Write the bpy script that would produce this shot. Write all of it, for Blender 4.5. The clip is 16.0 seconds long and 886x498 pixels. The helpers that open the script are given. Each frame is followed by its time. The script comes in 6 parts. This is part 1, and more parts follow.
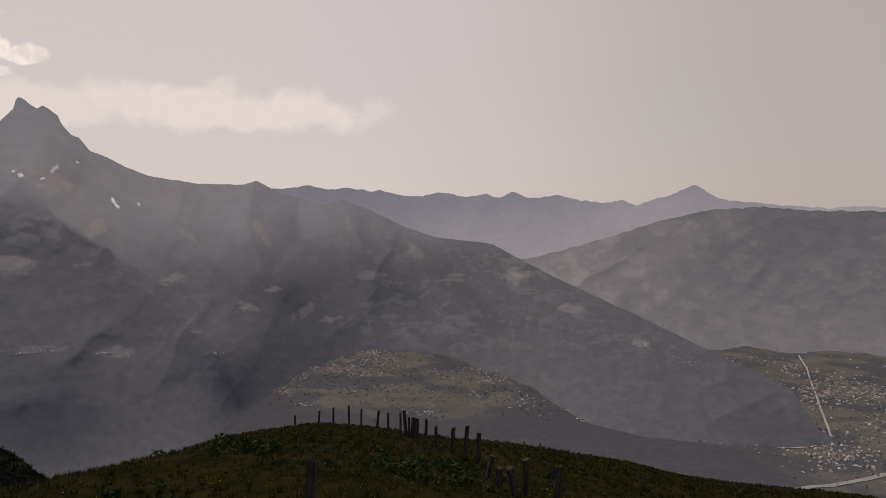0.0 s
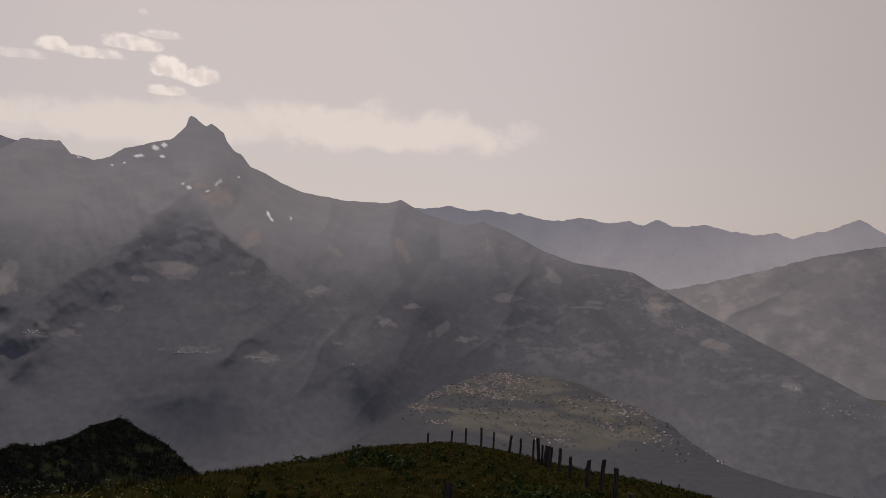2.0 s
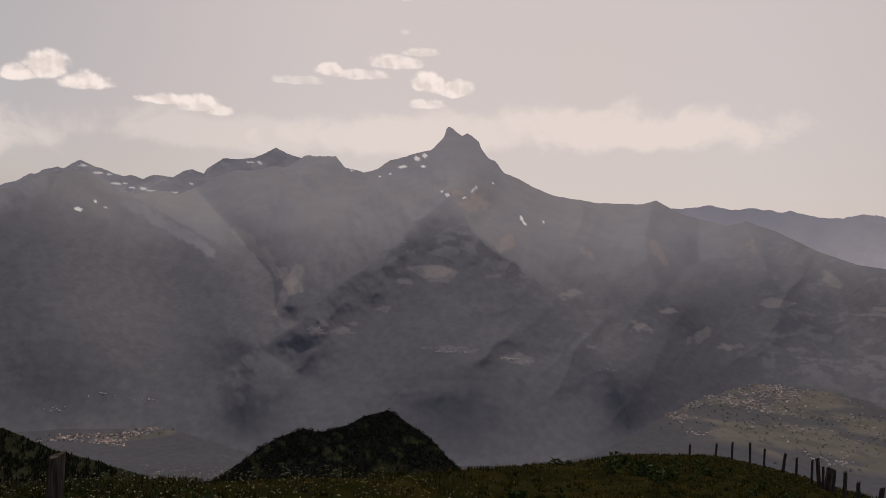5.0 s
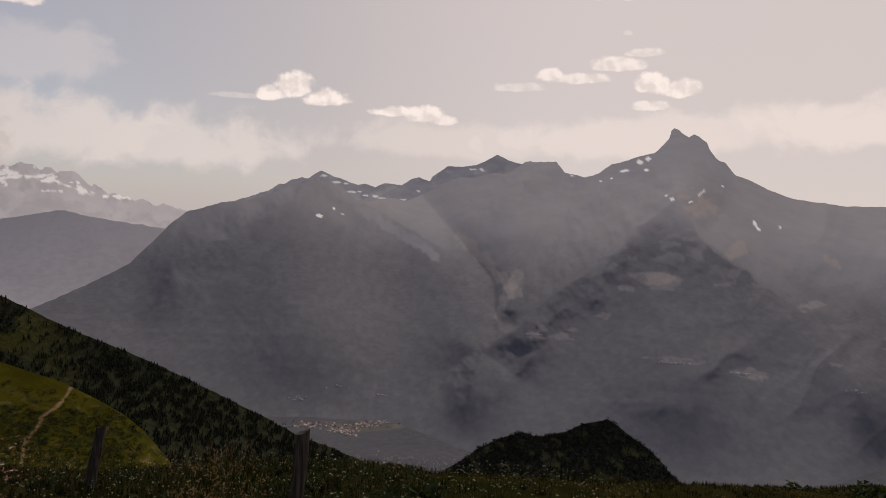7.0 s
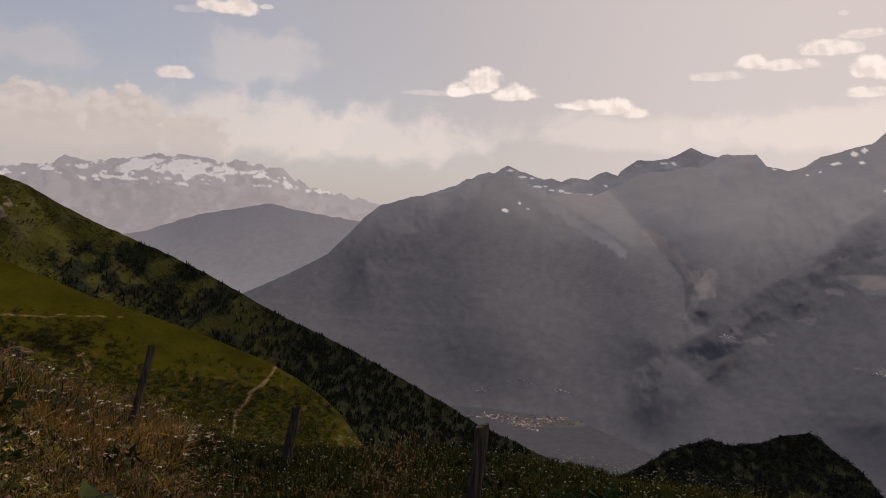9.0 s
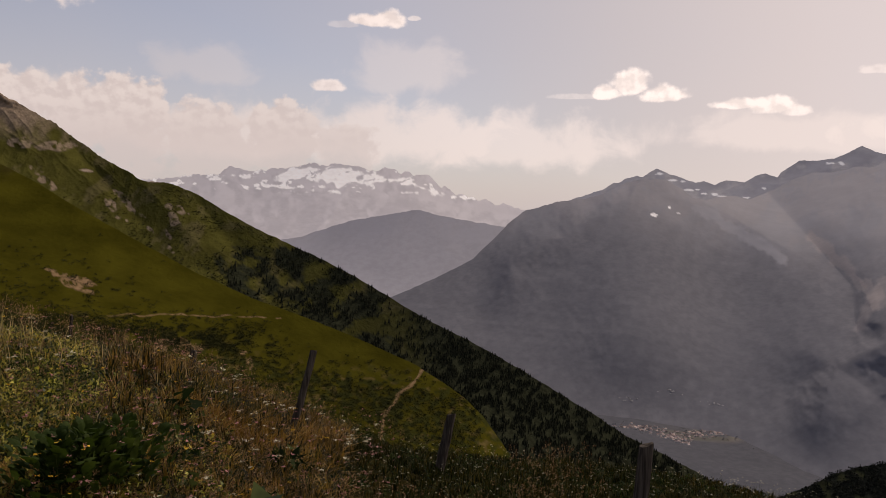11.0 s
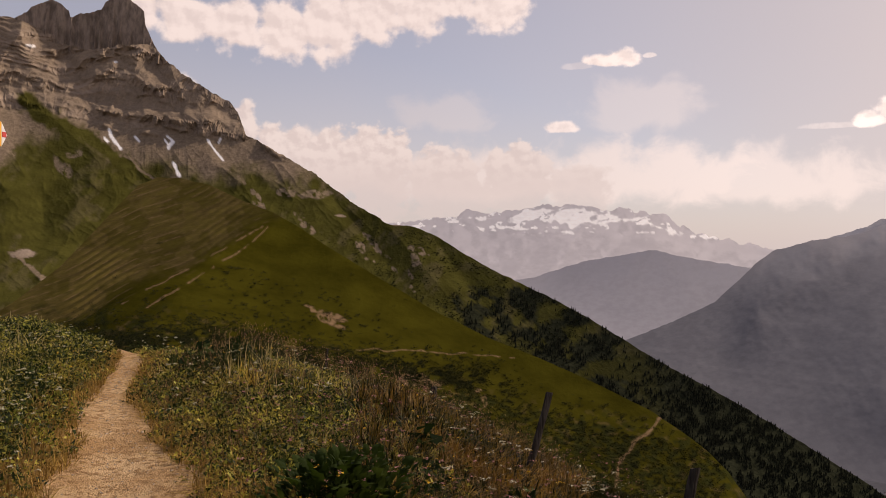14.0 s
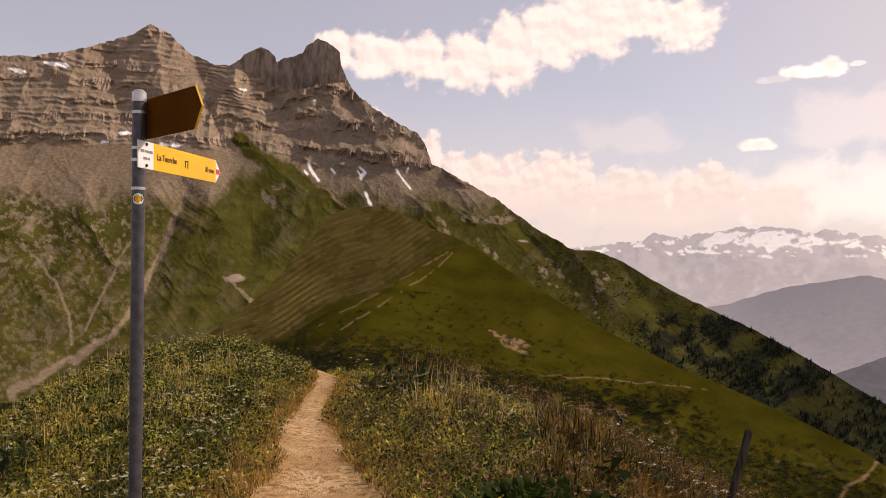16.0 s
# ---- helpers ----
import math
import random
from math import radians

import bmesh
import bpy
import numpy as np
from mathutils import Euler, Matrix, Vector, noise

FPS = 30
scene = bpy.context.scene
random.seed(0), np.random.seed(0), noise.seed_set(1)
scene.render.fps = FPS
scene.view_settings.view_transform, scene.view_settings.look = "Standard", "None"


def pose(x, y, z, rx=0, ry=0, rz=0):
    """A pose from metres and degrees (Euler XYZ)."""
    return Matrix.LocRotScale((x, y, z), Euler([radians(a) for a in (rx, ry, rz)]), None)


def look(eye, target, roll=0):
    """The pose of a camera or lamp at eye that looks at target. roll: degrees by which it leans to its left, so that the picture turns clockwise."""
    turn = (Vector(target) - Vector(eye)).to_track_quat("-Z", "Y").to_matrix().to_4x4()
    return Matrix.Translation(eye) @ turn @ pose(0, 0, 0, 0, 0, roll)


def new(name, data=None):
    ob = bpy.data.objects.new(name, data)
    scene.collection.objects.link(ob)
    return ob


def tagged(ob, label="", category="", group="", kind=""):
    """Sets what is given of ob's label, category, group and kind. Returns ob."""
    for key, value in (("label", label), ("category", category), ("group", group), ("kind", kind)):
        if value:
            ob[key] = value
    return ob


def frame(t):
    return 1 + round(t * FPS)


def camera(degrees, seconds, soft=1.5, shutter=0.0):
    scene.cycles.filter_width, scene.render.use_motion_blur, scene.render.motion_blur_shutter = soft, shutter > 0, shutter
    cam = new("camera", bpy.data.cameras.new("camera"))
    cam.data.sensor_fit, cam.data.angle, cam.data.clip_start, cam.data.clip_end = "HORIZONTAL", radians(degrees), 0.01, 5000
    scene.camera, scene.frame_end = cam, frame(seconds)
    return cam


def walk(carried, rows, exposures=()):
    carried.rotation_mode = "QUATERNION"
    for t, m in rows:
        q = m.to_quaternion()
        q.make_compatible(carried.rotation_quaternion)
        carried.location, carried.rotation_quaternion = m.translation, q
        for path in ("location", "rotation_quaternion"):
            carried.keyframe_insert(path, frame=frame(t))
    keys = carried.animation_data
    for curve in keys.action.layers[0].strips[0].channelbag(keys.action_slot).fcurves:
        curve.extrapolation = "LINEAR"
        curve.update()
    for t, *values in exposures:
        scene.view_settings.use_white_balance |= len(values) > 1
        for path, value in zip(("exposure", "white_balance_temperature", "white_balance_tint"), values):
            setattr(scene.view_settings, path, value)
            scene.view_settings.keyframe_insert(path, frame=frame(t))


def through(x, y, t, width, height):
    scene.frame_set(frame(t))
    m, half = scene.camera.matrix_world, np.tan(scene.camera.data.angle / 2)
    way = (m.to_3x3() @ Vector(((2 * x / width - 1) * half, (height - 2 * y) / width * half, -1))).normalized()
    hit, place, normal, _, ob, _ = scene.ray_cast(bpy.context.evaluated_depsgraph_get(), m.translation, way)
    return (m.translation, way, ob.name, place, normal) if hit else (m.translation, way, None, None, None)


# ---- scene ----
# ---- camera: a slow turn at arm's length on a grassy crest ----
EYE = 1.6
cam = camera(59.4, 16.0, soft=0.6)
ROWS = [
    (0.0, 0.174, -0.058, 0.008, 0.04, -3.43, -0.68),
    (0.5, 0.135, -0.032, 0.003, 2.57, -2.98, -1.41),
    (1.0, 0.101, -0.004, -0.001, 5.08, -2.59, -2.00),
    (1.5, 0.069, 0.026, -0.003, 7.52, -2.30, -2.38),
    (2.0, 0.038, 0.057, -0.002, 10.33, -2.07, -2.89),
    (2.5, 0.013, 0.090, 0.017, 12.98, -1.95, -2.94),
    (3.0, -0.010, 0.110, 0.033, 15.90, -2.00, -2.78),
    (5.5, -0.042, 0.077, -0.030, 32.72, -2.55, -1.30),
    (6.0, -0.032, 0.055, -0.047, 36.96, -2.47, -1.20),
    (6.5, -0.024, 0.041, -0.054, 40.87, -2.47, -1.24),
    (7.0, -0.016, 0.048, -0.055, 44.87, -2.55, -1.29),
    (7.5, -0.021, 0.065, -0.055, 48.70, -2.68, -1.53),
    (8.0, -0.033, 0.081, -0.055, 51.99, -2.84, -1.69),
    (8.5, -0.047, 0.099, -0.057, 55.42, -3.04, -1.73),
    (9.0, -0.065, 0.109, -0.057, 58.48, -3.28, -1.66),
    (11.5, -0.216, 0.056, -0.034, 71.63, -2.75, -1.13),
    (12.0, -0.213, 0.041, -0.035, 74.20, -2.21, -1.25),
    (12.5, -0.192, 0.031, -0.040, 76.78, -1.59, -1.51),
    (13.0, -0.188, 0.040, -0.038, 79.42, -1.18, -1.31),
    (13.5, -0.198, 0.050, -0.032, 82.65, -0.80, -1.01),
    (14.0, -0.218, 0.046, -0.030, 86.16, -0.42, -0.74),
    (14.5, -0.242, 0.038, -0.026, 89.51, -0.06, -0.60),
    (15.0, -0.253, 0.030, -0.023, 93.13, 0.33, -0.57),
    (15.5, -0.264, 0.032, -0.019, 96.54, 0.77, -0.58),
    (16.0, -0.269, 0.035, -0.017, 99.57, 1.27, -0.65),
]
EXPOSURES = [(0.0, -0.3, 6750, 12), (3.0, -0.42, 6780, 12), (5.5, -0.28, 6800, 13), (9.0, -0.22, 6900, 14), (11.5, -0.03, 7000, 17), (12.5, -0.03, 7050, 18), (13.0, -0.13, 7100, 19), (14.0, 0.08, 7200, 20), (15.2, 0.36, 7400, 21), (16.0, 0.42, 7500, 21)]
walk(cam, [(t, pose(x, y, EYE + z, 90 + pitch, roll, yaw)) for t, x, y, z, yaw, pitch, roll in ROWS], EXPOSURES)

# ---- sun and sky ----
SUN_LEFT, SUN_UP = 30.0, 42.0


def soft_table(table, reach=2.0):
    """The same, with its corners rounded over some degrees."""
    a = np.array(sorted(table), float)
    x = np.arange(a[0, 0] - 4 * reach, a[-1, 0] + 4 * reach, 0.1)
    weight = np.exp(-0.5 * (np.arange(-30 * reach, 30 * reach + 0.5) * 0.1 / (0.58 * reach)) ** 2)
    pad = len(weight) // 2
    y = np.convolve(np.pad(np.interp(x, a[:, 0], a[:, 1]), pad, mode="edge"), weight / weight.sum(), mode="valid")[:len(x)]
    x = x[:len(y)]
    return lambda q: np.interp(q, x, y)


def lerp_table(table):
    a = np.array(sorted(table), float)
    return lambda x: np.interp(x, a[:, 0], a[:, 1])


class Nodes:
    """Short hand for building a node tree."""

    def __init__(self, tree):
        self.t = tree
        tree.nodes.clear()

    def link(self, a, b):
        self.t.links.new(a, b)

    def math(self, op, a, b=0.0, c=None):
        n = self.t.nodes.new("ShaderNodeMath")
        n.operation = op
        for i, v in enumerate((a, b) if c is None else (a, b, c)):
            if isinstance(v, (int, float)):
                n.inputs[i].default_value = v
            else:
                self.link(v, n.inputs[i])
        return n.outputs[0]

    def smooth(self, x, lo, hi, out0=0.0, out1=1.0):
        n = self.t.nodes.new("ShaderNodeMapRange")
        n.interpolation_type = "SMOOTHSTEP"
        n.inputs["From Min"].default_value, n.inputs["From Max"].default_value = lo, hi
        n.inputs["To Min"].default_value, n.inputs["To Max"].default_value = out0, out1
        self.link(x, n.inputs["Value"])
        return n.outputs[0]

    def mix(self, fac, a, b, blend="MIX"):
        n = self.t.nodes.new("ShaderNodeMix")
        n.data_type, n.blend_type = "RGBA", blend
        for i, v in ((0, fac), (6, a), (7, b)):
            if isinstance(v, (int, float)):
                n.inputs[i].default_value = v
            elif isinstance(v, tuple):
                n.inputs[i].default_value = (*v, 1) if len(v) == 3 else v
            else:
                self.link(v, n.inputs[i])
        return n.outputs[2]

    def noise(self, vec, scale, detail=4.0, rough=0.55, distort=0.0):
        n = self.t.nodes.new("ShaderNodeTexNoise")
        n.inputs["Scale"].default_value, n.inputs["Detail"].default_value = scale, detail
        n.inputs["Roughness"].default_value, n.inputs["Distortion"].default_value = rough, distort
        if vec is not None:
            self.link(vec, n.inputs["Vector"])
        return n.outputs[0]

    def position(self, sx=1.0, sy=1.0, sz=1.0):
        g = self.t.nodes.new("ShaderNodeNewGeometry")
        m = self.t.nodes.new("ShaderNodeVectorMath")
        m.operation = "MULTIPLY"
        m.inputs[1].default_value = (sx, sy, sz)
        self.link(g.outputs["Position"], m.inputs[0])
        return m.outputs[0]


CLOUDS = [  # azimuth to the left, elevation, half width, half height, density
    (107.6, 15.4, 1.8, 1.3, 1.0), (104.8, 15.2, 2.3, 1.6, 1.0), (101.4, 15.1, 2.6, 1.7, 1.0), (98.0, 14.9, 2.7, 2.0, 1.0), (94.8, 15.6, 2.5, 2.6, 1.0), (91.5, 17.0, 2.9, 2.5, 1.0), (88.4, 17.3, 2.6, 2.3, 1.0), (85.6, 17.8, 2.5, 1.5, 1.0), (82.4, 16.9, 2.6, 1.6, 1.0), (88.0, 19.2, 5.0, 1.5, 1.0),
    (74.6, 13.0, 1.5, 0.65, 1.0), (73.5, 13.1, 1.3, 0.85, 1.0), (71.4, 13.3, 0.5, 0.25, 0.6), (76.4, 12.7, 1.3, 0.35, 0.3), (77.7, 8.4, 1.3, 0.6, 0.9),
    (55.8, 8.7, 1.5, 1.15, 1.0), (53.6, 8.0, 1.8, 0.8, 1.0), (57.4, 8.2, 1.1, 0.7, 1.0), (59.6, 8.0, 1.8, 0.3, 0.3), (48.8, 7.3, 1.4, 0.5, 0.95), (46.3, 7.1, 1.5, 0.9, 0.95), (44.9, 6.8, 1.1, 0.6, 0.85),
    (39.5, 9.2, 2.0, 0.42, 0.45), (37.3, 10.1, 1.0, 0.65, 0.85), (35.0, 9.8, 2.4, 0.5, 0.75), (32.4, 10.7, 2.1, 0.65, 0.85), (30.6, 11.5, 1.4, 0.4, 0.75), (30.0, 9.3, 1.3, 1.0, 1.0), (28.2, 8.9, 1.5, 0.8, 1.0), (30.2, 7.9, 1.4, 0.5, 0.75), (32.7, 15.4, 2.3, 0.55, 0.8), (31.9, 12.9, 0.4, 0.3, 0.7),
]
BANKS = [  # the same, for soft hazy banks
    (97.0, 5.4, 8.0, 2.4, 0.9), (86.0, 4.6, 10.0, 2.4, 0.85), (72.0, 4.6, 9.0, 2.8, 0.75), (63.0, 4.2, 7.0, 2.4, 0.6),
    (15.5, 6.0, 10.0, 1.9, 0.85), (30.0, 5.6, 12.0, 2.0, 0.7), (44.0, 5.2, 10.0, 1.6, 0.45), (86.0, 9.2, 3.5, 1.6, 0.3), (72.0, 9.4, 4.0, 2.4, 0.35),
]
HEAPS = [  # the same, for the heaped cloud that rises behind the mountain
    (101.5, 7.6, 2.6, 2.2, 1.0), (98.0, 6.8, 2.8, 1.6, 1.0), (94.3, 6.2, 2.6, 2.0, 1.0), (91.0, 6.2, 3.0, 2.2, 1.0), (86.0, 5.2, 3.0, 1.9, 0.95), (80.8, 5.4, 3.0, 1.9, 0.95), (76.5, 4.4, 2.6, 1.7, 0.8), (107, 8.0, 4, 3.5, 1.0),
]


def build_sky():
    world = bpy.data.worlds.new("sky")
    scene.world = world
    world.use_nodes = True
    k = Nodes(world.node_tree)
    coord = k.t.nodes.new("ShaderNodeTexCoord").outputs["Generated"]
    sky = k.t.nodes.new("ShaderNodeTexSky")
    sky.sky_type, sky.sun_disc = "NISHITA", False
    sky.sun_elevation, sky.sun_rotation = radians(SUN_UP), radians(-SUN_LEFT)
    sky.air_density, sky.dust_density, sky.ozone_density, sky.altitude = 1.0, 2.5, 1.0, 2000
    sep = k.t.nodes.new("ShaderNodeSeparateXYZ")
    k.link(coord, sep.inputs[0])
    x, y, z = sep.outputs
    az = k.math("MULTIPLY", k.math("ARCTAN2", k.math("MULTIPLY", x, -1.0), y), 57.29578)
    el = k.math("MULTIPLY", k.math("ARCSINE", z), 57.29578)
    scaled = k.t.nodes.new("ShaderNodeVectorMath")
    scaled.operation = "SCALE"
    scaled.inputs["Scale"].default_value = 0.1
    k.link(sky.outputs[0], scaled.inputs[0])
    # summer haze, thick at the horizon and towards the sun
    up = k.math("MAXIMUM", el, 0.0)
    haze = k.math("EXPONENT", k.math("DIVIDE", up, -16.0))
    near_sun = k.smooth(k.math("ABSOLUTE", k.math("ADD", az, 5.0)), 48.0, 100.0, 0.93, 0.40)
    veil = k.math("MAXIMUM", k.math("MULTIPLY", haze, 0.97), k.math("MULTIPLY", near_sun, k.smooth(up, 15.0, 60.0, 1.0, 0.3)))
    soft = k.noise(coord, 3.0, 3.0)
    veil = k.math("ADD", veil, k.math("MULTIPLY", k.math("SUBTRACT", soft, 0.5), 0.14))
    right = k.smooth(az, -30.0, 10.0)
    haze_colour = k.mix(right, (0.56, 0.503, 0.475), (0.765, 0.695, 0.68))
    haze_colour = k.mix(k.smooth(az, 32.0, 68.0), haze_colour, (0.57, 0.527, 0.522))
    colour = k.mix(veil, scaled.outputs[0], haze_colour)
    flat = k.t.nodes.new("ShaderNodeCombineXYZ")
    k.link(az, flat.inputs[0])
    k.link(k.math("MULTIPLY", el, 1.1), flat.inputs[1])
    shifted = k.t.nodes.new("ShaderNodeVectorMath")
    shifted.operation = "ADD"
    shifted.inputs[1].default_value = (-0.25, 0.4, 0)
    k.link(flat.outputs[0], shifted.inputs[0])
    billow = k.noise(flat.outputs[0], 0.7, 7.0, 0.5)
    above = k.noise(shifted.outputs[0], 0.7, 4.0, 0.5)
    light = k.math("ADD", k.math("MULTIPLY", k.math("SUBTRACT", billow, above), 0.9), 0.5)  # tops catch the sun, folds lie in shade
    wisps = k.noise(flat.outputs[0], 0.3, 6.0, 0.58, 0.3)

    def cover(rows, edge, swing, grain, base=0.7):
        total = None
        for a, e, w, h, dense in rows:
            u = k.math("DIVIDE", k.math("SUBTRACT", az, a), w)
            v = k.math("DIVIDE", k.math("SUBTRACT", el, e), h)
            lower = k.math("MULTIPLY", k.math("MINIMUM", v, 0.0), base)  # flatter or deeper below
            v = k.math("ADD", v, lower)
            d = k.math("SQRT", k.math("ADD", k.math("MULTIPLY", u, u), k.math("MULTIPLY", v, v)))
            m = k.math("ADD", k.math("SUBTRACT", 0.92, d), k.math("MULTIPLY", k.math("SUBTRACT", grain, 0.5), swing))
            m = k.math("MULTIPLY", k.smooth(m, -edge, edge), dense)
            total = m if total is None else k.math("MAXIMUM", total, m)
        return total

    bank = cover(BANKS, 0.38, 2.4, wisps)
    puff = k.math("MAXIMUM", cover(CLOUDS[:10], 0.22, 1.5, billow, -0.1), cover(CLOUDS[10:], 0.22, 1.5, billow, 0.9))  # the great cloud hangs in lobes, small ones have flat bases
    heap = cover(HEAPS, 0.16, 1.9, billow, -0.6)
    colour = k.mix(bank, colour, k.mix(k.smooth(az, 55.0, 95.0), (0.96, 0.865, 0.82), (0.70, 0.638, 0.618)))
    low = k.smooth(el, 3.5, 7.5)
    colour = k.mix(k.math("MULTIPLY", heap, k.smooth(el, 1.0, 5.5, 0.4, 1.0)), colour, k.mix(k.math("MULTIPLY", low, k.smooth(light, 0.40, 0.58)), (0.64, 0.575, 0.56), (0.74, 0.675, 0.65)))
    body = k.mix(k.smooth(light, 0.38, 0.6), (0.90, 0.82, 0.785), (1.12, 1.02, 0.97))
    body = k.mix(k.smooth(az, 60.0, 88.0), body, k.mix(k.smooth(light, 0.34, 0.62), (0.69, 0.62, 0.605), (0.81, 0.735, 0.71)))
    colour = k.mix(puff, colour, body)
    back = k.t.nodes.new("ShaderNodeBackground")
    k.link(colour, back.inputs["Color"])
    back.inputs["Strength"].default_value = 1.0
    out = k.t.nodes.new("ShaderNodeOutputWorld")
    k.link(back.outputs[0], out.inputs["Surface"])


build_sky()
sun = new("sun", bpy.data.lights.new("sun", "SUN"))
sun.data.energy, sun.data.angle, sun.data.color = 3.0, radians(0.6), (1.0, 0.91, 0.78)
toward = Vector((-math.sin(radians(SUN_LEFT)) * math.cos(radians(SUN_UP)), math.cos(radians(SUN_LEFT)) * math.cos(radians(SUN_UP)), math.sin(radians(SUN_UP))))
sun.matrix_world = look(toward * 50, (0, 0, 0))


# ---- noise on arrays ----
def hash3(i, j, k, seed):
    h = (i.astype(np.int64) * 374761393 + j.astype(np.int64) * 668265263 + k.astype(np.int64) * 1442695041 + seed * 974634777) & 0xFFFFFFFF
    h = ((h ^ (h >> 13)) * 1274126177) & 0xFFFFFFFF
    h = ((h ^ (h >> 16)) * 846822519) & 0xFFFFFFFF
    return ((h ^ (h >> 15)) & 0xFFFFFF) / float(0xFFFFFF)


def value2(x, y, seed=0):
    xi, yi = np.floor(x), np.floor(y)
    fx, fy = x - xi, y - yi
    fx, fy = fx * fx * (3 - 2 * fx), fy * fy * (3 - 2 * fy)
    z = np.zeros_like(xi)
    a, b = hash3(xi, yi, z, seed), hash3(xi + 1, yi, z, seed)
    c, d = hash3(xi, yi + 1, z, seed), hash3(xi + 1, yi + 1, z, seed)
    return (a + (b - a) * fx) * (1 - fy) + (c + (d - c) * fx) * fy


def fbm(x, y, octaves=5, seed=0, gain=0.5):
    x, y = np.broadcast_arrays(np.asarray(x, float), np.asarray(y, float))
    total, amp, norm = np.zeros(x.shape), 1.0, 0.0
    for o in range(octaves):
        total += amp * value2(x * 2 ** o + 17.3 * o, y * 2 ** o - 9.1 * o, seed + o)
        norm += amp
        amp *= gain
    return total / norm


def ridged(x, y, octaves=5, seed=0, gain=0.5):
    x, y = np.broadcast_arrays(np.asarray(x, float), np.asarray(y, float))
    total, amp, norm = np.zeros(x.shape), 1.0, 0.0
    for o in range(octaves):
        n = 1 - np.abs(2 * value2(x * 2 ** o + 5.7 * o, y * 2 ** o + 3.3 * o, seed + o) - 1)
        total += amp * n * n
        norm += amp
        amp *= gain
    return total / norm


def smoothstep(x, lo, hi):
    t = np.clip((x - lo) / (hi - lo), 0, 1)
    return t * t * (3 - 2 * t)


# ---- meshes from arrays ----
def mesh_from(name, verts, faces, smooth=True):
    me = bpy.data.meshes.new(name)
    verts, faces = np.asarray(verts, np.float32), np.asarray(faces, np.int32)
    n = faces.shape[1]
    me.vertices.add(len(verts))
    me.vertices.foreach_set("co", verts.ravel())
    me.loops.add(faces.size)
    me.loops.foreach_set("vertex_index", faces.ravel())
    me.polygons.add(len(faces))
    me.polygons.foreach_set("loop_start", np.arange(len(faces), dtype=np.int32) * n)
    me.polygons.foreach_set("use_smooth", np.full(len(faces), smooth))
    me.update(calc_edges=True)
    me.validate()
    return me


def grid_faces(rows, cols):
    i = (np.arange(rows - 1)[:, None] * cols + np.arange(cols - 1)[None, :]).ravel()
    return np.stack([i, i + 1, i + cols + 1, i + cols], 1)


def link_mesh(name, me, material, parent=None, label=""):
    ob = new(name, me)
    me.materials.append(material)
    ob.parent = parent
    return tagged(ob, label)


def part(name, bm, material, parent, label="", smooth=False):
    me = bpy.data.meshes.new(name)
    bm.to_mesh(me)
    bm.free()
    if smooth:
        me.polygons.foreach_set("use_smooth", np.full(len(me.polygons), True))
    return link_mesh(name, me, material, parent, label)


def polar(az, el, r):
    a, e = np.radians(az), np.radians(el)
    return np.stack(np.broadcast_arrays(-r * np.sin(a), r * np.cos(a), EYE + r * np.tan(e)), -1)


# ---- materials ----
def surface(name, rough=0.9, gloss=0.0):
    m = bpy.data.materials.new(name)
    m.use_nodes = True
    k = Nodes(m.node_tree)
    bsdf = k.t.nodes.new("ShaderNodeBsdfPrincipled")
    bsdf.inputs["Roughness"].default_value = rough
    bsdf.inputs["Specular IOR Level"].default_value = gloss
    out = k.t.nodes.new("ShaderNodeOutputMaterial")
    k.link(bsdf.outputs[0], out.inputs["Surface"])
    return m, k, bsdf


def bump(k, bsdf, height, strength, distance):
    b = k.t.nodes.new("ShaderNodeBump")
    b.inputs["Strength"].default_value, b.inputs["Distance"].default_value = strength, distance
    k.link(height, b.inputs["Height"])
    k.link(b.outputs[0], bsdf.inputs["Normal"])


def plain(name, colour, rough=0.8, metallic=0.0, vary=0.25, scale=20.0, gloss=0.3):
    m, k, bsdf = surface(name, rough, gloss)
    n = k.noise(k.position(), scale, 5.0)
    dark = tuple(c * (1 - vary) for c in colour)
    light = tuple(min(1, c * (1 + vary)) for c in colour)
    k.link(k.mix(k.smooth(n, 0.3, 0.7), dark, light), bsdf.inputs["Base Color"])
    bsdf.inputs["Metallic"].default_value = metallic
    return m


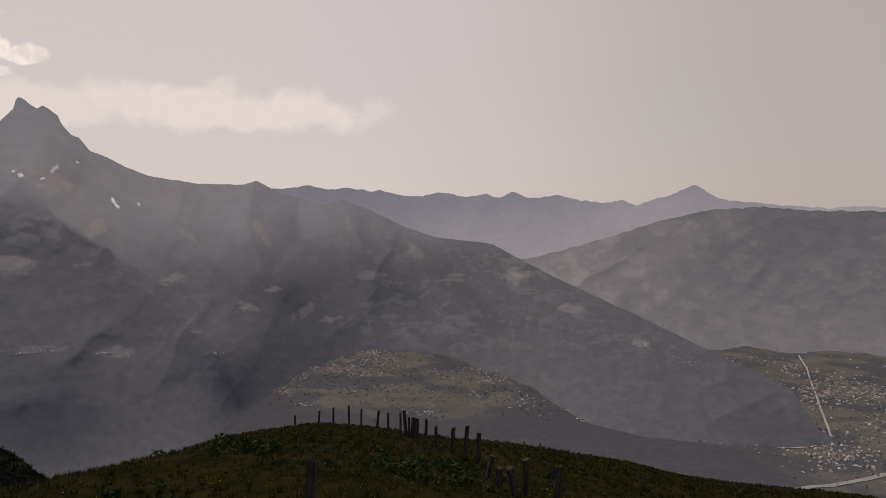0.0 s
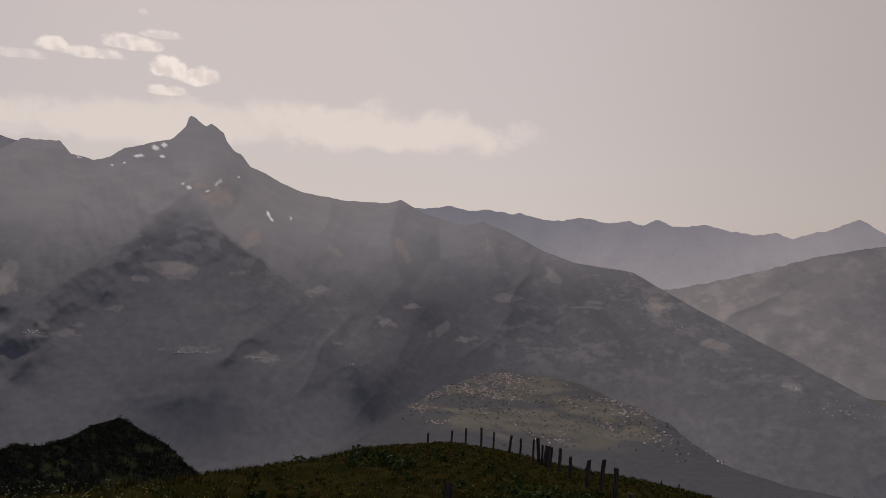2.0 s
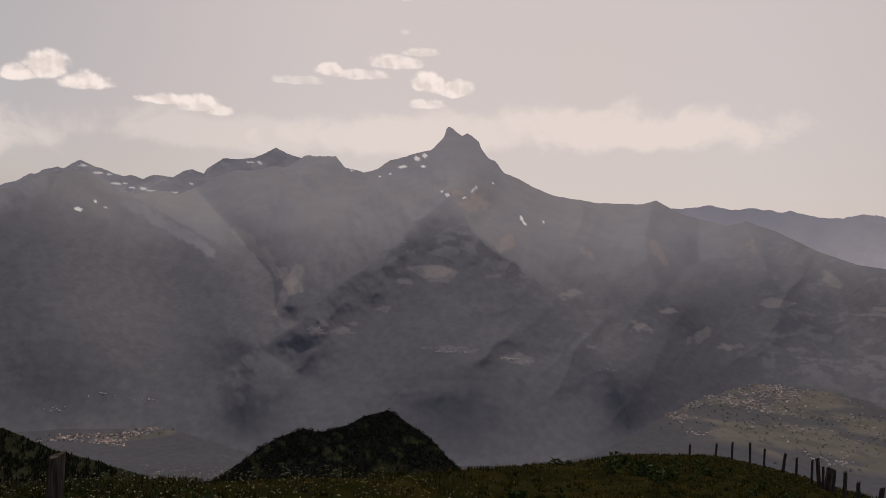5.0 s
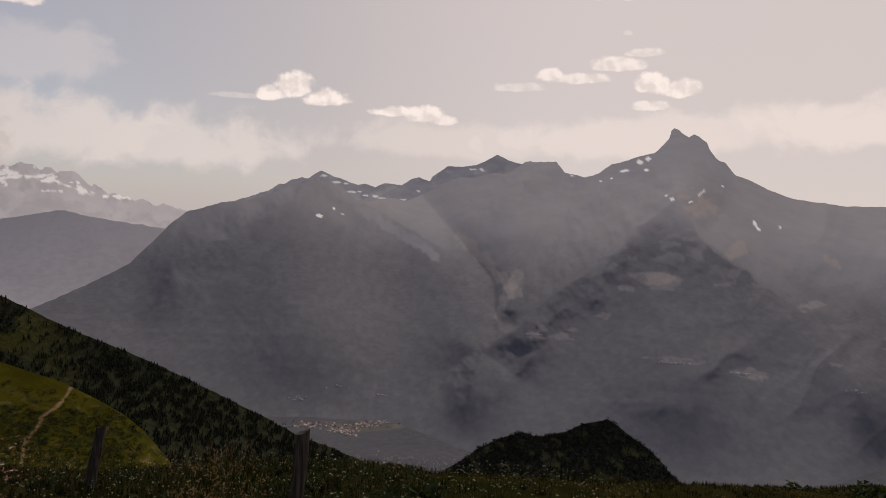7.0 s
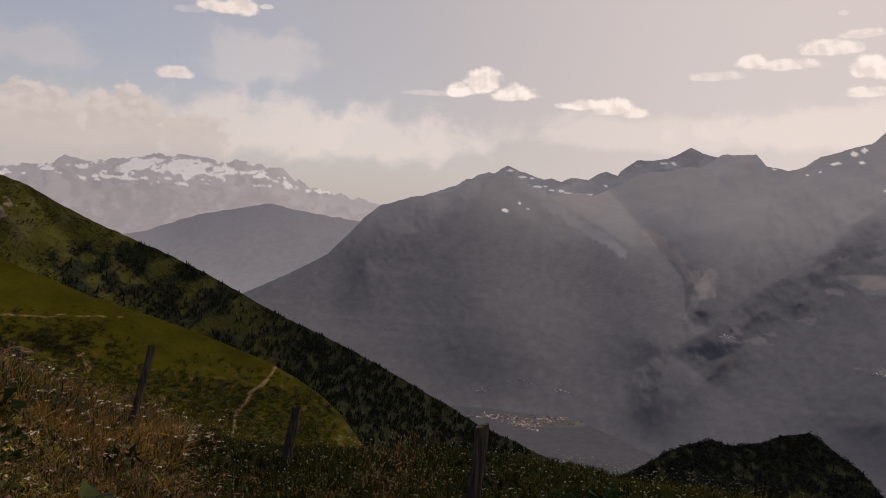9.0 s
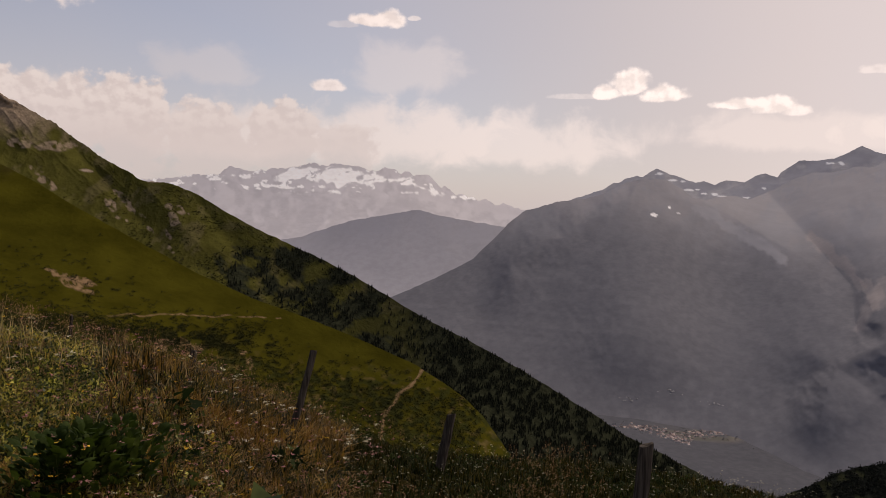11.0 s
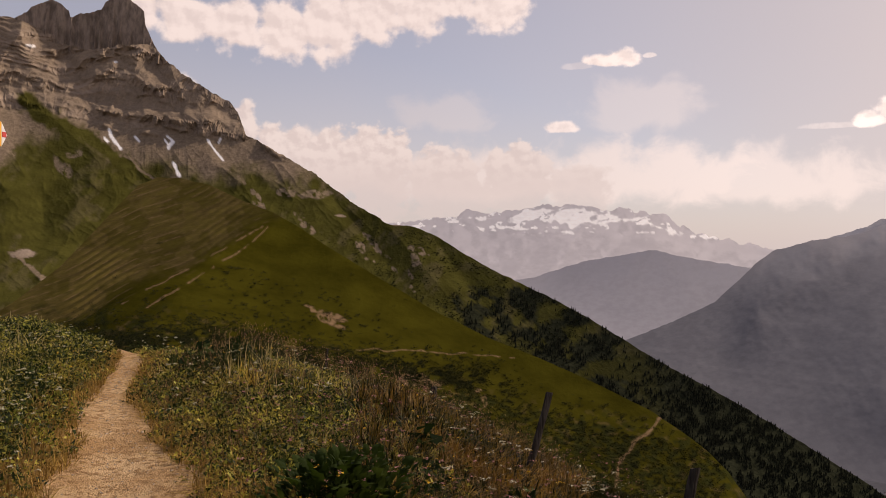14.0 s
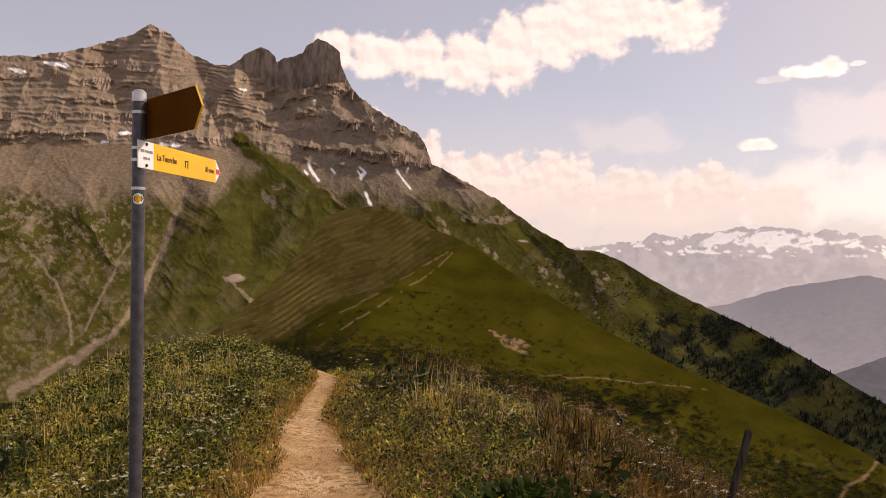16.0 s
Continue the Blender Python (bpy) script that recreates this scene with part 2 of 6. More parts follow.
def land(name, rock, scree, grass, forest, size, relief, vary=0.3, strata=1.0, rough=0.7, snow=(0.9, 0.88, 0.87)):
    """Ground whose cover (rock, scree, grass, forest) is given by the weights in the attribute 'cover'."""
    m, k, bsdf = surface(name, 0.95)
    bsdf.inputs["Specular IOR Level"].default_value = 0.0
    cover = k.t.nodes.new("ShaderNodeAttribute")
    cover.attribute_name = "cover"
    sep = k.t.nodes.new("ShaderNodeSeparateColor")
    k.link(cover.outputs["Color"], sep.inputs[0])
    pos = k.position()
    n1, n2 = k.noise(pos, 1.0 / size, 6.0, 0.6), k.noise(pos, 6.0 / size, 5.0, 0.65)
    n3 = k.noise(k.position(1, 1, strata), 1.0 / size, 5.0, 0.6)

    def tone(c, n, lo=0.3, hi=0.7, v=vary):
        return k.mix(k.smooth(n, lo, hi), tuple(x * (1 - v) for x in c), tuple(x * (1 + v) for x in c))

    colour = tone(scree, n2)
    colour = k.mix(sep.outputs[0], colour, tone(rock, n3))
    colour = k.mix(sep.outputs[1], colour, tone(grass, n1))
    colour = k.mix(sep.outputs[2], colour, tone(forest, n2, 0.35, 0.65, vary * 1.3))
    colour = k.mix(cover.outputs["Alpha"], colour, tone(snow, n2, 0.3, 0.7, 0.06))
    k.link(colour, bsdf.inputs["Base Color"])
    bump(k, bsdf, k.math("ADD", n2, n3), rough, relief)
    return m


# HAZE_* and VALLEY: distance haze is put into the base colours
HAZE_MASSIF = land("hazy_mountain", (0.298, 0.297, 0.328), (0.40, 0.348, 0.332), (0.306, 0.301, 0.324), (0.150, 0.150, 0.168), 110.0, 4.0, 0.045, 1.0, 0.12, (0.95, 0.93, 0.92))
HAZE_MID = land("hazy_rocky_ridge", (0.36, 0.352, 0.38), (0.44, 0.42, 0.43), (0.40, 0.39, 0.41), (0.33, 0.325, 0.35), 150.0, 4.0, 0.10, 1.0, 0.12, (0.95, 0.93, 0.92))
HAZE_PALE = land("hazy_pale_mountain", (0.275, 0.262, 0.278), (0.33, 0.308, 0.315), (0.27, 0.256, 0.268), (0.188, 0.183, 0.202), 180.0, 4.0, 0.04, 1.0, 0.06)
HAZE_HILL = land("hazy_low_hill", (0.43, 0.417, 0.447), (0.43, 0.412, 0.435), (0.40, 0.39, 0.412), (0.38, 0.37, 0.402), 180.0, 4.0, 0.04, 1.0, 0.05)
# rock palest: the crest is coloured to fade into the hazy cloud behind
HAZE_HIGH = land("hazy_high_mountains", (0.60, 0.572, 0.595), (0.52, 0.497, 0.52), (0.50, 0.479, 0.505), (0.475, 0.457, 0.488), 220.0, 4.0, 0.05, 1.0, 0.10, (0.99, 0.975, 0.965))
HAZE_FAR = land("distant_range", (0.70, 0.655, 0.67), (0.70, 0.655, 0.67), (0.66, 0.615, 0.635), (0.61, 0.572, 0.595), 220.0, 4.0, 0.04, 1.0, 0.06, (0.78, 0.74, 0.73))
VALLEY = land("valley_floor", (0.14, 0.125, 0.11), (0.155, 0.141, 0.130), (0.108, 0.104, 0.093), (0.085, 0.086, 0.098), 90.0, 1.0, 0.06, 1.0, 0.0)
ALP = land("alpine_slope", (0.32, 0.25, 0.192), (0.222, 0.168, 0.118), (0.064, 0.060, 0.014), (0.024, 0.026, 0.015), 40.0, 3.0, 0.24, 1.0, 0.5, (0.95, 0.93, 0.92))
TOWER_ROCK = land("dark_tower_rock", (0.28, 0.222, 0.18), (0.26, 0.205, 0.165), (0.06, 0.06, 0.014), (0.016, 0.02, 0.011), 12.0, 3.0, 0.4, 0.35, 1.0)
MEADOW = land("meadow_slope", (0.068, 0.058, 0.009), (0.21, 0.135, 0.075), (0.043, 0.0385, 0.0045), (0.022, 0.026, 0.008), 12.0, 0.5, 0.25, 1.0, 0.6)
KNOLL = land("wooded_knoll", (0.08, 0.07, 0.055), (0.07, 0.065, 0.045), (0.026, 0.028, 0.014), (0.012, 0.014, 0.011), 30.0, 2.0, 0.3)

# ---- ridges seen across the valley and beside the crest ----
FLOOR = -450.0


def mark(C, A, E, what, *shape):
    """Snow, bare ground, grass or wood laid over the cover: an oval (bearing, height, half width, half height, lean) or a winding line (points, width)."""
    if isinstance(shape[0], list):
        line, width = np.array(shape[0], float), shape[1]
        warp = (0.9 if width > 0.06 else 0.35) * (fbm(A * 0.9, E * 0.9, 5, 801) - 0.5)
        d = np.full(A.shape, 9.0)
        for p, q in zip(line, line[1:]):
            t = np.clip(((A - p[0]) * (q[0] - p[0]) + (E + warp - p[1]) * (q[1] - p[1])) / max(np.sum((q - p) ** 2), 1e-6), 0, 1)
            d = np.minimum(d, np.hypot(A - p[0] - t * (q[0] - p[0]), E + warp - p[1] - t * (q[1] - p[1])))
        m = 1 - smoothstep(d / (width * (0.4 + 1.3 * fbm(A * 2.5, E * 2.5, 3, 802))), 0.6, 1.4)
    else:
        az, el, w, h, lean = shape
        x, y = A - az - lean * (E - el), E - el
        d = np.hypot(x / w, y / h) + (2.6 if what == "meadow" else 1.5) * (fbm(A * 0.9 / min(w, 1), E * 0.9 / min(h, 1), 4, 803) - 0.5)
        m = 1 - smoothstep(d, 0.78, 1.08)
    if what == "bare" and not isinstance(shape[0], list):
        m = m * smoothstep(fbm(A * 3.2, E * 3.2, 4, 805, 0.65), 0.36, 0.56)
    if isinstance(shape[0], list) and shape[1] < 0.06:
        m = m * smoothstep(fbm(A * 1.3, E * 1.3, 3, 804), 0.34, 0.5)
    C = C.copy()
    if what == "snow":
        C[..., 3] = np.maximum(C[..., 3], m)
    elif what == "bare":
        C[..., :3] *= (1 - 0.9 * m)[..., None]
    elif what == "meadow":
        C[..., 2] *= 1 - 0.34 * m
        C[..., 0] *= 1 - m
        C[..., 1] *= 1 - 0.6 * m
    elif what == "rock":
        C[..., 0] = np.maximum(C[..., 0], m)
        C[..., 1:3] *= (1 - m)[..., None]
    elif what == "grass":
        C[..., 1] = np.maximum(C[..., 1], m)
        C[..., 2] *= 1 - m
    else:
        C[..., 2] = np.maximum(C[..., 2], m)
    return C


def line_distance(az, el, line):
    """Distance in degrees from a chain of bearings and heights."""
    d = np.full(np.broadcast(az, el).shape, 99.0)
    for p, q in zip(line, line[1:]):
        dx, dy = q[0] - p[0], q[1] - p[1]
        t = np.clip(((az - p[0]) * dx + (el - p[1]) * dy) / (dx * dx + dy * dy), 0, 1)
        d = np.minimum(d, np.hypot(az - p[0] - t * dx, el - p[1] - t * dy))
    return d


def beds(az, el):
    """Where the rocky mountain is crag, its place within a bed of rock, and how much of that bed is cliff."""
    foot = np.interp(az, [86, 98, 100, 105, 109, 112, 115, 122, 130, 150], [4.5, 6.0, 7.5, 7.2, 7.3, 8.0, 8.3, 8.1, 7.7, 7.2])
    crag = smoothstep(el - foot + 0.9 * (fbm(az * 0.7, el * 0.7, 4, 128) - 0.5), -0.25, 0.25) * smoothstep(az, 96, 99)
    beds_per = 0.42 + 0.5 * smoothstep(az, 109, 114)  # thin beds under the first summit
    f = ((el - foot) * beds_per - 0.03 * (az - 110) + 1.7 * (fbm(az * 0.2, el * 0.28, 5, 129, 0.55) - 0.5)) % 1.0
    cliff = smoothstep(f, 0.0, 0.08) * (1 - smoothstep(f, 0.38, 0.6))
    return crag, f, cliff


def tread_line(az, el):
    return el + 0.53 * (az - 98) - 1.8 + 0.25 * np.sin(az * 0.8)


class Ridge:
    """A mountain side laid out by bearing and height above the horizon, between a toe and a crest line."""

    def __init__(self, crest, crest_r, toe_el, toe_r, spur, spur_size, seed, jag=0.12, bend=1.0, ledge=0.0, tread=0.0, ribs=(), plane=None):
        self.plane = plane
        self.ribs = ribs
        self.on_floor = toe_r is None
        self.crest, self.crest_r = lerp_table(crest), soft_table(crest_r, 3.0)
        self.broad = soft_table([(a, float(soft_table(crest, 3.5)(a))) for a, _ in crest], 3.0)
        even = soft_table(toe_el, 3.0)
        self.toe_el = even
        if toe_r is None:
            self.toe_r = lambda az: (EYE - FLOOR) / np.tan(np.radians(-self.toe_el(az)))
        else:
            self.toe_r = soft_table(toe_r, 3.0)
        self.spur, self.size, self.seed, self.bend, self.ledge, self.tread = spur, spur_size, seed, bend, ledge, tread
        self.jag = lerp_table(jag) if isinstance(jag, list) else (lambda az: jag)
        self.span = (min(a for a, _ in crest), max(a for a, _ in crest))

    def top(self, az):
        return self.crest(az) + self.jag(az) * (fbm(az * 1.7, az * 0 + self.seed, 6, self.seed, 0.68) - 0.5) * 2

    def v(self, az, el):
        t = self.toe_el(az)
        return (el - t) / np.maximum(self.top(az) - t, 0.05)

    def distance(self, az, v):
        # the slope follows the broad lie of the crest, so that its teeth do not flute the whole side
        toe = self.toe_el(az)
        el = toe + (self.top(az) - toe) * v
        v = (el - toe) / np.maximum(self.broad(az) - toe, 0.3)
        w = np.clip(v, 0, 1.6) ** self.bend
        c, t = self.crest_r(az), self.toe_r(az)
        r = t + (c - t) * w
        fade = 1.0
        if self.on_floor:
            # an even slope from the valley floor up to the crest
            z = np.tan(np.radians(toe)) * t
            k = (np.tan(np.radians(self.broad(az))) * c - z) / np.maximum(c - t, 60)
            r = (z - k * t) / np.minimum(np.tan(np.radians(el)) - k, -0.02)
            fade = smoothstep(v, 0.0, 0.45)
        if self.plane:
            # the flank that falls away to the left of the ridge
            drop, along, across, heading = self.plane
            d = np.radians(az - heading)
            flank = drop / np.minimum(np.tan(np.radians(el)) - along * np.cos(d) + across * np.sin(d), -0.05)
            r = r + (flank - r) * smoothstep(tread_line(az, el), -0.7, 0.7) * smoothstep(az, 96, 99)
        if self.spur:
            x = np.radians(az) * c / self.size
            y = v * (c - t) / self.size * 1.1
            warp = fbm(x * 0.8, y * 0.8, 3, self.seed + 40) - 0.5
            n = 0.75 * ridged(x + 0.8 * warp + 0.3 * y, y * 0.3 + 0.3 * warp, 6 if self.ledge else 4, self.seed, 0.45 if self.ledge else 0.36) + 0.25 * fbm(x * 1.6, y * 1.2, 5, self.seed + 7)
            r = r - self.spur * (n - 0.45) * (0.3 + 0.7 * np.sin(np.pi * np.clip(v, 0.0, 1.0) ** 0.8)) * fade
        for line, push, wide in self.ribs:
            # a rib (or, with a negative push, a gully) that runs down the side
            warp = 0.9 * (fbm(az * 0.5, el * 0.5, 4, self.seed + 80) - 0.5)
            d = line_distance(az + warp, el + warp, line)
            ebb = 1 - np.exp(-((az - line[-1][0]) ** 2 + (el - line[-1][1]) ** 2) / 12.0)
            r = r - fade * push * ebb * np.exp(-(d / wide) ** (1.3 if wide < 4 else 2.0))
        if self.ledge:
            # beds of rock: cliffs and ledges, cut by gullies into buttresses
            q = self.ledge
            crag, f, cliff = beds(az, el)
            part_way = 0.35 + 0.65 * smoothstep(fbm(az * 0.35, el * 0.7, 4, self.seed + 19), 0.36, 0.6)
            r = r + crag * q * (1 - 0.68 * smoothstep(az, 109, 114)) * part_way * (smoothstep(f, 0.42, 1.0) - f)
            lean = az + 0.25 * el + 1.6 * (fbm(az * 0.4, el * 0.4, 3, self.seed + 33) - 0.5)
            g = (f * 3 + 0.8 * fbm(az * 0.9, el * 0.9, 3, self.seed + 29)) % 1.0
            r = r + crag * q * 0.2 * (smoothstep(g, 0.5, 1.0) - g)
            r = r - crag * q * 0.9 * (ridged(lean * 0.3, el * 0.14, 3, self.seed + 3, 0.5) - 0.4)
            flutes = ridged(lean * 1.3, el * 0.5 + f * 0.4, 4, self.seed + 13, 0.6) - 0.4
            r = r - crag * cliff * q * 0.55 * flutes * part_way * (1.5 - 0.5 * smoothstep(az, 109, 114))
            r = r - q * (0.045 + 0.15 * crag) * (fbm(az * 2.4, el * 2.4, 5, self.seed + 23, 0.62) - 0.5)
            swell = 1 - smoothstep(el, 4.0, 8.0)
            r = r - swell * q * 0.45 * (ridged(lean * 0.22 - 0.25 * el, el * 0.2 + 0.06 * az, 4, self.seed + 53, 0.5) - 0.4) * smoothstep(az, 88, 96)
        if self.tread:
            # cattle treads slant across the side in long steps
            c = tread_line(az, el)
            step = self.tread * (np.abs((c * 2.1 + 0.5 * fbm(az * 0.35, el * 0.35, 4, self.seed + 2)) % 1.0 - 0.5) - 0.25)
            r = r + step * smoothstep(az, 97.5, 100.5) * smoothstep(c, -0.6, 0.3) * (0.3 + 1.5 * fbm(az * 0.5 + el, el * 2, 3, self.seed + 5))
        return r

    def at(self, az, el, lift=0.0):
        az, el = np.asarray(az, float), np.asarray(el, float)
        r = self.distance(az, self.v(az, el))
        return polar(az, el, r * (1 - lift / np.maximum(r, 1)))

    def build(self, name, step, rows, material, cover, label, category="mountain", kind="", fine=None, marks=(), power=0.85, split=None):
        a0, a1 = self.span
        az = np.arange(a0, a1 + step, step)
        if fine:
            az = np.concatenate([np.arange(a0, fine[0] - step / 2, step), np.arange(fine[0], fine[1], fine[2]), np.arange(fine[1], a1 + step, step)])
        v = np.linspace(0, 1, rows) ** power
        if self.on_floor:
            v = v * 1.06 - 0.06  # starts a little under the floor
        A, V = np.meshgrid(az, v)
        top, toe = self.top(A), self.toe_el(A)
        E = toe + (top - toe) * V
        R = self.distance(A, V)
        P = polar(A, E, R)
        # skirt below the toe, and the back of the mountain
        skirt = P[:1].copy()
        skirt[..., :2] *= 0.975 if self.on_floor else 0.985
        skirt[..., 2] = np.minimum(FLOOR, skirt[..., 2] - 5)
        backs = []
        for drop in (0.10, 0.35, 1.0):
            b = P[-1:].copy()
            fall = (P[-1:, :, 2] - FLOOR) * drop
            far = np.linalg.norm(b[..., :2], axis=-1)
            b[..., :2] *= ((far + fall * 0.55) / far)[..., None]
            b[..., 2] -= fall
            backs.append(b)
        C = cover(A, V, E, R)
        for row in marks:
            C = mark(C, A, E, *row)
        front, back = np.concatenate([skirt, P]), np.concatenate([P[-1:]] + backs)
        n_c = P.shape[1]
        F = np.concatenate([grid_faces(front.shape[0], n_c), grid_faces(back.shape[0], n_c) + front.shape[0] * n_c])
        V = np.concatenate([front, back]).reshape(-1, 3)
        C = np.concatenate([C[:1], C] + [C[-1:]] * 4).reshape(-1, 4)
        flat = not (self.ledge or self.size < 20)
        if split is None:
            return tagged(self.piece(name, V, F, C, flat, material), label, category, kind=kind)
        zone = split(np.concatenate([A[:1], A] + [A[-1:]] * 4), np.concatenate([E[:1], E] + [E[-1:]] * 4)).ravel()[F[:, 0]]
        for z, (piece_name, piece_label) in enumerate(zip(name, label)):
            tagged(self.piece(piece_name, V, F[zone == z], C, flat, material), piece_label, category, kind=kind)

    def piece(self, name, V, F, C, flat, material):
        used, F = np.unique(F, return_inverse=True)
        me = mesh_from(name, V[used], F.reshape(-1, 4), flat)
        layer = me.color_attributes.new("cover", "FLOAT_COLOR", "POINT")
        layer.data.foreach_set("color", C[used].astype(np.float32).ravel())
        return link_mesh(name, me, material)


def weights(rock, grass, forest, snow=0.0):
    rock, grass, forest, snow = np.broadcast_arrays(rock, grass, forest, snow)
    return np.stack([np.clip(rock, 0, 1), np.clip(grass, 0, 1), np.clip(forest, 0, 1), np.clip(snow, 0, 1)], -1)


def toe_from(table):
    """Where a slope that ends at these elevations meets the valley floor."""
    return [(a, (EYE - FLOOR) / math.tan(radians(-e))) for a, e in table]


def far_cover(seed, tree_line=0.62, amount=1.0, snow=None):
    """Wood that thins out upwards into alp and rock, with small clearings in it."""
    def f(A, V, E, R):
        n = fbm(A * 0.7, E * 0.9, 5, seed)
        line = (soft_table(tree_line, 3.0)(A) if isinstance(tree_line, list) else tree_line) + 0.10 * (fbm(A * 0.12, A * 0, 1, seed + 2) - 0.5)
        forest = smoothstep(line - V + 0.14 * (n - 0.5), -0.42, 0.42) * amount
        clearing = smoothstep(fbm(A * 1.3, E * 2.4, 4, seed + 5), 0.66, 0.70) * smoothstep(fbm(A * 0.3, E * 0.4, 3, seed + 4), 0.45, 0.6)
        grass = smoothstep(fbm(A * 0.9, E * 1.2, 5, seed + 6) - 0.5 * (V - 0.6), 0.36, 0.66)
        rock = smoothstep(fbm(A * 1.6, E * 1.6, 5, seed + 8) + 0.8 * (V - 0.8), 0.36, 0.66)
        white = snow(A, V, E) if snow else 0.0
        return weights(rock, grass * (1 - 0.6 * rock), forest * (1 - 0.14 * clearing), white)
    return f


def glacier_snow(A, V, E):
    """Broad snowfields between dark ribs of rock, under the summits."""
    top = np.interp(A, [68.5, 70.5, 72.0, 73.5, 75, 76.2, 77.4, 78.7, 80.75, 81.3], [0.8, 1.5, 2.3, 2.1, 2.4, 2.8, 2.6, 2.6, 2.45, 1.9])
    low = np.interp(A, [68.5, 69.5, 71.4, 72.8, 74.5, 76, 77.4, 78.7, 80.3, 81.3], [0.7, 0.85, 1.4, 1.55, 1.6, 1.5, 1.35, 1.75, 1.8, 1.9])
    ragged = 1.0 * (fbm(A * 1.5, E * 1.3, 5, 611) - 0.5)
    field = smoothstep(top - E + ragged, 0.0, 0.12) * smoothstep(E - low + ragged, -0.06, 0.06)
    ribs = smoothstep(ridged(A * 0.8 + 0.5 * E, E * 0.9, 4, 612), 0.74, 0.8)
    specks = smoothstep(fbm(A * 1.9, E * 3.2, 4, 613), 0.66, 0.69) * smoothstep(E, 0.6, 1.2)
    return np.maximum(field * (1 - ribs), specks)


GLACIER_MARKS = [("snow", a, e, w, h, l) for a, e, w, h, l in ((83.35, 1.11, 0.3, 0.14, 0.5), (82.6, 2.4, 0.25, 0.2, 0.4), (82.5, 1.0, 0.25, 0.1, 0), (80.44, 1.13, 0.55, 0.12, 0.5), (76.9, 0.9, 0.3, 0.12, 0), (68.3, 0.7, 0.2, 0.12, -0.6), (85.6, 1.6, 0.2, 0.1, 0))]


# the farthest ranges
TOE = [(-60, -9), (120, -9)]
far_range = Ridge([(16, 0.6), (12.1, 0.81), (9.7, 1.17), (8.4, 0.8), (6.95, 1.01), (5.2, 0.7), (4.7, 0.92), (3.5, 0.52), (1.5, 0.42), (0.3, 0.76), (-1.4, 0.45),
                   (-3.1, 0.68), (-4.1, 0.36), (-5.1, 0.83), (-6.2, 0.43), (-8.5, 0.61), (-11.3, 0.07), (-12.9, 0.33), (-13.9, 0.02), (-15.6, 0.52),
                   (-17.9, 1.41), (-19.6, 0.48), (-22, 0.2), (-26.4, -0.12), (-28, 0.05), (-34, 0.1), (-45, 0.5)],
                  [(-45, 4700), (16, 4700)], TOE, [(-60, 3500), (120, 3500)], 16, 420, 11, 0.16, 0.8)
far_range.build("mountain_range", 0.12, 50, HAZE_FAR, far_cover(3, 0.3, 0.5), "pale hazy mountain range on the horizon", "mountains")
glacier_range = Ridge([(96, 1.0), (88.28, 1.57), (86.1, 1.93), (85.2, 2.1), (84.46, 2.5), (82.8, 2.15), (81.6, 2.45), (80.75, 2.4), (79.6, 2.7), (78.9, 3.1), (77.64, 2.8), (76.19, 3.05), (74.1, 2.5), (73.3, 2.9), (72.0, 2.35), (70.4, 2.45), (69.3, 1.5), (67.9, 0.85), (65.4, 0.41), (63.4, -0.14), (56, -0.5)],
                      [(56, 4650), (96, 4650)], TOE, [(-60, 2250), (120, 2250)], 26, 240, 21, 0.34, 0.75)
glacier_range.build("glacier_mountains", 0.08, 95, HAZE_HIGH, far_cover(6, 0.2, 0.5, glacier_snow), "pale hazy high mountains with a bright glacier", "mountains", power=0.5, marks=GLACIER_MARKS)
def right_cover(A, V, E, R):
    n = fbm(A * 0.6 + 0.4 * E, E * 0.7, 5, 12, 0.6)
    # wood fades leftwards to put thicker haze into the slope's colour there
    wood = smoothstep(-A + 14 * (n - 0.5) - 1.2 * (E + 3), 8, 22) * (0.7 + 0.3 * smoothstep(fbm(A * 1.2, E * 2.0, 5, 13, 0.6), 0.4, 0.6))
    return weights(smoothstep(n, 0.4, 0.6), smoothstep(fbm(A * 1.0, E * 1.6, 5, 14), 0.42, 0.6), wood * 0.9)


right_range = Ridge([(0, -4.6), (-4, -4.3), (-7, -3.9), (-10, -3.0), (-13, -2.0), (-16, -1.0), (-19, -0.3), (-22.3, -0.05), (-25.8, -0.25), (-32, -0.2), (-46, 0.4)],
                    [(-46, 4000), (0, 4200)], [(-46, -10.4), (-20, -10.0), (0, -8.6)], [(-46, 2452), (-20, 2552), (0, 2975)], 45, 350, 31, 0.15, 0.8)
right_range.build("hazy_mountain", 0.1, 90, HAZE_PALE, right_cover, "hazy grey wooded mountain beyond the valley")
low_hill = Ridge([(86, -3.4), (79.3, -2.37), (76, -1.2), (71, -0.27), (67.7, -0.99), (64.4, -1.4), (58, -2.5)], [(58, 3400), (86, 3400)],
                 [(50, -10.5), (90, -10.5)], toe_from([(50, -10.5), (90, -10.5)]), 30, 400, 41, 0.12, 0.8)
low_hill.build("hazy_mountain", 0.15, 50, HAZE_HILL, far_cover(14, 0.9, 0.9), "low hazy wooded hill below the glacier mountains")
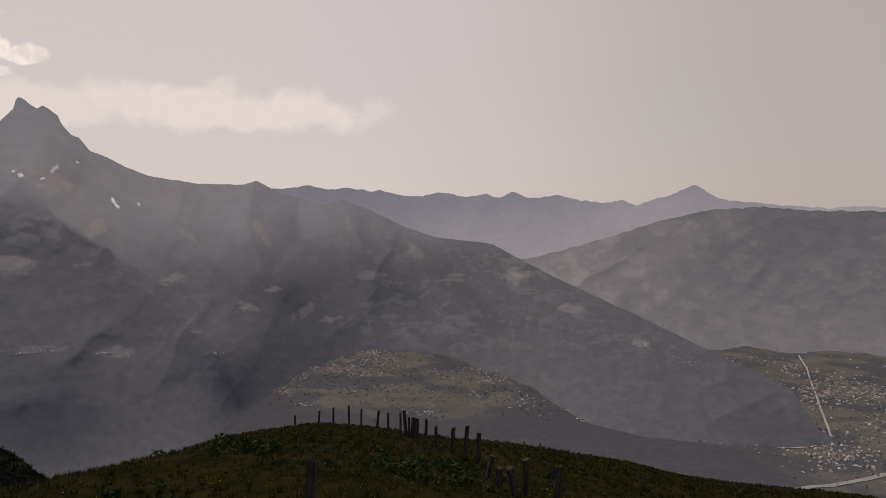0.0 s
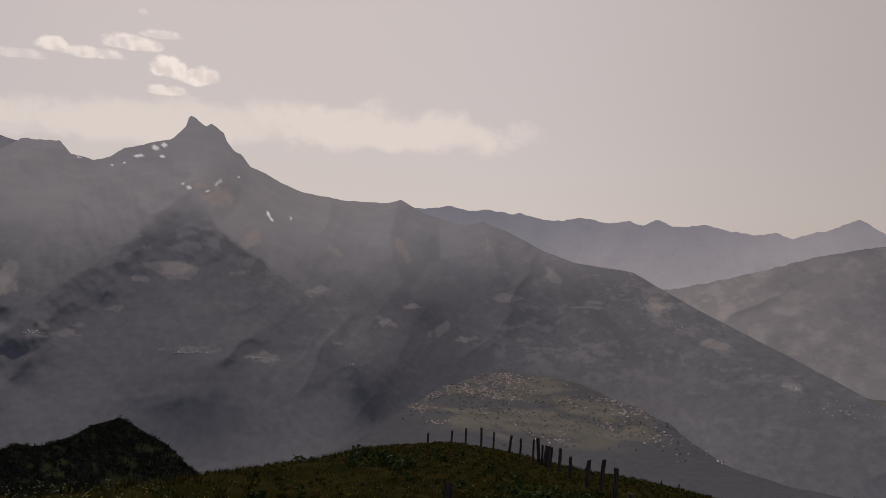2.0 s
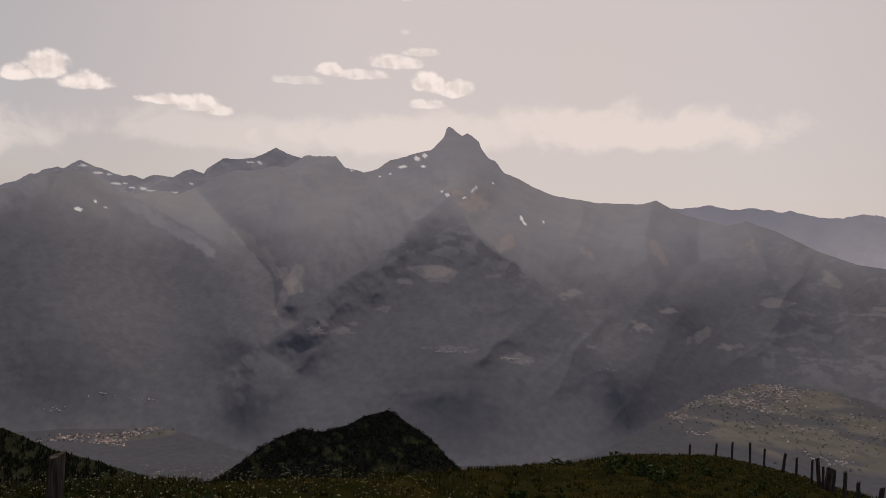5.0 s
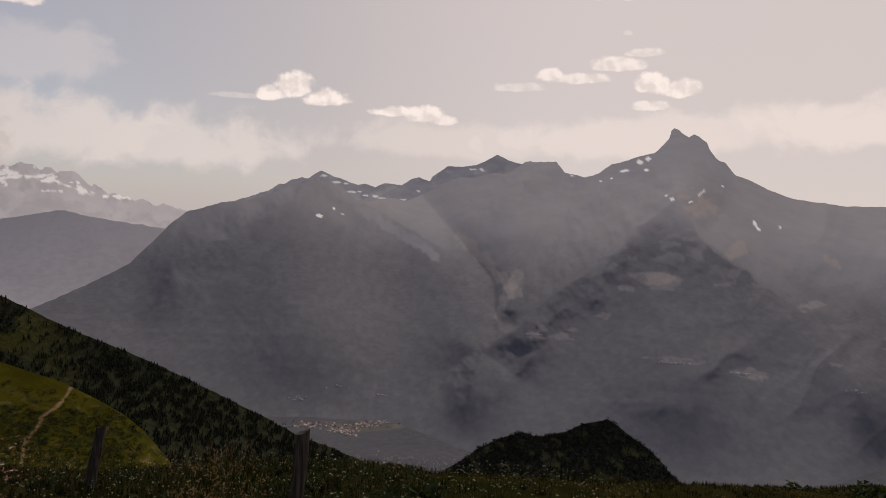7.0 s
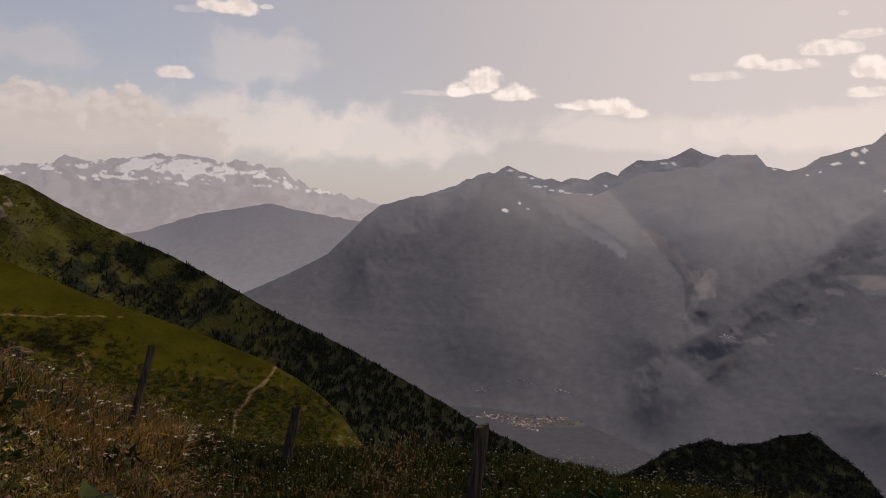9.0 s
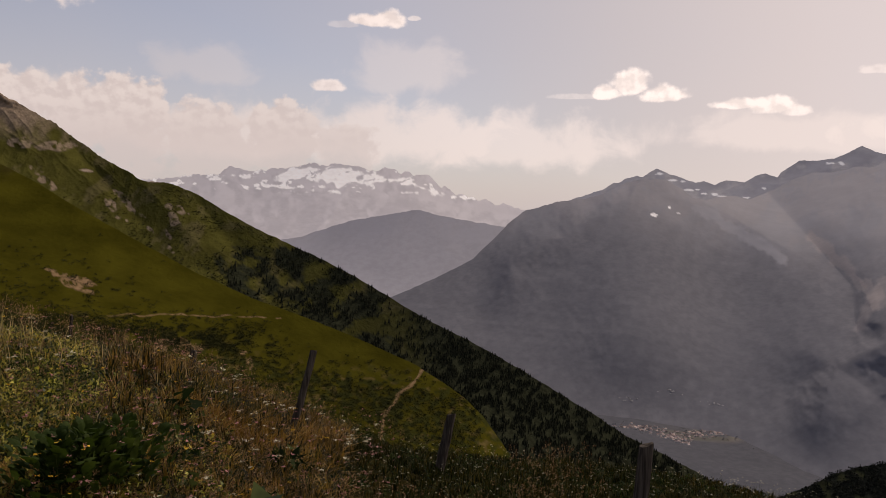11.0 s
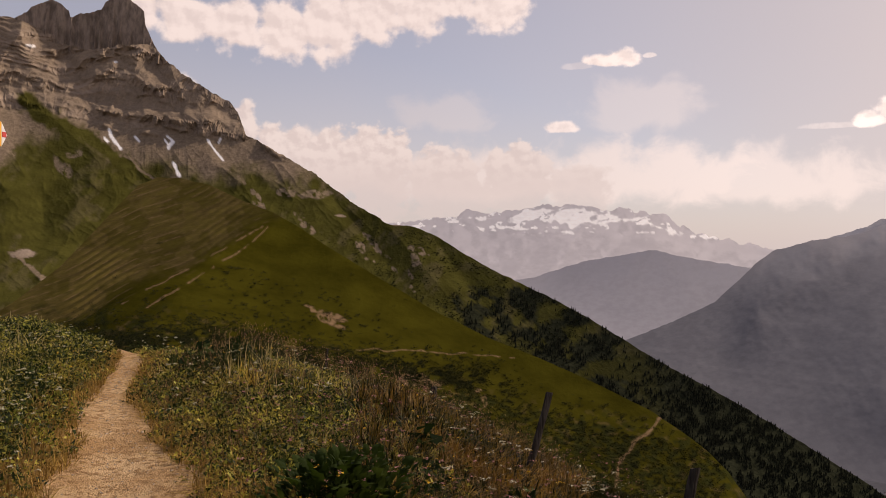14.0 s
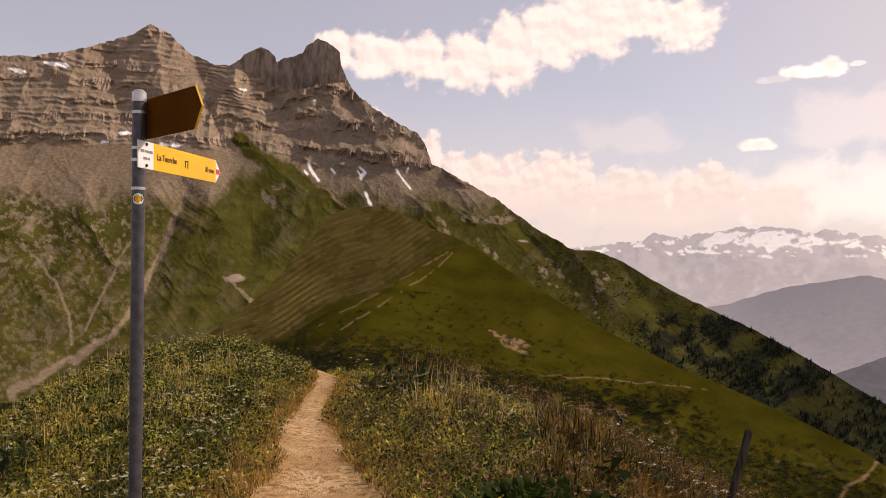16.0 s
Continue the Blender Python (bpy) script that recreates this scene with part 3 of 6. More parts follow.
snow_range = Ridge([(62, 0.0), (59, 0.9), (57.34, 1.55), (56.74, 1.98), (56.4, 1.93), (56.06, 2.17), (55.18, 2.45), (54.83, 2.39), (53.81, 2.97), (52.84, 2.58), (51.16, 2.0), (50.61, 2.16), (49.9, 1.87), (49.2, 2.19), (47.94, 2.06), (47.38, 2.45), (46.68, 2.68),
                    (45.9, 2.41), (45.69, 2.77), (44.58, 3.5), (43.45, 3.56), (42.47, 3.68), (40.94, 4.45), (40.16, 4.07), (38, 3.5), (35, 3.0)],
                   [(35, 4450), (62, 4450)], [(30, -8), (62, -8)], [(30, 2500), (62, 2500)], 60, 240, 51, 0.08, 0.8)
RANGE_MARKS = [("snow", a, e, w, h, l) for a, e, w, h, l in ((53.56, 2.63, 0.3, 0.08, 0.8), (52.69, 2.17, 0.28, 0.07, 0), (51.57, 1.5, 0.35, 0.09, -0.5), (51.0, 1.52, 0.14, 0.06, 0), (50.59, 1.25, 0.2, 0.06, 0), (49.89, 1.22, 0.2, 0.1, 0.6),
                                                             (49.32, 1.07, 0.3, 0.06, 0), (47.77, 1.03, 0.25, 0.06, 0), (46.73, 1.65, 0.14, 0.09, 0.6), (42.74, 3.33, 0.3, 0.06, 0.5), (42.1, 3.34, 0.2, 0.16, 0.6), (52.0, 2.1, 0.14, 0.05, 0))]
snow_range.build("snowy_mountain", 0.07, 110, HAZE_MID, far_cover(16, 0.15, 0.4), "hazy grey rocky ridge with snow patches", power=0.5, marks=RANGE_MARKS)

SPUR_MARKS = [("meadow", a, e, w, h, 0.2) for a, e, w, h in ((29.5, -4.2, 1.3, 0.4), (24.6, -4.4, 0.9, 0.3), (28.2, -9.8, 1.6, 0.12), (22.9, -10.3, 0.9, 0.25), (33.0, -7.0, 0.6, 0.2), (35.5, -8.2, 0.5, 0.2))]
SPUR_MARKS += [("meadow", 37.6, -8.8, 0.9, 0.25, 0.2), ("meadow", 31.5, -5.0, 0.5, 0.2, 0.4)]
MAIN_MARKS = [("meadow", a, e, w, h, l) for a, e, w, h, l in ((10.1, -8.0, 0.55, 0.8, -0.5), (5.5, -5.4, 1.3, 0.3, 0), (-5.3, -5.4, 0.8, 0.5, 0.8), (2.0, -3.6, 0.4, 0.5, 0.6), (8.0, -8.5, 0.6, 0.3, 0), (-1.0, -5.6, 1.0, 0.25, 0.3), (-9.5, -7.6, 0.9, 0.3, 0.6))]
MAIN_MARKS += [("meadow", a, e, w, h, l) for a, e, w, h, l in ((19.3, -5.6, 0.7, 0.4, -0.5), (24.0, -2.0, 0.8, 0.8, -0.8), (40.0, -4.9, 0.6, 1.2, 0.5), (18.5, -2.4, 0.5, 0.6, 0.8), (7.0, -1.6, 0.35, 0.35, 0.5), (-14.6, -9.9, 0.6, 0.25, 0.3), (14.4, -7.6, 0.5, 0.4, 0.5),
                                                                  (13.2, -2.2, 0.4, 0.8, 0.5), (26.6, 1.6, 0.5, 0.8, 0.6), (12.4, -6.4, 0.5, 0.2, 0))]
MAIN_MARKS += [("snow", a, e, w, h, l) for a, e, w, h, l in ((35.5, 3.04, 0.2, 0.07, 0), (31.84, 3.43, 0.3, 0.1, -0.8), (30.79, 4.05, 0.25, 0.16, 0.3), (30.25, 4.25, 0.16, 0.16, 0), (30.31, 3.44, 0.18, 0.12, 0.4), (33.49, 2.65, 0.12, 0.05, 0), (32.7, 2.87, 0.12, 0.06, 0),
                                                                  (28.87, 1.63, 0.14, 0.06, 0.5), (28.54, 1.46, 0.16, 0.1, 0.6), (27.3, 1.25, 0.16, 0.08, -0.6), (25.18, 2.37, 0.1, 0.08, 0.6), (22.99, -0.13, 0.14, 0.2, 0.4), (22.75, -0.5, 0.12, 0.18, 0.6), (21.39, -0.37, 0.07, 0.12, 0))]
MAIN_MARKS += [("snow", [(26.05, 2.35), (26.4, 2.0), (26.75, 1.68)], 0.04), ("meadow", 26.2, 1.0, 0.9, 0.7, 0.0), ("meadow", 27.9, 1.7, 0.6, 0.28, 0.0), ("meadow", 12.3, -6.46, 0.4, 0.2, 0), ("meadow", 14.1, -7.59, 0.6, 0.25, 0.3), ("meadow", 8.2, -8.75, 0.6, 0.25, 0.3), ("meadow", -5.4, -5.0, 1.0, 0.3, 0.6)]
LEFT_MARKS = [("snow", 53.9, -0.3, 0.22, 0.13, 0.3), ("snow", 52.87, 0.26, 0.08, 0.1, 0), ("snow", 52.21, -0.15, 0.12, 0.04, 0), ("grass", [(51.0, 0.2), (49.4, -0.6), (47.4, -1.7), (45.4, -3.0)], 0.35)]

# the great pointed mountain, its long ridge, the wooded spur below it and the dark mountain beside it, one massif
MASSIF_TOE = [(76, -14.2), (60, -14.8), (52, -14.7), (48, -14.9), (43.5, -16.6), (38, -18.4), (20, -18.4), (15.5, -16.6), (12, -13.6), (9, -11.7), (5, -10.9), (0, -11.2), (-4, -12.2), (-7.5, -13.9), (-9.2, -15.4), (-14, -16.3), (-20.7, -16.8), (-24, -16.0), (-28, -15.2)]
SPUR_LINE = [(28.4, 4.5), (28.07, 1.5), (30.9, -0.6), (34.1, -4.0), (38.65, -7.45), (41.9, -9.96), (42.7, -14.0), (43.2, -22)]
SPUR_EDGE = [(28.07, 1.5), (26.4, -1.35), (22.7, -3.7), (19.9, -5.96), (17.96, -8.2), (16.0, -11.1), (14.4, -15), (13, -22)]
GULLY_LEFT = [(46.2, 1.1), (43.73, -1.7), (41.2, -4.6), (40.7, -7.5), (42.4, -10.0), (46.0, -14.0), (50, -20)]
GULLY_RIGHT = [(24.8, 0.3), (22.2, -2.9), (18.8, -5.5), (16.4, -8.9), (14.2, -11.0)]
RIBS = [(SPUR_LINE, 179, 2.6), (SPUR_EDGE, 162, 2.4), ([(28, -2), (27, -7), (27.5, -14), (27.5, -24)], 137, 7.0), (GULLY_LEFT, -103, 1.6), ([(35.1, 2.2), (36.3, -0.75), (39.1, -4.1)], -70, 1.2), (GULLY_RIGHT, -91, 1.4),
        ([(53.7, 2.9), (56.3, 0.85), (61.3, -2.3), (63.7, -4.2), (66.0, -8.5)], 75, 1.8), ([(53.7, 2.9), (51.8, 1.3), (49.8, 0.2), (44.5, -2.6), (42.45, -4.2)], 120, 1.5), ([(53.7, 1.5), (54.5, -6), (54, -13), (54, -24)], 111, 5.0),
        ([(36.8, 3.8), (39.3, 2.5), (40.85, -0.85), (40.4, -2.9)], 102, 1.4), ([(7.45, 0.0), (6.0, -3.4), (1.0, -8.4)], 102, 1.7), ([(13.7, 1.3), (14.1, -1.8), (12.9, -5.1), (9.3, -8.4)], 94, 1.6), ([(10.6, 0.0), (10.3, -3.0), (7.0, -6.5), (5.0, -9)], -59, 1.3),
        ([(18.5, 1.0), (19.0, -1.5), (17.0, -4.0)], 77, 1.2), ([(0.6, -2.6), (-2, -6), (-6, -10)], 68, 1.8), ([(3.6, -1.6), (1.5, -5.0), (-2.5, -8.5)], -43, 1.3), ([(-6, -4.5), (-9, -8), (-13, -12)], 51, 1.6)]
DARK_CREST = [(76, -8), (72, -6.4), (70, -5.5), (66.8, -3.85), (64.4, -1.32), (63.2, -0.25), (60.7, 0.5), (58.6, 0.85), (57.33, 1.2), (55.99, 1.94), (54.63, 2.25), (53.25, 2.22), (52.27, 1.69), (51.28, 0.98), (50.44, 0.83)]
POINTED_CREST = [(49.6, 0.99), (48.48, 1.09), (47.63, 0.9), (46.23, 1.56), (44.56, 2.44), (43.72, 2.74), (42.31, 2.77), (41.33, 3.14), (40.14, 3.12), (38.9, 3.95), (36.7, 4.0), (36.05, 3.24), (35.36, 3.11), (34.67, 2.91), (33.59, 3.16), (32.8, 3.9), (31.46, 4.21),
         (30.28, 4.55), (29.82, 4.63), (29.38, 5.09), (28.81, 5.66), (28.7, 6.19), (28.49, 6.45), (28.12, 6.19), (27.52, 5.72), (27.18, 5.98), (26.3, 5.38), (26.09, 4.85), (25.5, 4.13), (25.05, 3.95), (24.4, 3.18), (23.47, 2.79), (22.23, 2.17)]
LONG_CREST = [(20.82, 1.6), (17.5, 1.12), (14.4, 1.1), (13.5, 1.4), (11.7, 0.41), (8.7, -0.25), (7.4, 0.06), (5.6, -0.54), (2.7, -1.88), (0.6, -2.56), (-3.6, -3.0), (-6.1, -4.3), (-9, -5.7), (-13, -7.4), (-19, -10.0), (-24.5, -12.2), (-26.3, -14.6), (-27.5, -15.1)]
massif = Ridge(DARK_CREST + POINTED_CREST + LONG_CREST, [(76, 2350), (70, 2450), (64, 2800), (54, 3200), (47, 3600), (40, 3750), (28, 3750), (14, 3600), (5, 3400), (0, 3000), (-8, 2350), (-13, 2050), (-20, 1860), (-28, 1660)], MASSIF_TOE, None, 34, 330, 61,
               [(-28, 0.06), (22, 0.06), (24, 0.14), (34, 0.16), (50, 0.14), (64, 0.12), (72, 0.08)], 0.9, ribs=RIBS)


def spur_side(A, E):
    """1 on the wooded spur, 0 off it, with a soft edge."""
    left = np.interp(E, [-20, -14, -9.96, -7.45, -4.0, -0.6, 1.5], [43.2, 42.7, 41.9, 38.65, 34.1, 30.9, 28.1])
    right = np.interp(E, [-20, -14, -11.1, -8.2, -5.96, -3.7, -1.35, 1.5], [13, 14.6, 16.0, 17.96, 19.9, 22.7, 26.4, 28.07])
    rough = 1.6 * (fbm(A * 0.7, E * 0.7, 5, 222) - 0.5)
    return smoothstep(left - A + rough, -0.4, 0.9) * smoothstep(A - right + rough, -0.25, 0.3) * (1 - smoothstep(E, -2.6, 1.0))


def massif_cover(A, V, E, R):
    spur = spur_side(A, E)
    line = np.interp(A, [-28, 0, 5, 12, 20, 28, 36, 45, 52, 56, 64, 76], [4, -2.6, -3.2, -4.2, -3.8, -2.4, -2.7, -2.8, -1.2, -0.4, -1.2, -3])
    n = fbm(A * 0.55, E * 0.55, 6, 231, 0.6)
    streaks = fbm(A * 1.5 + 0.5 * E, E * 0.5, 5, 232, 0.6)
    forest = smoothstep(line - E + 1.2 * (n - 0.5) + 0.9 * (streaks - 0.5), -3.6, 2.8)
    forest = np.maximum(forest, spur * (1 - 0.5 * smoothstep(fbm(A * 0.8, E * 1.4, 5, 239), 0.54, 0.66)))
    gaps = smoothstep(fbm(A * 0.9, E * 1.9, 5, 233, 0.6), 0.56, 0.66) * smoothstep(fbm(A * 0.22, E * 0.3, 3, 234), 0.42, 0.6)
    east = smoothstep(-A, -16, -4) * smoothstep(E, -12, -9)
    gaps = np.maximum(gaps * (0.35 + 0.65 * east), 0.0) * (1 - 0.5 * spur)
    small = smoothstep(fbm(A * 1.5 + 0.5 * E, E * 3.0, 4, 241, 0.55), 0.615, 0.635) * smoothstep(fbm(A * 0.25, E * 0.4, 3, 242) + 0.10 * east, 0.48, 0.56)
    small = small * np.maximum(east, 0.35 * smoothstep(A, 14, 18) * smoothstep(-A, -31, -27) * smoothstep(E, -11, -8))
    gaps = np.maximum(gaps, 0.75 * small)
    forest = forest * (1 - 0.26 * gaps) * (0.92 + 0.08 * smoothstep(fbm(A * 2.2, E * 2.6, 4, 235), 0.35, 0.6))
    rock = smoothstep(fbm(A * 1.5, E * 1.3, 5, 236, 0.6) + 0.12 * (E - 2), 0.42, 0.66)
    grass = smoothstep(fbm(A * 0.8 + 0.3 * E, E * 0.8, 5, 237, 0.6) - 0.05 * (E + 1), 0.40, 0.62)
    return weights(0.9 * rock * (1 - small), (0.85 + 0.15 * grass) * (1 - 0.6 * rock) * (1 - 0.5 * small), forest)


def massif_zone(A, E):
    """0 the pointed mountain, 1 the dark mountain left of the gully, 2 the wooded spur."""
    gully = np.interp(E, [-20, -14, -10, -7.5, -4.6, -1.7, 1.1, 1.3], [47, 46, 42.4, 40.7, 41.2, 43.73, 46.2, 51])
    left = np.minimum(np.interp(E, [-20, -14, -9.96, -7.45, -4.0, -0.6, 1.5], [43.2, 42.7, 41.9, 38.65, 34.1, 30.9, 28.1]), gully)
    right = np.interp(E, [-20, -14, -11.1, -8.2, -5.96, -3.7, -1.35, 1.5], [13, 14.6, 16.0, 17.96, 19.9, 22.7, 26.4, 28.07])
    return np.where(A > gully, 1, np.where((A < left) & (A > right) & (E < 1.3), 2, 0))


MASSIF_MARKS = MAIN_MARKS + SPUR_MARKS + LEFT_MARKS
MASSIF_MARKS += [("meadow", [(39.2, -4.2), (39.9, -5.6), (40.6, -7.2)], 0.35), ("meadow", [(43.7, -1.5), (41.5, -3.4), (40.6, -4.6)], 0.3), ("meadow", 36.0, -8.7, 0.7, 0.2, 0.3), ("meadow", 37.6, -8.2, 0.5, 0.35, 0.3), ("meadow", [(28.6, -9.9), (27.0, -9.95), (25.9, -9.9)], 0.06),
                 ("meadow", [(24.2, -10.3), (22.2, -10.7)], 0.09), ("meadow", 17.5, -9.3, 0.5, 0.15, 0.2), ("meadow", 28.9, -4.4, 1.2, 0.5, -0.4)]
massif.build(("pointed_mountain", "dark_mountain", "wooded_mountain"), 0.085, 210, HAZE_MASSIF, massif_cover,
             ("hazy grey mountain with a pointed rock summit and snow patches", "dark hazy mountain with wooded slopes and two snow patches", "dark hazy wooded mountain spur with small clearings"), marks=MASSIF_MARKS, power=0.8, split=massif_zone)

# the rocky mountain with its wooded shoulder, close by
ROCK_RIBS = [([(120.5, 16), (119.6, 11.5), (118, 8.6), (117, 6)], 26, 1.3), ([(117.4, 14.2), (116.4, 10.5), (115, 8), (114, 6)], -24, 0.9), ([(109, 13.2), (106.3, 10), (103.4, 8), (102, 6)], 24, 1.2), ([(112.6, 13.4), (111.6, 10.5), (110.4, 8), (110, 6)], -24, 0.8),
             ([(106.6, 11.8), (105, 9.4), (104.4, 7.4), (104, 6)], -18, 0.6), ([(126, 13.2), (124.6, 10), (123.5, 7)], 18, 1.2), ([(123.2, 14), (122.4, 10), (121.6, 7)], -18, 0.8), ([(114.6, 12.6), (113.6, 9.6), (112.8, 7.6)], 16, 0.8),
             ([(118.1, 5.0), (119, 2.6), (120.07, -0.2), (120.75, -2.9), (121.8, -4.4), (125.9, -6.9), (130, -8.5)], -23, 1.1), ([(113.6, 8.5), (111.3, 6.4), (108.9, 4.9), (106, 4.2)], 22, 1.5), ([(116.8, 5.2), (115.4, 2.4), (115.8, -1), (117, -4)], 25, 2.0),
             ([(113.6, 2.4), (113.2, 0.2), (112.9, -1.6)], -14, 0.8), ([(110.5, 3.6), (112, 0.8), (113.5, -2)], 15, 1.3), ([(124.5, 6), (124, 2.5), (123.5, -1.5)], 10, 1.8), ([(127.8, 6), (127, 2), (126, -3)], -8, 1.2), ([(107, 3.6), (109.5, 0.5), (113, -2.5)], -14, 1.0),
             ([(96.5, 4.6), (93, 0.5), (90, -3)], 13, 1.2), ([(94.6, 3.6), (91.2, -0.4), (88, -4)], -12, 0.9), ([(90, 1.0), (86.5, -3), (84, -6)], 11, 1.2), ([(86.5, 0), (83, -4.5), (80.5, -8)], -10, 1.0)]
rock_mountain = Ridge([(150, 11.5), (138, 12.6), (129.5, 13.0), (127.6, 13.2), (124.6, 14.1), (122.1, 15.1), (120.5, 16.15), (119.2, 15.6), (118.1, 14.6), (116.5, 13.9), (115.4, 13.8), (114.2, 13.5),
                       (113, 13.2), (112, 12.6), (110.7, 12.4), (109, 12.9), (107.6, 13.2), (106.6, 13.1), (105.7, 12.1), (104, 10.95), (101.5, 9.7), (101, 9.0), (100.5, 7.5), (98.1, 6.3), (95.6, 4.9), (92.7, 2.8), (90.2, 1.4),
                       (88.2, 1.2), (86.6, 0.45), (82.7, -1.8), (79, -3.5), (75.4, -5.3), (73, -6.7), (70, -8.4), (65.9, -10.3), (61.6, -12.6), (57.4, -14.8), (55.2, -16), (50, -18), (46, -20)],
                      [(150, 1900), (120, 1800), (108, 1700), (98, 1400), (88, 1150), (70, 850), (46, 650)],
                      [(150, -9), (125, -9), (112, -8), (98, -8), (90, -12), (70, -21), (46, -26)],
                      [(150, 800), (120, 700), (100, 600), (88, 520), (70, 430), (46, 400)], 20, 230, 91, [(46, 0.1), (86, 0.12), (98, 0.22), (130, 0.2)], 0.62, 40, ribs=ROCK_RIBS)


def rock_cover(A, V, E, R):
    n = fbm(A * 0.6, E * 0.6, 5, 5)
    fine = fbm(A * 2.2 + E, E * 1.4, 5, 6)
    crag, f, cliff = beds(A, E)
    debris = smoothstep(fbm(A * 3.6, E * 4.2, 4, 46, 0.65), 0.54, 0.60) * smoothstep(A, 117, 123) * (1 - crag)
    outcrop = smoothstep(fbm(A * 1.6, E * 2.6, 5, 15) - 0.04 * np.abs(E), 0.60, 0.66)
    broken = smoothstep(fbm(A * 0.8, E * 1.4, 5, 45), 0.36, 0.56)
    rock = np.maximum(crag * (0.3 + 0.5 * cliff * broken), outcrop * 0.7)
    grass_top = np.interp(A, [80, 88, 95, 100, 104, 108, 112, 114, 116, 119, 122, 127, 150], [3, 2.8, 4.4, 5.0, 4.9, 5.5, 7.6, 6.8, 4.6, 4.4, 4.4, 4.6, 4.0])
    tongue = smoothstep(grass_top - E + 2.0 * (n - 0.5) + 1.6 * (fine - 0.5), -0.9, 1.1)
    streak = smoothstep(fbm(A * 0.9 + 0.5 * E, E * 0.8, 6, 25, 0.6), 0.54, 0.66)
    tongue = tongue * (1 - (0.4 + 0.4 * smoothstep(E, -2, 4)) * debris)
    grass = tongue * (1 - (0.14 + 0.42 * smoothstep(A, 116, 121) * smoothstep(E, -3, 3)) * streak)
    forest = smoothstep(fbm(A * 1.4, E * 1.4, 5, 35) + np.clip((84 - A) * 0.05, -0.5, 0.6) - 0.03 * (E + 6), 0.46, 0.6)
    forest = forest * (1 - smoothstep(A, 86, 92))
    glade = smoothstep(fbm(A * 0.55, E * 0.8, 4, 88), 0.50, 0.60) * smoothstep(A, 68, 76)
    forest = forest * (1 - 0.8 * glade)
    return weights(rock, grass, forest)


ROCK_MARKS = [("grass", [(114.5, 8.9), (113.3, 8.0), (112.3, 7.4), (110.4, 6.5), (108.9, 5.3), (107.0, 4.3)], 0.5), ("bare", 115.8, 8.2, 0.8, 0.6, 0.0), ("bare", 116.2, 5.6, 1.2, 0.9, 0.3), ("bare", 111.6, 5.6, 0.5, 0.35, -1.0), ("bare", 103.2, 6.0, 1.6, 0.7, -0.6), ("bare", 107.8, 6.6, 0.9, 0.4, 0.0),
              ("snow", [(109.5, 7.36), (109.1, 6.7), (108.74, 6.28)], 0.1), ("snow", [(109.75, 6.9), (109.55, 6.7)], 0.07), ("snow", [(107.85, 7.0), (107.6, 6.7)], 0.06), ("snow", [(105.75, 7.09), (105.4, 6.7), (105.7, 6.2)], 0.09), ("snow", [(105.95, 6.85), (105.75, 6.55)], 0.05), ("snow", [(105.3, 5.15), (105.0, 4.55)], 0.11),
              ("snow", [(103.1, 7.0), (102.55, 6.3), (102.02, 5.66)], 0.09), ("snow", [(102.2, 7.15), (102.35, 6.9)], 0.06), ("snow", 126.3, 12.9, 0.75, 0.14, 0.08), ("snow", 128.5, 12.2, 0.55, 0.14, 0.08), ("snow", 122.0, 8.8, 0.4, 0.14, -0.6), ("snow", 123.3, 8.1, 0.2, 0.1, 0),
              ("snow", 119.48, 8.2, 0.3, 0.12, 0), ("snow", 118.73, 8.22, 0.3, 0.14, 0), ("snow", 114.3, 12.28, 0.3, 0.1, 0), ("snow", 109.12, 11.84, 0.12, 0.09, 0)]
ROCK_MARKS += [("bare", a, e, w, h, l) for a, e, w, h, l in ((97.5, 3.6, 0.8, 0.4, 0), (112.2, 4.6, 0.5, 0.8, 0.5))]
ROCK_MARKS += [("bare", 88.2, -1.2, 0.5, 0.55, 0.3), ("bare", 88.45, -2.5, 0.2, 0.5, 0.4), ("bare", 96.3, 1.3, 0.2, 0.4, 0.2), ("rock", 93.7, 1.9, 0.4, 0.12, 0), ("bare", 95.7, 3.4, 1.2, 0.35, -0.4), ("rock", 89.6, 1.3, 0.5, 0.1, 0), ("rock", 114.6, -1.0, 0.9, 0.35, 0.2)]
rnd = random.Random(12)
for (a0, e0), (a1, e1), count in (((92.4, 0.0), (90.9, -2.2), 7), ((91.8, 0.5), (88.4, -3.4), 11), ((99.9, 2.8), (98.8, 1.5), 5), ((97.0, 2.2), (95.6, 0.4), 6), ((88.8, -0.4), (87.2, -0.8), 5), ((102.0, 5.4), (99.4, 3.2), 7)):
    for n in range(count):
        f = rnd.random()
        w = rnd.uniform(0.08, 0.26)
        ROCK_MARKS.append(("bare", a0 + (a1 - a0) * f + rnd.uniform(-0.25, 0.25), e0 + (e1 - e0) * f + rnd.uniform(-0.2, 0.2), w, w * rnd.uniform(0.6, 1.8), rnd.uniform(0.2, 0.7)))
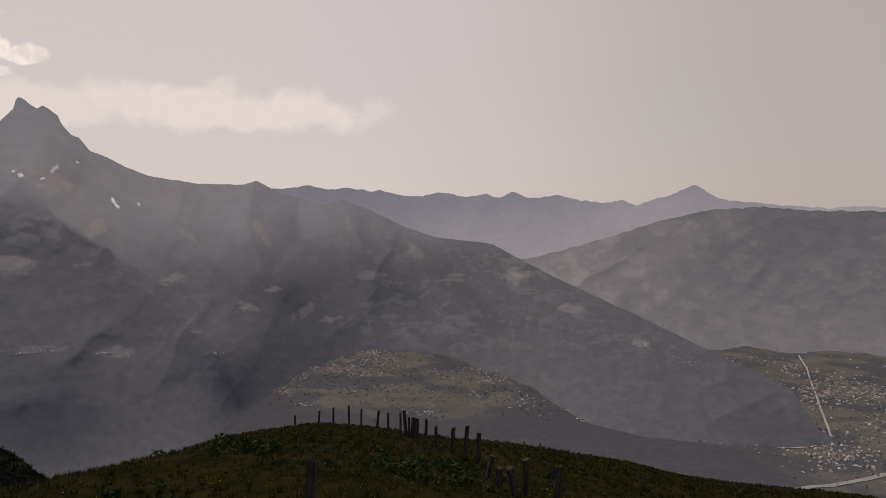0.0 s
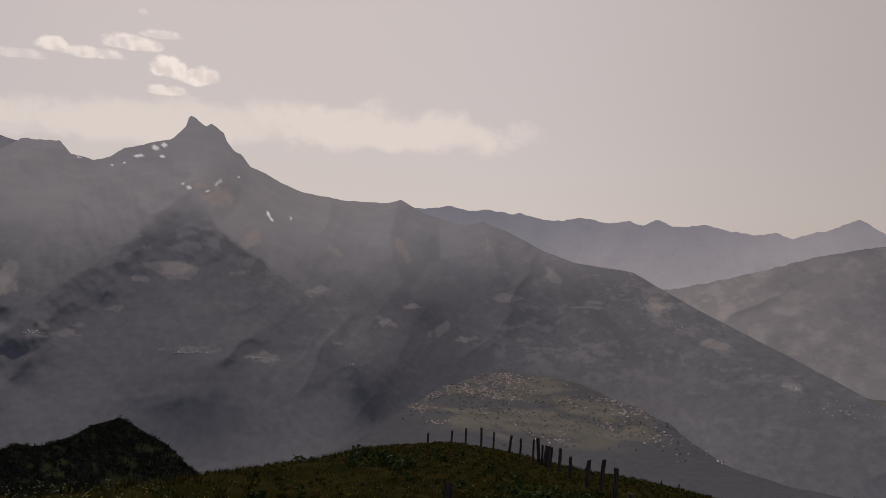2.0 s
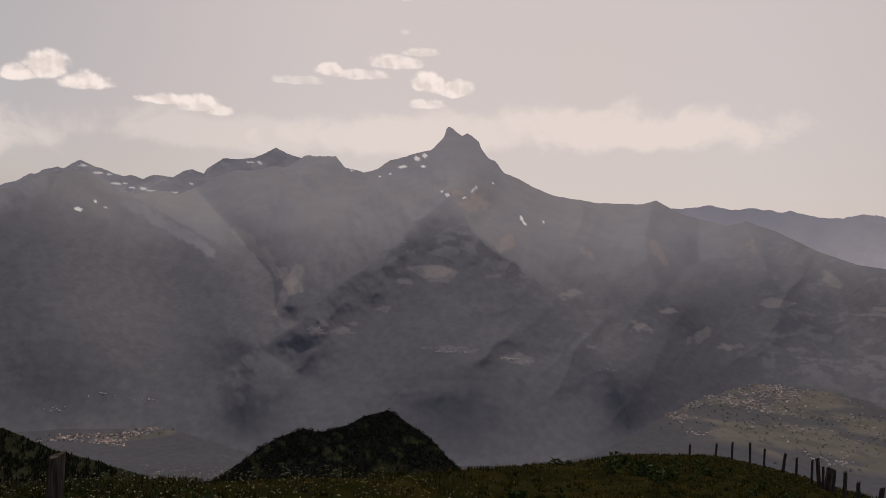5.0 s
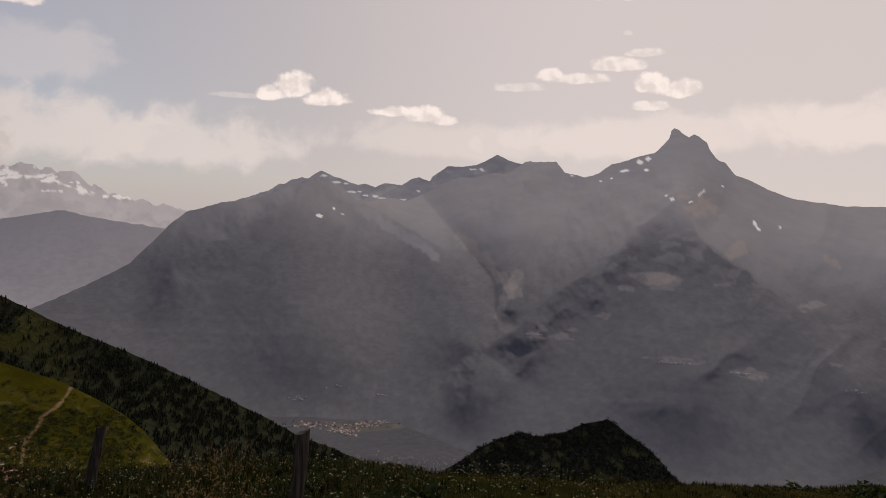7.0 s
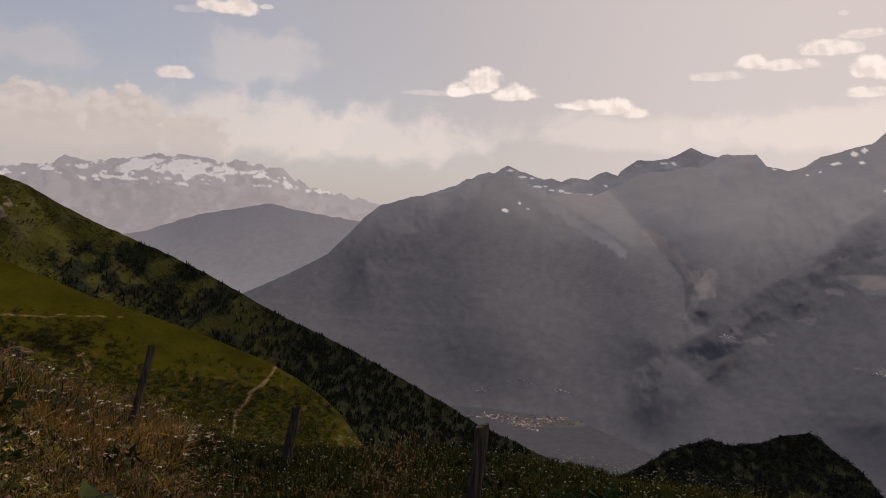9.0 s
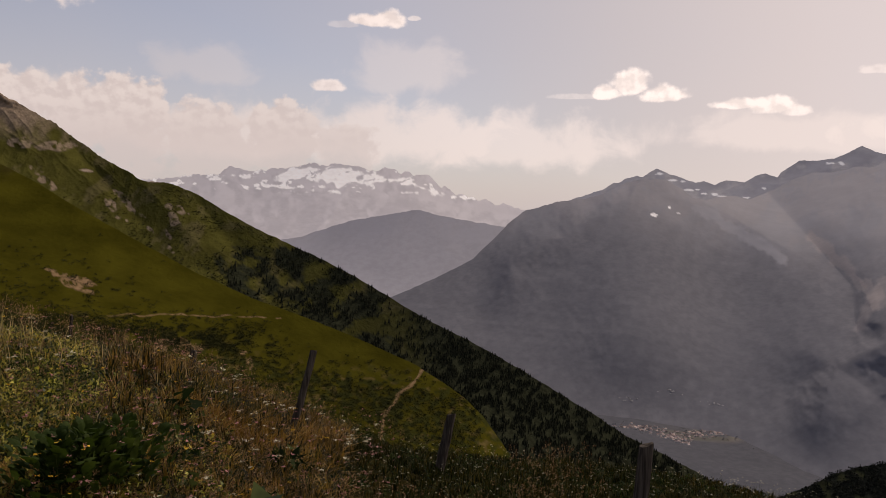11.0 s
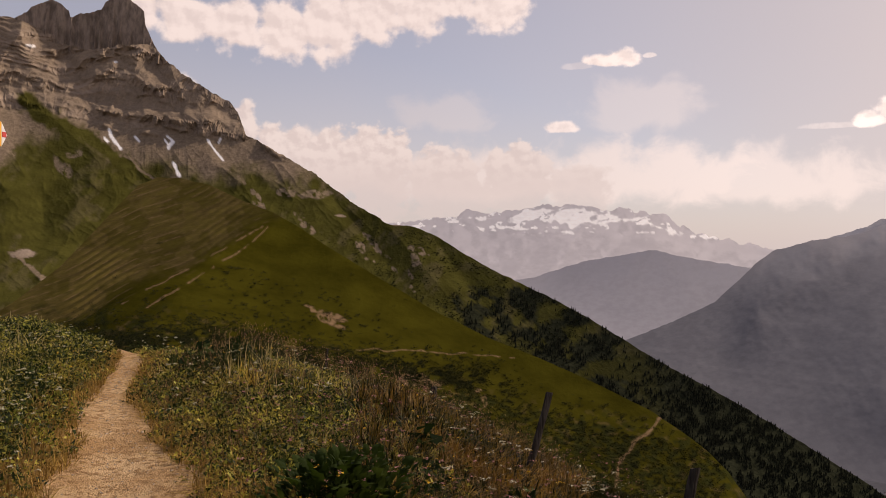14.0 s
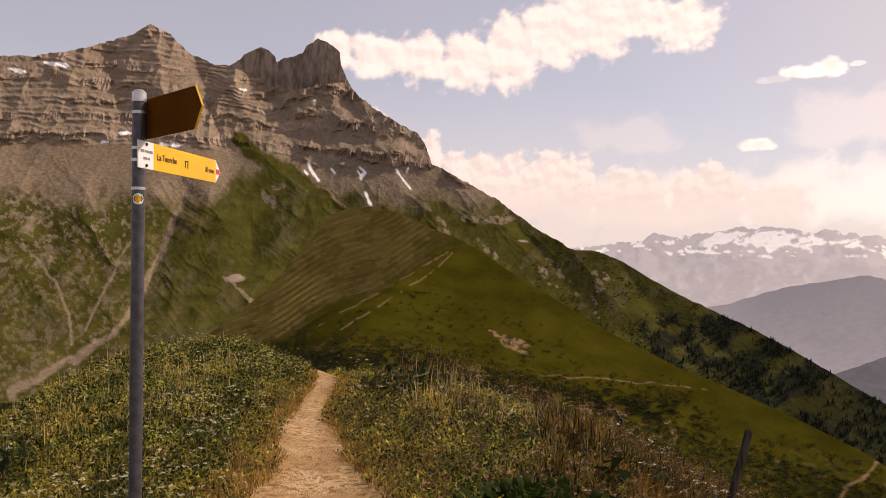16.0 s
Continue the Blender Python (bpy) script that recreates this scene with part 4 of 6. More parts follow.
ROCK_MARKS += [("bare", [(117.8, 6.4), (117.94, 5.64), (118.14, 4.2), (118.78, 3.0), (119.1, 1.8), (119.6, 0.5), (120.3, -0.8), (121.0, -2.6), (122.2, -4.6), (124.6, -6.3), (128.5, -8.4)], 0.2), ("bare", [(114.9, -1.2), (114.0, -2.0), (113.2, -2.6), (111.6, -3.6)], 0.11),
               ("bare", [(127.5, 0.5), (126.0, -1.2), (125.2, -3.5), (125.0, -5.5)], 0.08), ("bare", [(108.5, 5.6), (106.5, 4.2), (104.5, 3.4), (103.3, 2.6)], 0.07), ("bare", [(121.5, 1.5), (122.5, -0.6), (123.4, -2.5), (124.2, -4.5)], 0.07)]
rock_ob = rock_mountain.build("rocky_mountain", 0.3, 240, ALP, rock_cover, "grey-brown rocky mountain with cliffs, scree, green slopes and a wooded shoulder", fine=(86, 131, 0.065), marks=ROCK_MARKS)

towers = Ridge([(116.4, 12.4), (115.35, 13.42), (115.13, 13.86), (114.44, 14.33), (114.22, 14.66), (113.64, 14.99), (113.06, 15.35), (112.47, 15.11), (111.99, 14.69), (111.91, 14.27), (111.27, 14.71), (110.06, 15.05), (109.78, 15.55), (109.29, 15.83), (108.98, 16.16), (108.36, 15.91), (107.86, 15.64), (107.35, 15.2), (107.27, 14.36), (106.96, 13.77), (106.3, 12.4)],
               [(106, 1705), (117, 1785)], [(106, 11.0), (117, 11.2)], [(106, 1680), (117, 1765)], 26, 16, 95, 0.16, 1.0)
tower_ob = towers.build("rock_tower", 0.05, 70, TOWER_ROCK, lambda A, V, E, R: weights(1 + 0 * A, 0 * A, 0 * A), "dark vertical summit towers")
for key in ("category", "kind"):
    tower_ob.pop(key, None)
tower_ob.parent = rock_ob

# the green ridge that the path climbs
green_ridge = Ridge([(124, -11), (122, -9.0), (117.8, -5.9), (115.1, -4.2), (112.4, -1.9), (110.6, 0.2), (108.85, 2.3), (107.6, 3.7), (106.4, 4.3), (105.0, 4.3), (103.1, 3.95), (100.6, 2.85), (98.3, 1.95), (96.6, 1.0), (94.7, -0.3), (90.6, -2.75), (86.6, -5.05), (82.7, -6.9), (79, -8.25), (74.9, -9.9), (71, -11.6), (68.3, -13.2), (67, -14.1), (65.7, -15.3), (62, -20)],
                    [(124, 275), (98, 272), (94, 245), (88, 230), (75, 200), (62, 170)],
                    [(124, -16), (108, -13), (98, -14), (80, -20), (62, -26)], [(124, 70), (112, 75), (98, 88), (80, 95), (62, 105)], 1.5, 40, 101, 0.05, 0.8, 0.0, 5.5, plane=(-49.0, 0.115, 0.35, 114.7))


def meadow_cover(A, V, E, R):
    n = fbm(A * 0.7, E * 1.1, 5, 55)
    line = np.interp(A, [66, 72, 80, 88, 94, 98, 103, 110], [-13.2, -12.4, -11.6, -9.4, -8.0, -7.0, -5.2, -5.0])
    scrub = smoothstep(line - E + 3.0 * (n - 0.5), -0.3, 0.9) * smoothstep(fbm(A * 2.6, E * 3.4, 5, 65), 0.44, 0.58)
    bare = 0.25 * smoothstep(fbm(A * 1.6, E * 3.0, 5, 75), 0.60, 0.74) * smoothstep(line - E, -1.0, 1.0)
    c = tread_line(A, E)
    step = (c * 2.1 + 0.5 * fbm(A * 0.35, E * 0.35, 4, 103)) % 1.0
    worn = smoothstep(np.abs(step - 0.5), 0.36, 0.46) * smoothstep(A, 97.5, 100.5) * smoothstep(c, -1.0, 0.2) * smoothstep(fbm(A * 0.7 + E, E * 2.6, 5, 104, 0.6), 0.44, 0.62)
    dry = smoothstep(c, -0.5, 1.0) * smoothstep(A, 97, 100) * (0.15 + 0.6 * smoothstep(fbm(A * 0.9, E * 0.9, 4, 105), 0.38, 0.6))
    return weights(dry * (1 - 0.5 * worn), (1 - np.maximum(bare, 0.35 * worn)) * (1 - 0.85 * dry), scrub * 0.7)


RIDGE_MARKS = [("bare", a, e, w, h, l) for a, e, w, h, l in ((94.4, -5.5, 1.0, 0.5, 1.2), (93.5, -6.2, 0.5, 0.2, 1.6), (95.3, -5.0, 0.4, 0.2, 1.4), (95.9, -4.7, 0.3, 0.1, 1.6), (82.9, -11.4, 0.3, 0.6, 0.4), (83.4, -10.7, 0.3, 0.2, 0), (87.6, -10.2, 1.8, 0.6, 0))]
RIDGE_MARKS += [("bare", [(99.5, -7.0), (97.6, -7.5), (93.9, -7.8), (88.6, -7.9), (84.5, -8.1), (80.8, -8.3)], 0.03), ("bare", [(108.6, -4.4), (107.5, -3.8), (105.8, -2.9), (103.5, -1.6), (101.2, -0.2), (99.2, 1.0)], 0.035),
                ("bare", [(107.0, -4.6), (104.6, -3.2), (102.0, -1.5), (100.0, -0.2), (98.6, 1.2)], 0.035), ("bare", [(70.2, -12.0), (71.2, -13.0), (72.2, -13.9), (73.2, -15.4), (73.4, -17)], 0.08)]
green_ridge.build("green_ridge", 0.08, 230, MEADOW, meadow_cover, "steep olive-green meadow ridge with scrub and a footpath", "hillside", marks=RIDGE_MARKS)

# the wooded knoll below
knoll = Ridge([(46, -19.3), (43.07, -17.75), (41.66, -16.75), (40.04, -16.05), (38.63, -15.6), (37.4, -15.85), (35.4, -15.4), (34.23, -14.78), (32.47, -14.33), (31.47, -14.87), (30.47, -15.62), (29.49, -16.1), (28.7, -16.75), (28.11, -17.4), (25, -20)], [(25, 640), (32, 700), (46, 640)],
              [(25, -24), (46, -24)], [(25, 480), (46, 480)], 40, 90, 111, 0.08)
knoll.build("wooded_knoll", 0.15, 40, KNOLL, lambda A, V, E, R: weights(0 * A, 1 + 0 * A, 1 - 0.8 * smoothstep(fbm(A, E * 2, 4, 18), 0.62, 0.7)), "dark wooded knoll below the crest", "hill")


# ---- valley floor, one sheet out to the mountains ----
def floor_height(x, y):
    return FLOOR + 26 * (fbm(x / 280, y / 280, 4, 4) - 0.45)


def build_floor():
    az = np.concatenate([np.arange(-40, 62, 0.25), np.arange(62, 321, 2.0)])
    r = np.concatenate([[1.0, 300, 900], np.arange(1250, 3600, 14.0), [3800, 4200, 4700, 6500]])
    A, R = np.meshgrid(az, r)
    P = polar(A, 0 * A, R)
    P[..., 2] = floor_height(P[..., 0], P[..., 1])
    me = mesh_from("ground", P.reshape(-1, 3), grid_faces(*A.shape))
    x, y = P[..., 0], P[..., 1]
    # fields of many tones, in strips, with copses and hedges between
    plot = hash3(np.floor((x + 0.4 * y) / 70 + 0.6 * fbm(x / 90, y / 90, 2, 82)), np.floor((y - 0.4 * x) / 38 + 0.6 * fbm(x / 90, y / 90, 2, 83)), 0 * x, 84)
    field = 0.15 + 0.85 * plot
    wood = smoothstep(fbm(x / 75, y / 75, 5, 78), 0.50, 0.56)
    el = np.degrees(np.arctan2(FLOOR - EYE, R))
    az_s = ((A + 180) % 360) - 180
    farmed = np.maximum(np.exp(-((az_s - 3) / 9.5) ** 2 - ((el + 13.2) / 2.6) ** 2), np.exp(-((az_s + 30) / 13) ** 2 - ((el + 12.5) / 5.5) ** 2))
    farmed = np.maximum(farmed, np.exp(-((az_s - 50.5) / 3.2) ** 2 - ((el + 15.2) / 0.5) ** 2))
    farmed = smoothstep(farmed + 0.5 * (fbm(x / 120, y / 120, 4, 81) - 0.5), 0.3, 0.55)
    C = weights(0 * x, field * farmed, np.maximum(wood * 0.85, 1 - farmed))
    layer = me.color_attributes.new("cover", "FLOAT_COLOR", "POINT")
    layer.data.foreach_set("color", C.reshape(-1, 4).astype(np.float32).ravel())
    tagged(link_mesh("ground", me, VALLEY), "hazy valley floor with fields, woods and villages", "ground", kind="structure")


build_floor()

# ---- the crest that the camera stands on ----
BRINK = [(-180, 12, -9.0), (-120, 14, -10), (-70, 30, -15), (-32, 44, -18.0), (-20, 42, -18.25), (-10, 38, -17.45), (-4, 36, -16.8), (0, 36, -16.6), (5, 38, -15.75), (9, 38, -15.55), (14, 30, -15.95), (20, 22, -17.0),
         (28, 12, -17.5), (36, 8.5, -17.9), (50, 8.0, -17.95), (62, 8.0, -17.85), (70, 8.0, -17.6), (76, 8.0, -16.4), (81, 8.0, -14.8), (88, 8.2, -11.4), (95, 9.2, -9.2), (100, 10.5, -7.75),
         (106, 13, -7.35), (109, 13.5, -7.0), (112, 16, -5.2), (115, 18, -4.55), (120, 16, -5.4), (125, 12, -7.6), (129, 9.5, -10.2), (140, 8, -13), (180, 12, -9.0)]
brink_d = lerp_table([(a, d) for a, d, e in BRINK])
brink_e = lerp_table([(a, e) for a, d, e in BRINK])
TURF = 0.16  # how far the grass tips stand over the soil


def soil(x, y):
    """Height of the soil of the crest."""
    x, y = np.asarray(x, float), np.asarray(y, float)
    az = np.degrees(np.arctan2(-x, y))
    d = np.hypot(x, y)
    D = sum(brink_d(((az + s + 180) % 360) - 180) for s in (-3, -1.5, 0, 1.5, 3)) / 5
    e = sum(brink_e(((az + s + 180) % 360) - 180) for s in (-1.5, 0, 1.5)) / 3
    zc = D * np.tan(np.radians(e)) - TURF
    slope = (zc + EYE) / D
    u = d / D
    z = slope * d
    over = np.maximum(u - 0.92, 0) * D
    z = z - np.minimum(over ** 2 * 0.04, over * 0.55)
    bumps = 0.16 * (fbm(x / 1.9, y / 1.9, 4, 301) - 0.5) + 0.35 * (fbm(x / 7, y / 7, 3, 302) - 0.5) * np.clip(d / 12, 0, 1)
    return z + bumps * np.clip(d / 3, 0, 1)


def path_side(x, y):
    """Signed distance from the middle of the trodden path, and the path's half width."""
    a = radians(107.9)
    along = -x * math.sin(a) + y * math.cos(a)
    side = x * math.cos(a) + y * math.sin(a)
    side = side + 0.10 * np.sin(along * 0.9) * np.clip(along / 8, 0, 1)
    half = np.interp(along, [-11, -6, -3, 0, 3, 5.4, 7, 9, 13, 16], [0.3, 0.45, 0.7, 0.82, 0.72, 0.44, 0.31, 0.23, 0.18, 0.15])
    half = half * (0.55 + 0.9 * fbm(x * 1.7, y * 1.7, 4, 303))
    return np.where(along > -11, side, 9.0), half


TURF_SOIL, k, bsdf = surface("turf_soil", 0.95)
pos = k.position()
n1, n2, n3 = k.noise(pos, 0.7, 5), k.noise(pos, 6.0, 6), k.noise(pos, 60.0, 4)
base = k.mix(k.smooth(n1, 0.35, 0.65), (0.012, 0.013, 0.004), (0.028, 0.022, 0.007))
base = k.mix(k.smooth(n2, 0.5, 0.7), base, (0.018, 0.021, 0.007))
worn = k.t.nodes.new("ShaderNodeAttribute")
worn.attribute_name = "worn"
base = k.mix(k.smooth(k.math("ADD", worn.outputs["Fac"], k.math("SUBTRACT", n2, 0.5)), 0.35, 0.75), base, (0.34, 0.215, 0.085))
k.link(base, bsdf.inputs["Base Color"])
bump(k, bsdf, k.math("ADD", n2, k.math("MULTIPLY", n3, 0.4)), 0.9, 0.08)

DIRT, k, bsdf = surface("trodden_dirt", 0.95)
pos = k.position()
n1, n2, n3 = k.noise(pos, 1.6, 6, 0.6), k.noise(pos, 14.0, 6, 0.65), k.noise(pos, 90.0, 4)
base = k.mix(k.smooth(n1, 0.35, 0.65), (0.50, 0.305, 0.145), (0.68, 0.47, 0.26))
base = k.mix(k.smooth(n2, 0.48, 0.62), base, (0.34, 0.20, 0.092))
base = k.mix(k.smooth(n3, 0.55, 0.75, 0.0, 0.5), base, (0.60, 0.52, 0.40))
k.link(base, bsdf.inputs["Base Color"])
bump(k, bsdf, k.math("ADD", n2, k.math("MULTIPLY", n3, 0.5)), 1.0, 0.05)


def build_crest():
    az = np.concatenate([np.arange(-180, -40, 3.0), np.arange(-40, 140, 0.5), np.arange(140, 180.1, 3.0)])
    r = np.concatenate([[0.02, 0.6, 1.2, 1.8, 2.4], 3.0 * 1.024 ** np.arange(0, 131)])
    A, R = np.meshgrid(az, r)
    P = polar(A, 0 * A, R)
    P[..., 2] = soil(P[..., 0], P[..., 1])
    last = P[-1:].copy()
    last[..., :2] *= 1.6
    last[..., 2] = FLOOR - 5
    P = np.concatenate([P, last])
    me = mesh_from("hill_crest", P.reshape(-1, 3), grid_faces(*P.shape[:2]))
    side, half = path_side(P[..., 0], P[..., 1])
    worn = np.exp(-np.maximum(np.abs(side) - half, 0) / 0.4)
    layer = me.attributes.new("worn", "FLOAT", "POINT")
    layer.data.foreach_set("value", worn.astype(np.float32).ravel())
    tagged(link_mesh("hill_crest", me, TURF_SOIL), "rounded grassy alpine crest above the valley", "ground", kind="structure")
    # path
    a = radians(107.9)
    t, s = np.meshgrid(np.arange(-10.8, 17.5, 0.07), np.linspace(-1, 1, 17))
    x0, y0 = -t * math.sin(a), t * math.cos(a)
    _, half = path_side(x0, y0)
    wob = -0.10 * np.sin(t * 0.9) * np.clip(t / 8, 0, 1)
    off = s * half * 1.3 + wob
    x, y = x0 + off * math.cos(a), y0 + off * math.sin(a)
    z = soil(x, y) + 0.02 - 0.05 * s ** 4 + 0.02 * (fbm(x * 5, y * 5, 3, 9) - 0.5)
    me = mesh_from("footpath", np.stack([x, y, z], -1).reshape(-1, 3), grid_faces(*x.shape))
    tagged(link_mesh("footpath", me, DIRT), "narrow trodden path of pale dry dirt", "path", kind="structure")


build_crest()

# ---- fence posts ----
WOOD, k, bsdf = surface("weathered_wood", 0.9)
n1, n2 = k.noise(k.position(40, 40, 3), 1.0, 5), k.noise(k.position(), 9.0, 4)
k.link(k.mix(k.smooth(n1, 0.3, 0.7), (0.03, 0.025, 0.021), k.mix(n2, (0.075, 0.062, 0.052), (0.13, 0.11, 0.092))), bsdf.inputs["Base Color"])
bump(k, bsdf, n1, 0.8, 0.01)


def fence_post(az, el, d, radius, lean_side, lean_back, seed):
    """A hewn stake whose top shows at this bearing and height."""
    top = Vector(polar(az, el, d).tolist())
    foot_z = float(soil(top.x, top.y)) - 0.15
    rnd = random.Random(seed)
    a = radians(az)
    right, away = Vector((math.cos(a), math.sin(a), 0)), Vector((-math.sin(a), math.cos(a), 0))
    h = max(top.z - foot_z, 0.5)
    foot = top - right * math.tan(radians(lean_side)) * h - away * math.tan(radians(lean_back)) * h
    foot.z = foot_z
    bm = bmesh.new()
    rings, n = 6, 9
    shape = [radius * rnd.uniform(0.82, 1.12) for _ in range(n)]
    grid = []
    for i in range(rings + 1):
        f = i / rings
        c = foot.lerp(top, f) + right * rnd.uniform(-0.006, 0.006)
        w = 1.06 - 0.12 * f
        row = []
        for j in range(n):
            ang = 2 * math.pi * j / n
            p = c + (right * math.cos(ang) + away * math.sin(ang)) * shape[j] * w * rnd.uniform(0.95, 1.05)
            if i == rings:
                p.z += 0.35 * radius * math.cos(ang + seed) + rnd.uniform(-0.1, 0.1) * radius
            row.append(bm.verts.new(p - foot))
        grid.append(row)
    for i in range(rings):
        for j in range(n):
            bm.faces.new((grid[i][j], grid[i][(j + 1) % n], grid[i + 1][(j + 1) % n], grid[i + 1][j]))
    mid = bm.verts.new(top - foot + Vector((0, 0, 0.1 * radius)))
    for j in range(n):
        bm.faces.new((grid[-1][j], grid[-1][(j + 1) % n], mid))
    ob = part("fence_post", bm, WOOD, None)
    ob.location = foot
    return tagged(ob, "leaning weathered wooden fence post in the grass" if abs(lean_side) > 5 else "grey weathered wooden fence post in the grass", "fence post", "fence posts along the crest")


POSTS = [(54.5, -16.2, 5.5, 0.05, 6), (68.2, -15.0, 7.7, 0.055, 11), (78.2, -10.6, 7.8, 0.033, 14), (86.5, -10.4, 10, 0.045, 4), (94.3, -7.75, 14, 0.03, 2),
         (10.55, -15.4, 38, 0.05, 0), (8.78, -15.14, 38, 0.05, 2), (7.75, -14.93, 37, 0.055, 0), (6.63, -14.83, 36, 0.06, -2), (5.67, -15.09, 36, 0.05, 0), (4.37, -15.22, 34, 0.06, 5),
         (3.65, -15.38, 33, 0.05, 1), (2.72, -15.35, 31, 0.05, 0), (2.43, -15.23, 29, 0.075, -5), (2.05, -15.7, 29, 0.05, -2), (1.67, -15.7, 28.5, 0.09, 4), (1.37, -15.78, 28, 0.06, 2),
         (0.74, -15.82, 27, 0.06, 0), (-0.03, -16.28, 25, 0.06, -2), (-1.39, -16.38, 23, 0.065, 2), (-2.44, -16.24, 21, 0.06, 3), (-3.38, -16.73, 20, 0.07, 0), (-4.46, -18.26, 17, 0.06, 9),
         (-5.15, -19.09, 14, 0.06, 0), (-5.94, -19.06, 13.5, 0.07, -12), (-7.11, -18.43, 14, 0.065, -2), (-9.57, -18.79, 13, 0.07, 0), (8.61, -18.65, 9.5, 0.065, 2)]
for i, (a, e, d, rad, lean) in enumerate(POSTS):
    fence_post(a, e, d, rad, lean, random.uniform(-2, 2), i)

# ---- woods and scrub ----
LEAF_DARK, k, bsdf = surface("spruce_needles", 0.9)
rnd_node = k.t.nodes.new("ShaderNodeNewGeometry")
k.link(k.mix(rnd_node.outputs["Random Per Island"], (0.010, 0.012, 0.009), (0.040, 0.041, 0.025)), bsdf.inputs["Base Color"])
# haze is put into the leaf colour, a pale grey instead of green
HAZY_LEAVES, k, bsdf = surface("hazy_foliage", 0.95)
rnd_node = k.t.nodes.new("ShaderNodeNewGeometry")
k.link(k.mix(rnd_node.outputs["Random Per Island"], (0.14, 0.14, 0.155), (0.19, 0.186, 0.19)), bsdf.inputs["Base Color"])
KNOLL_LEAVES, k, bsdf = surface("knoll_foliage", 0.95)
rnd_node = k.t.nodes.new("ShaderNodeNewGeometry")
k.link(k.mix(rnd_node.outputs["Random Per Island"], (0.014, 0.016, 0.014), (0.042, 0.043, 0.034)), bsdf.inputs["Base Color"])
SCRUB, k, bsdf = surface("scrub_leaves", 0.85)
rnd_node = k.t.nodes.new("ShaderNodeNewGeometry")
k.link(k.mix(rnd_node.outputs["Random Per Island"], (0.013, 0.016, 0.008), (0.05, 0.051, 0.022)), bsdf.inputs["Base Color"])


def conifer_wood(name, P, H, label, seed):
    """Many far conifers, each of ragged stacked skirts of branches."""
    g = np.random.default_rng(seed)
    n, sides, tiers = len(P), 6, 3
    ang = np.linspace(0, 2 * np.pi, sides, endpoint=False)
    verts, faces = [], []
    for t in range(tiers):
        z0, z1 = 0.04 + 0.26 * t, 0.48 + 0.26 * t
        rad = 0.25 * (1 - 0.25 * t)
        a = ang[None] + g.uniform(0, 6.28, (n, 1))
        rr = rad * g.uniform(0.55, 1.2, (n, sides))
        ring = np.stack([rr * np.cos(a), rr * np.sin(a), z0 + g.uniform(-0.06, 0.06, (n, sides))], -1)
        tip = np.zeros((n, 1, 3))
        tip[..., 2] = min(z1, 1.0)
        verts.append(np.concatenate([ring, tip], 1))
    V = np.concatenate(verts, 1) * H[:, None, None] * np.array([1, 1, 1]) + P[:, None, :]
    per = tiers * (sides + 1)
    one = np.array([(t * (sides + 1) + j, t * (sides + 1) + (j + 1) % sides, t * (sides + 1) + sides) for t in range(tiers) for j in range(sides)])
    F = (one[None] + (np.arange(n) * per)[:, None, None]).reshape(-1, 3)
    ob = link_mesh(name, mesh_from(name, V.reshape(-1, 3), F, False), LEAF_DARK)
    return tagged(ob, label, "trees", kind="stuff")


g = np.random.default_rng(5)
A = g.uniform(47, 91, 110000)
V = g.uniform(0.12, 1.0, 110000)
E = rock_mountain.toe_el(A) + (rock_mountain.top(A) - rock_mountain.toe_el(A)) * V
W = rock_cover(A, V, E, None)[..., 2] * smoothstep(fbm(A * 2.4, E * 3.0, 4, 87), 0.38, 0.56)
glade = smoothstep(fbm(A * 0.55, E * 0.8, 4, 88), 0.50, 0.60) * smoothstep(A, 68, 76)
keep = (g.uniform(0, 1, len(A)) < W * (1 - 0.88 * glade) * np.interp(A, [47, 66, 76, 84, 91], [1.0, 0.9, 0.55, 0.26, 0.08])) & (A > 47)
A, E, V = A[keep][:19000], E[keep][:19000], V[keep][:19000]
conifer_wood("conifer_wood", rock_mountain.at(A, E, 1.0) - np.array([0, 0, 0.8]), np.interp(V, [0.1, 0.6, 1.0], [5.6, 5.0, 4.0]) * np.interp(A, [50, 66, 74], [0.65, 0.8, 1.1]) * g.uniform(0.4, 1.35, len(A)), "dark spruce wood on the mountain's shoulder", 51)
def scrub_stuff(name, P, S, leaves, label, seed, material, category="shrubs", flat=0.6, leaf=0.22):
    """Low shrubs of many small leaf clumps."""
    g = np.random.default_rng(seed)
    n = len(P)
    d = g.normal(size=(n, leaves, 3))
    d /= np.linalg.norm(d, axis=-1, keepdims=True)
    d[..., 2] = np.abs(d[..., 2]) * flat * 1.4
    c = d * g.uniform(0.15, 1.0, (n, leaves, 1)) ** 0.7
    u = g.uniform(-1, 1, (n, leaves, 3, 3)) * leaf * 1.7
    V = (c[:, :, None, :] + u) * S[:, None, None, None] + P[:, None, None, :]
    F = np.arange(n * leaves * 3).reshape(-1, 3)
    ob = link_mesh(name, mesh_from(name, V.reshape(-1, 3), F, False), material)
    return tagged(ob, label, category, kind="stuff")


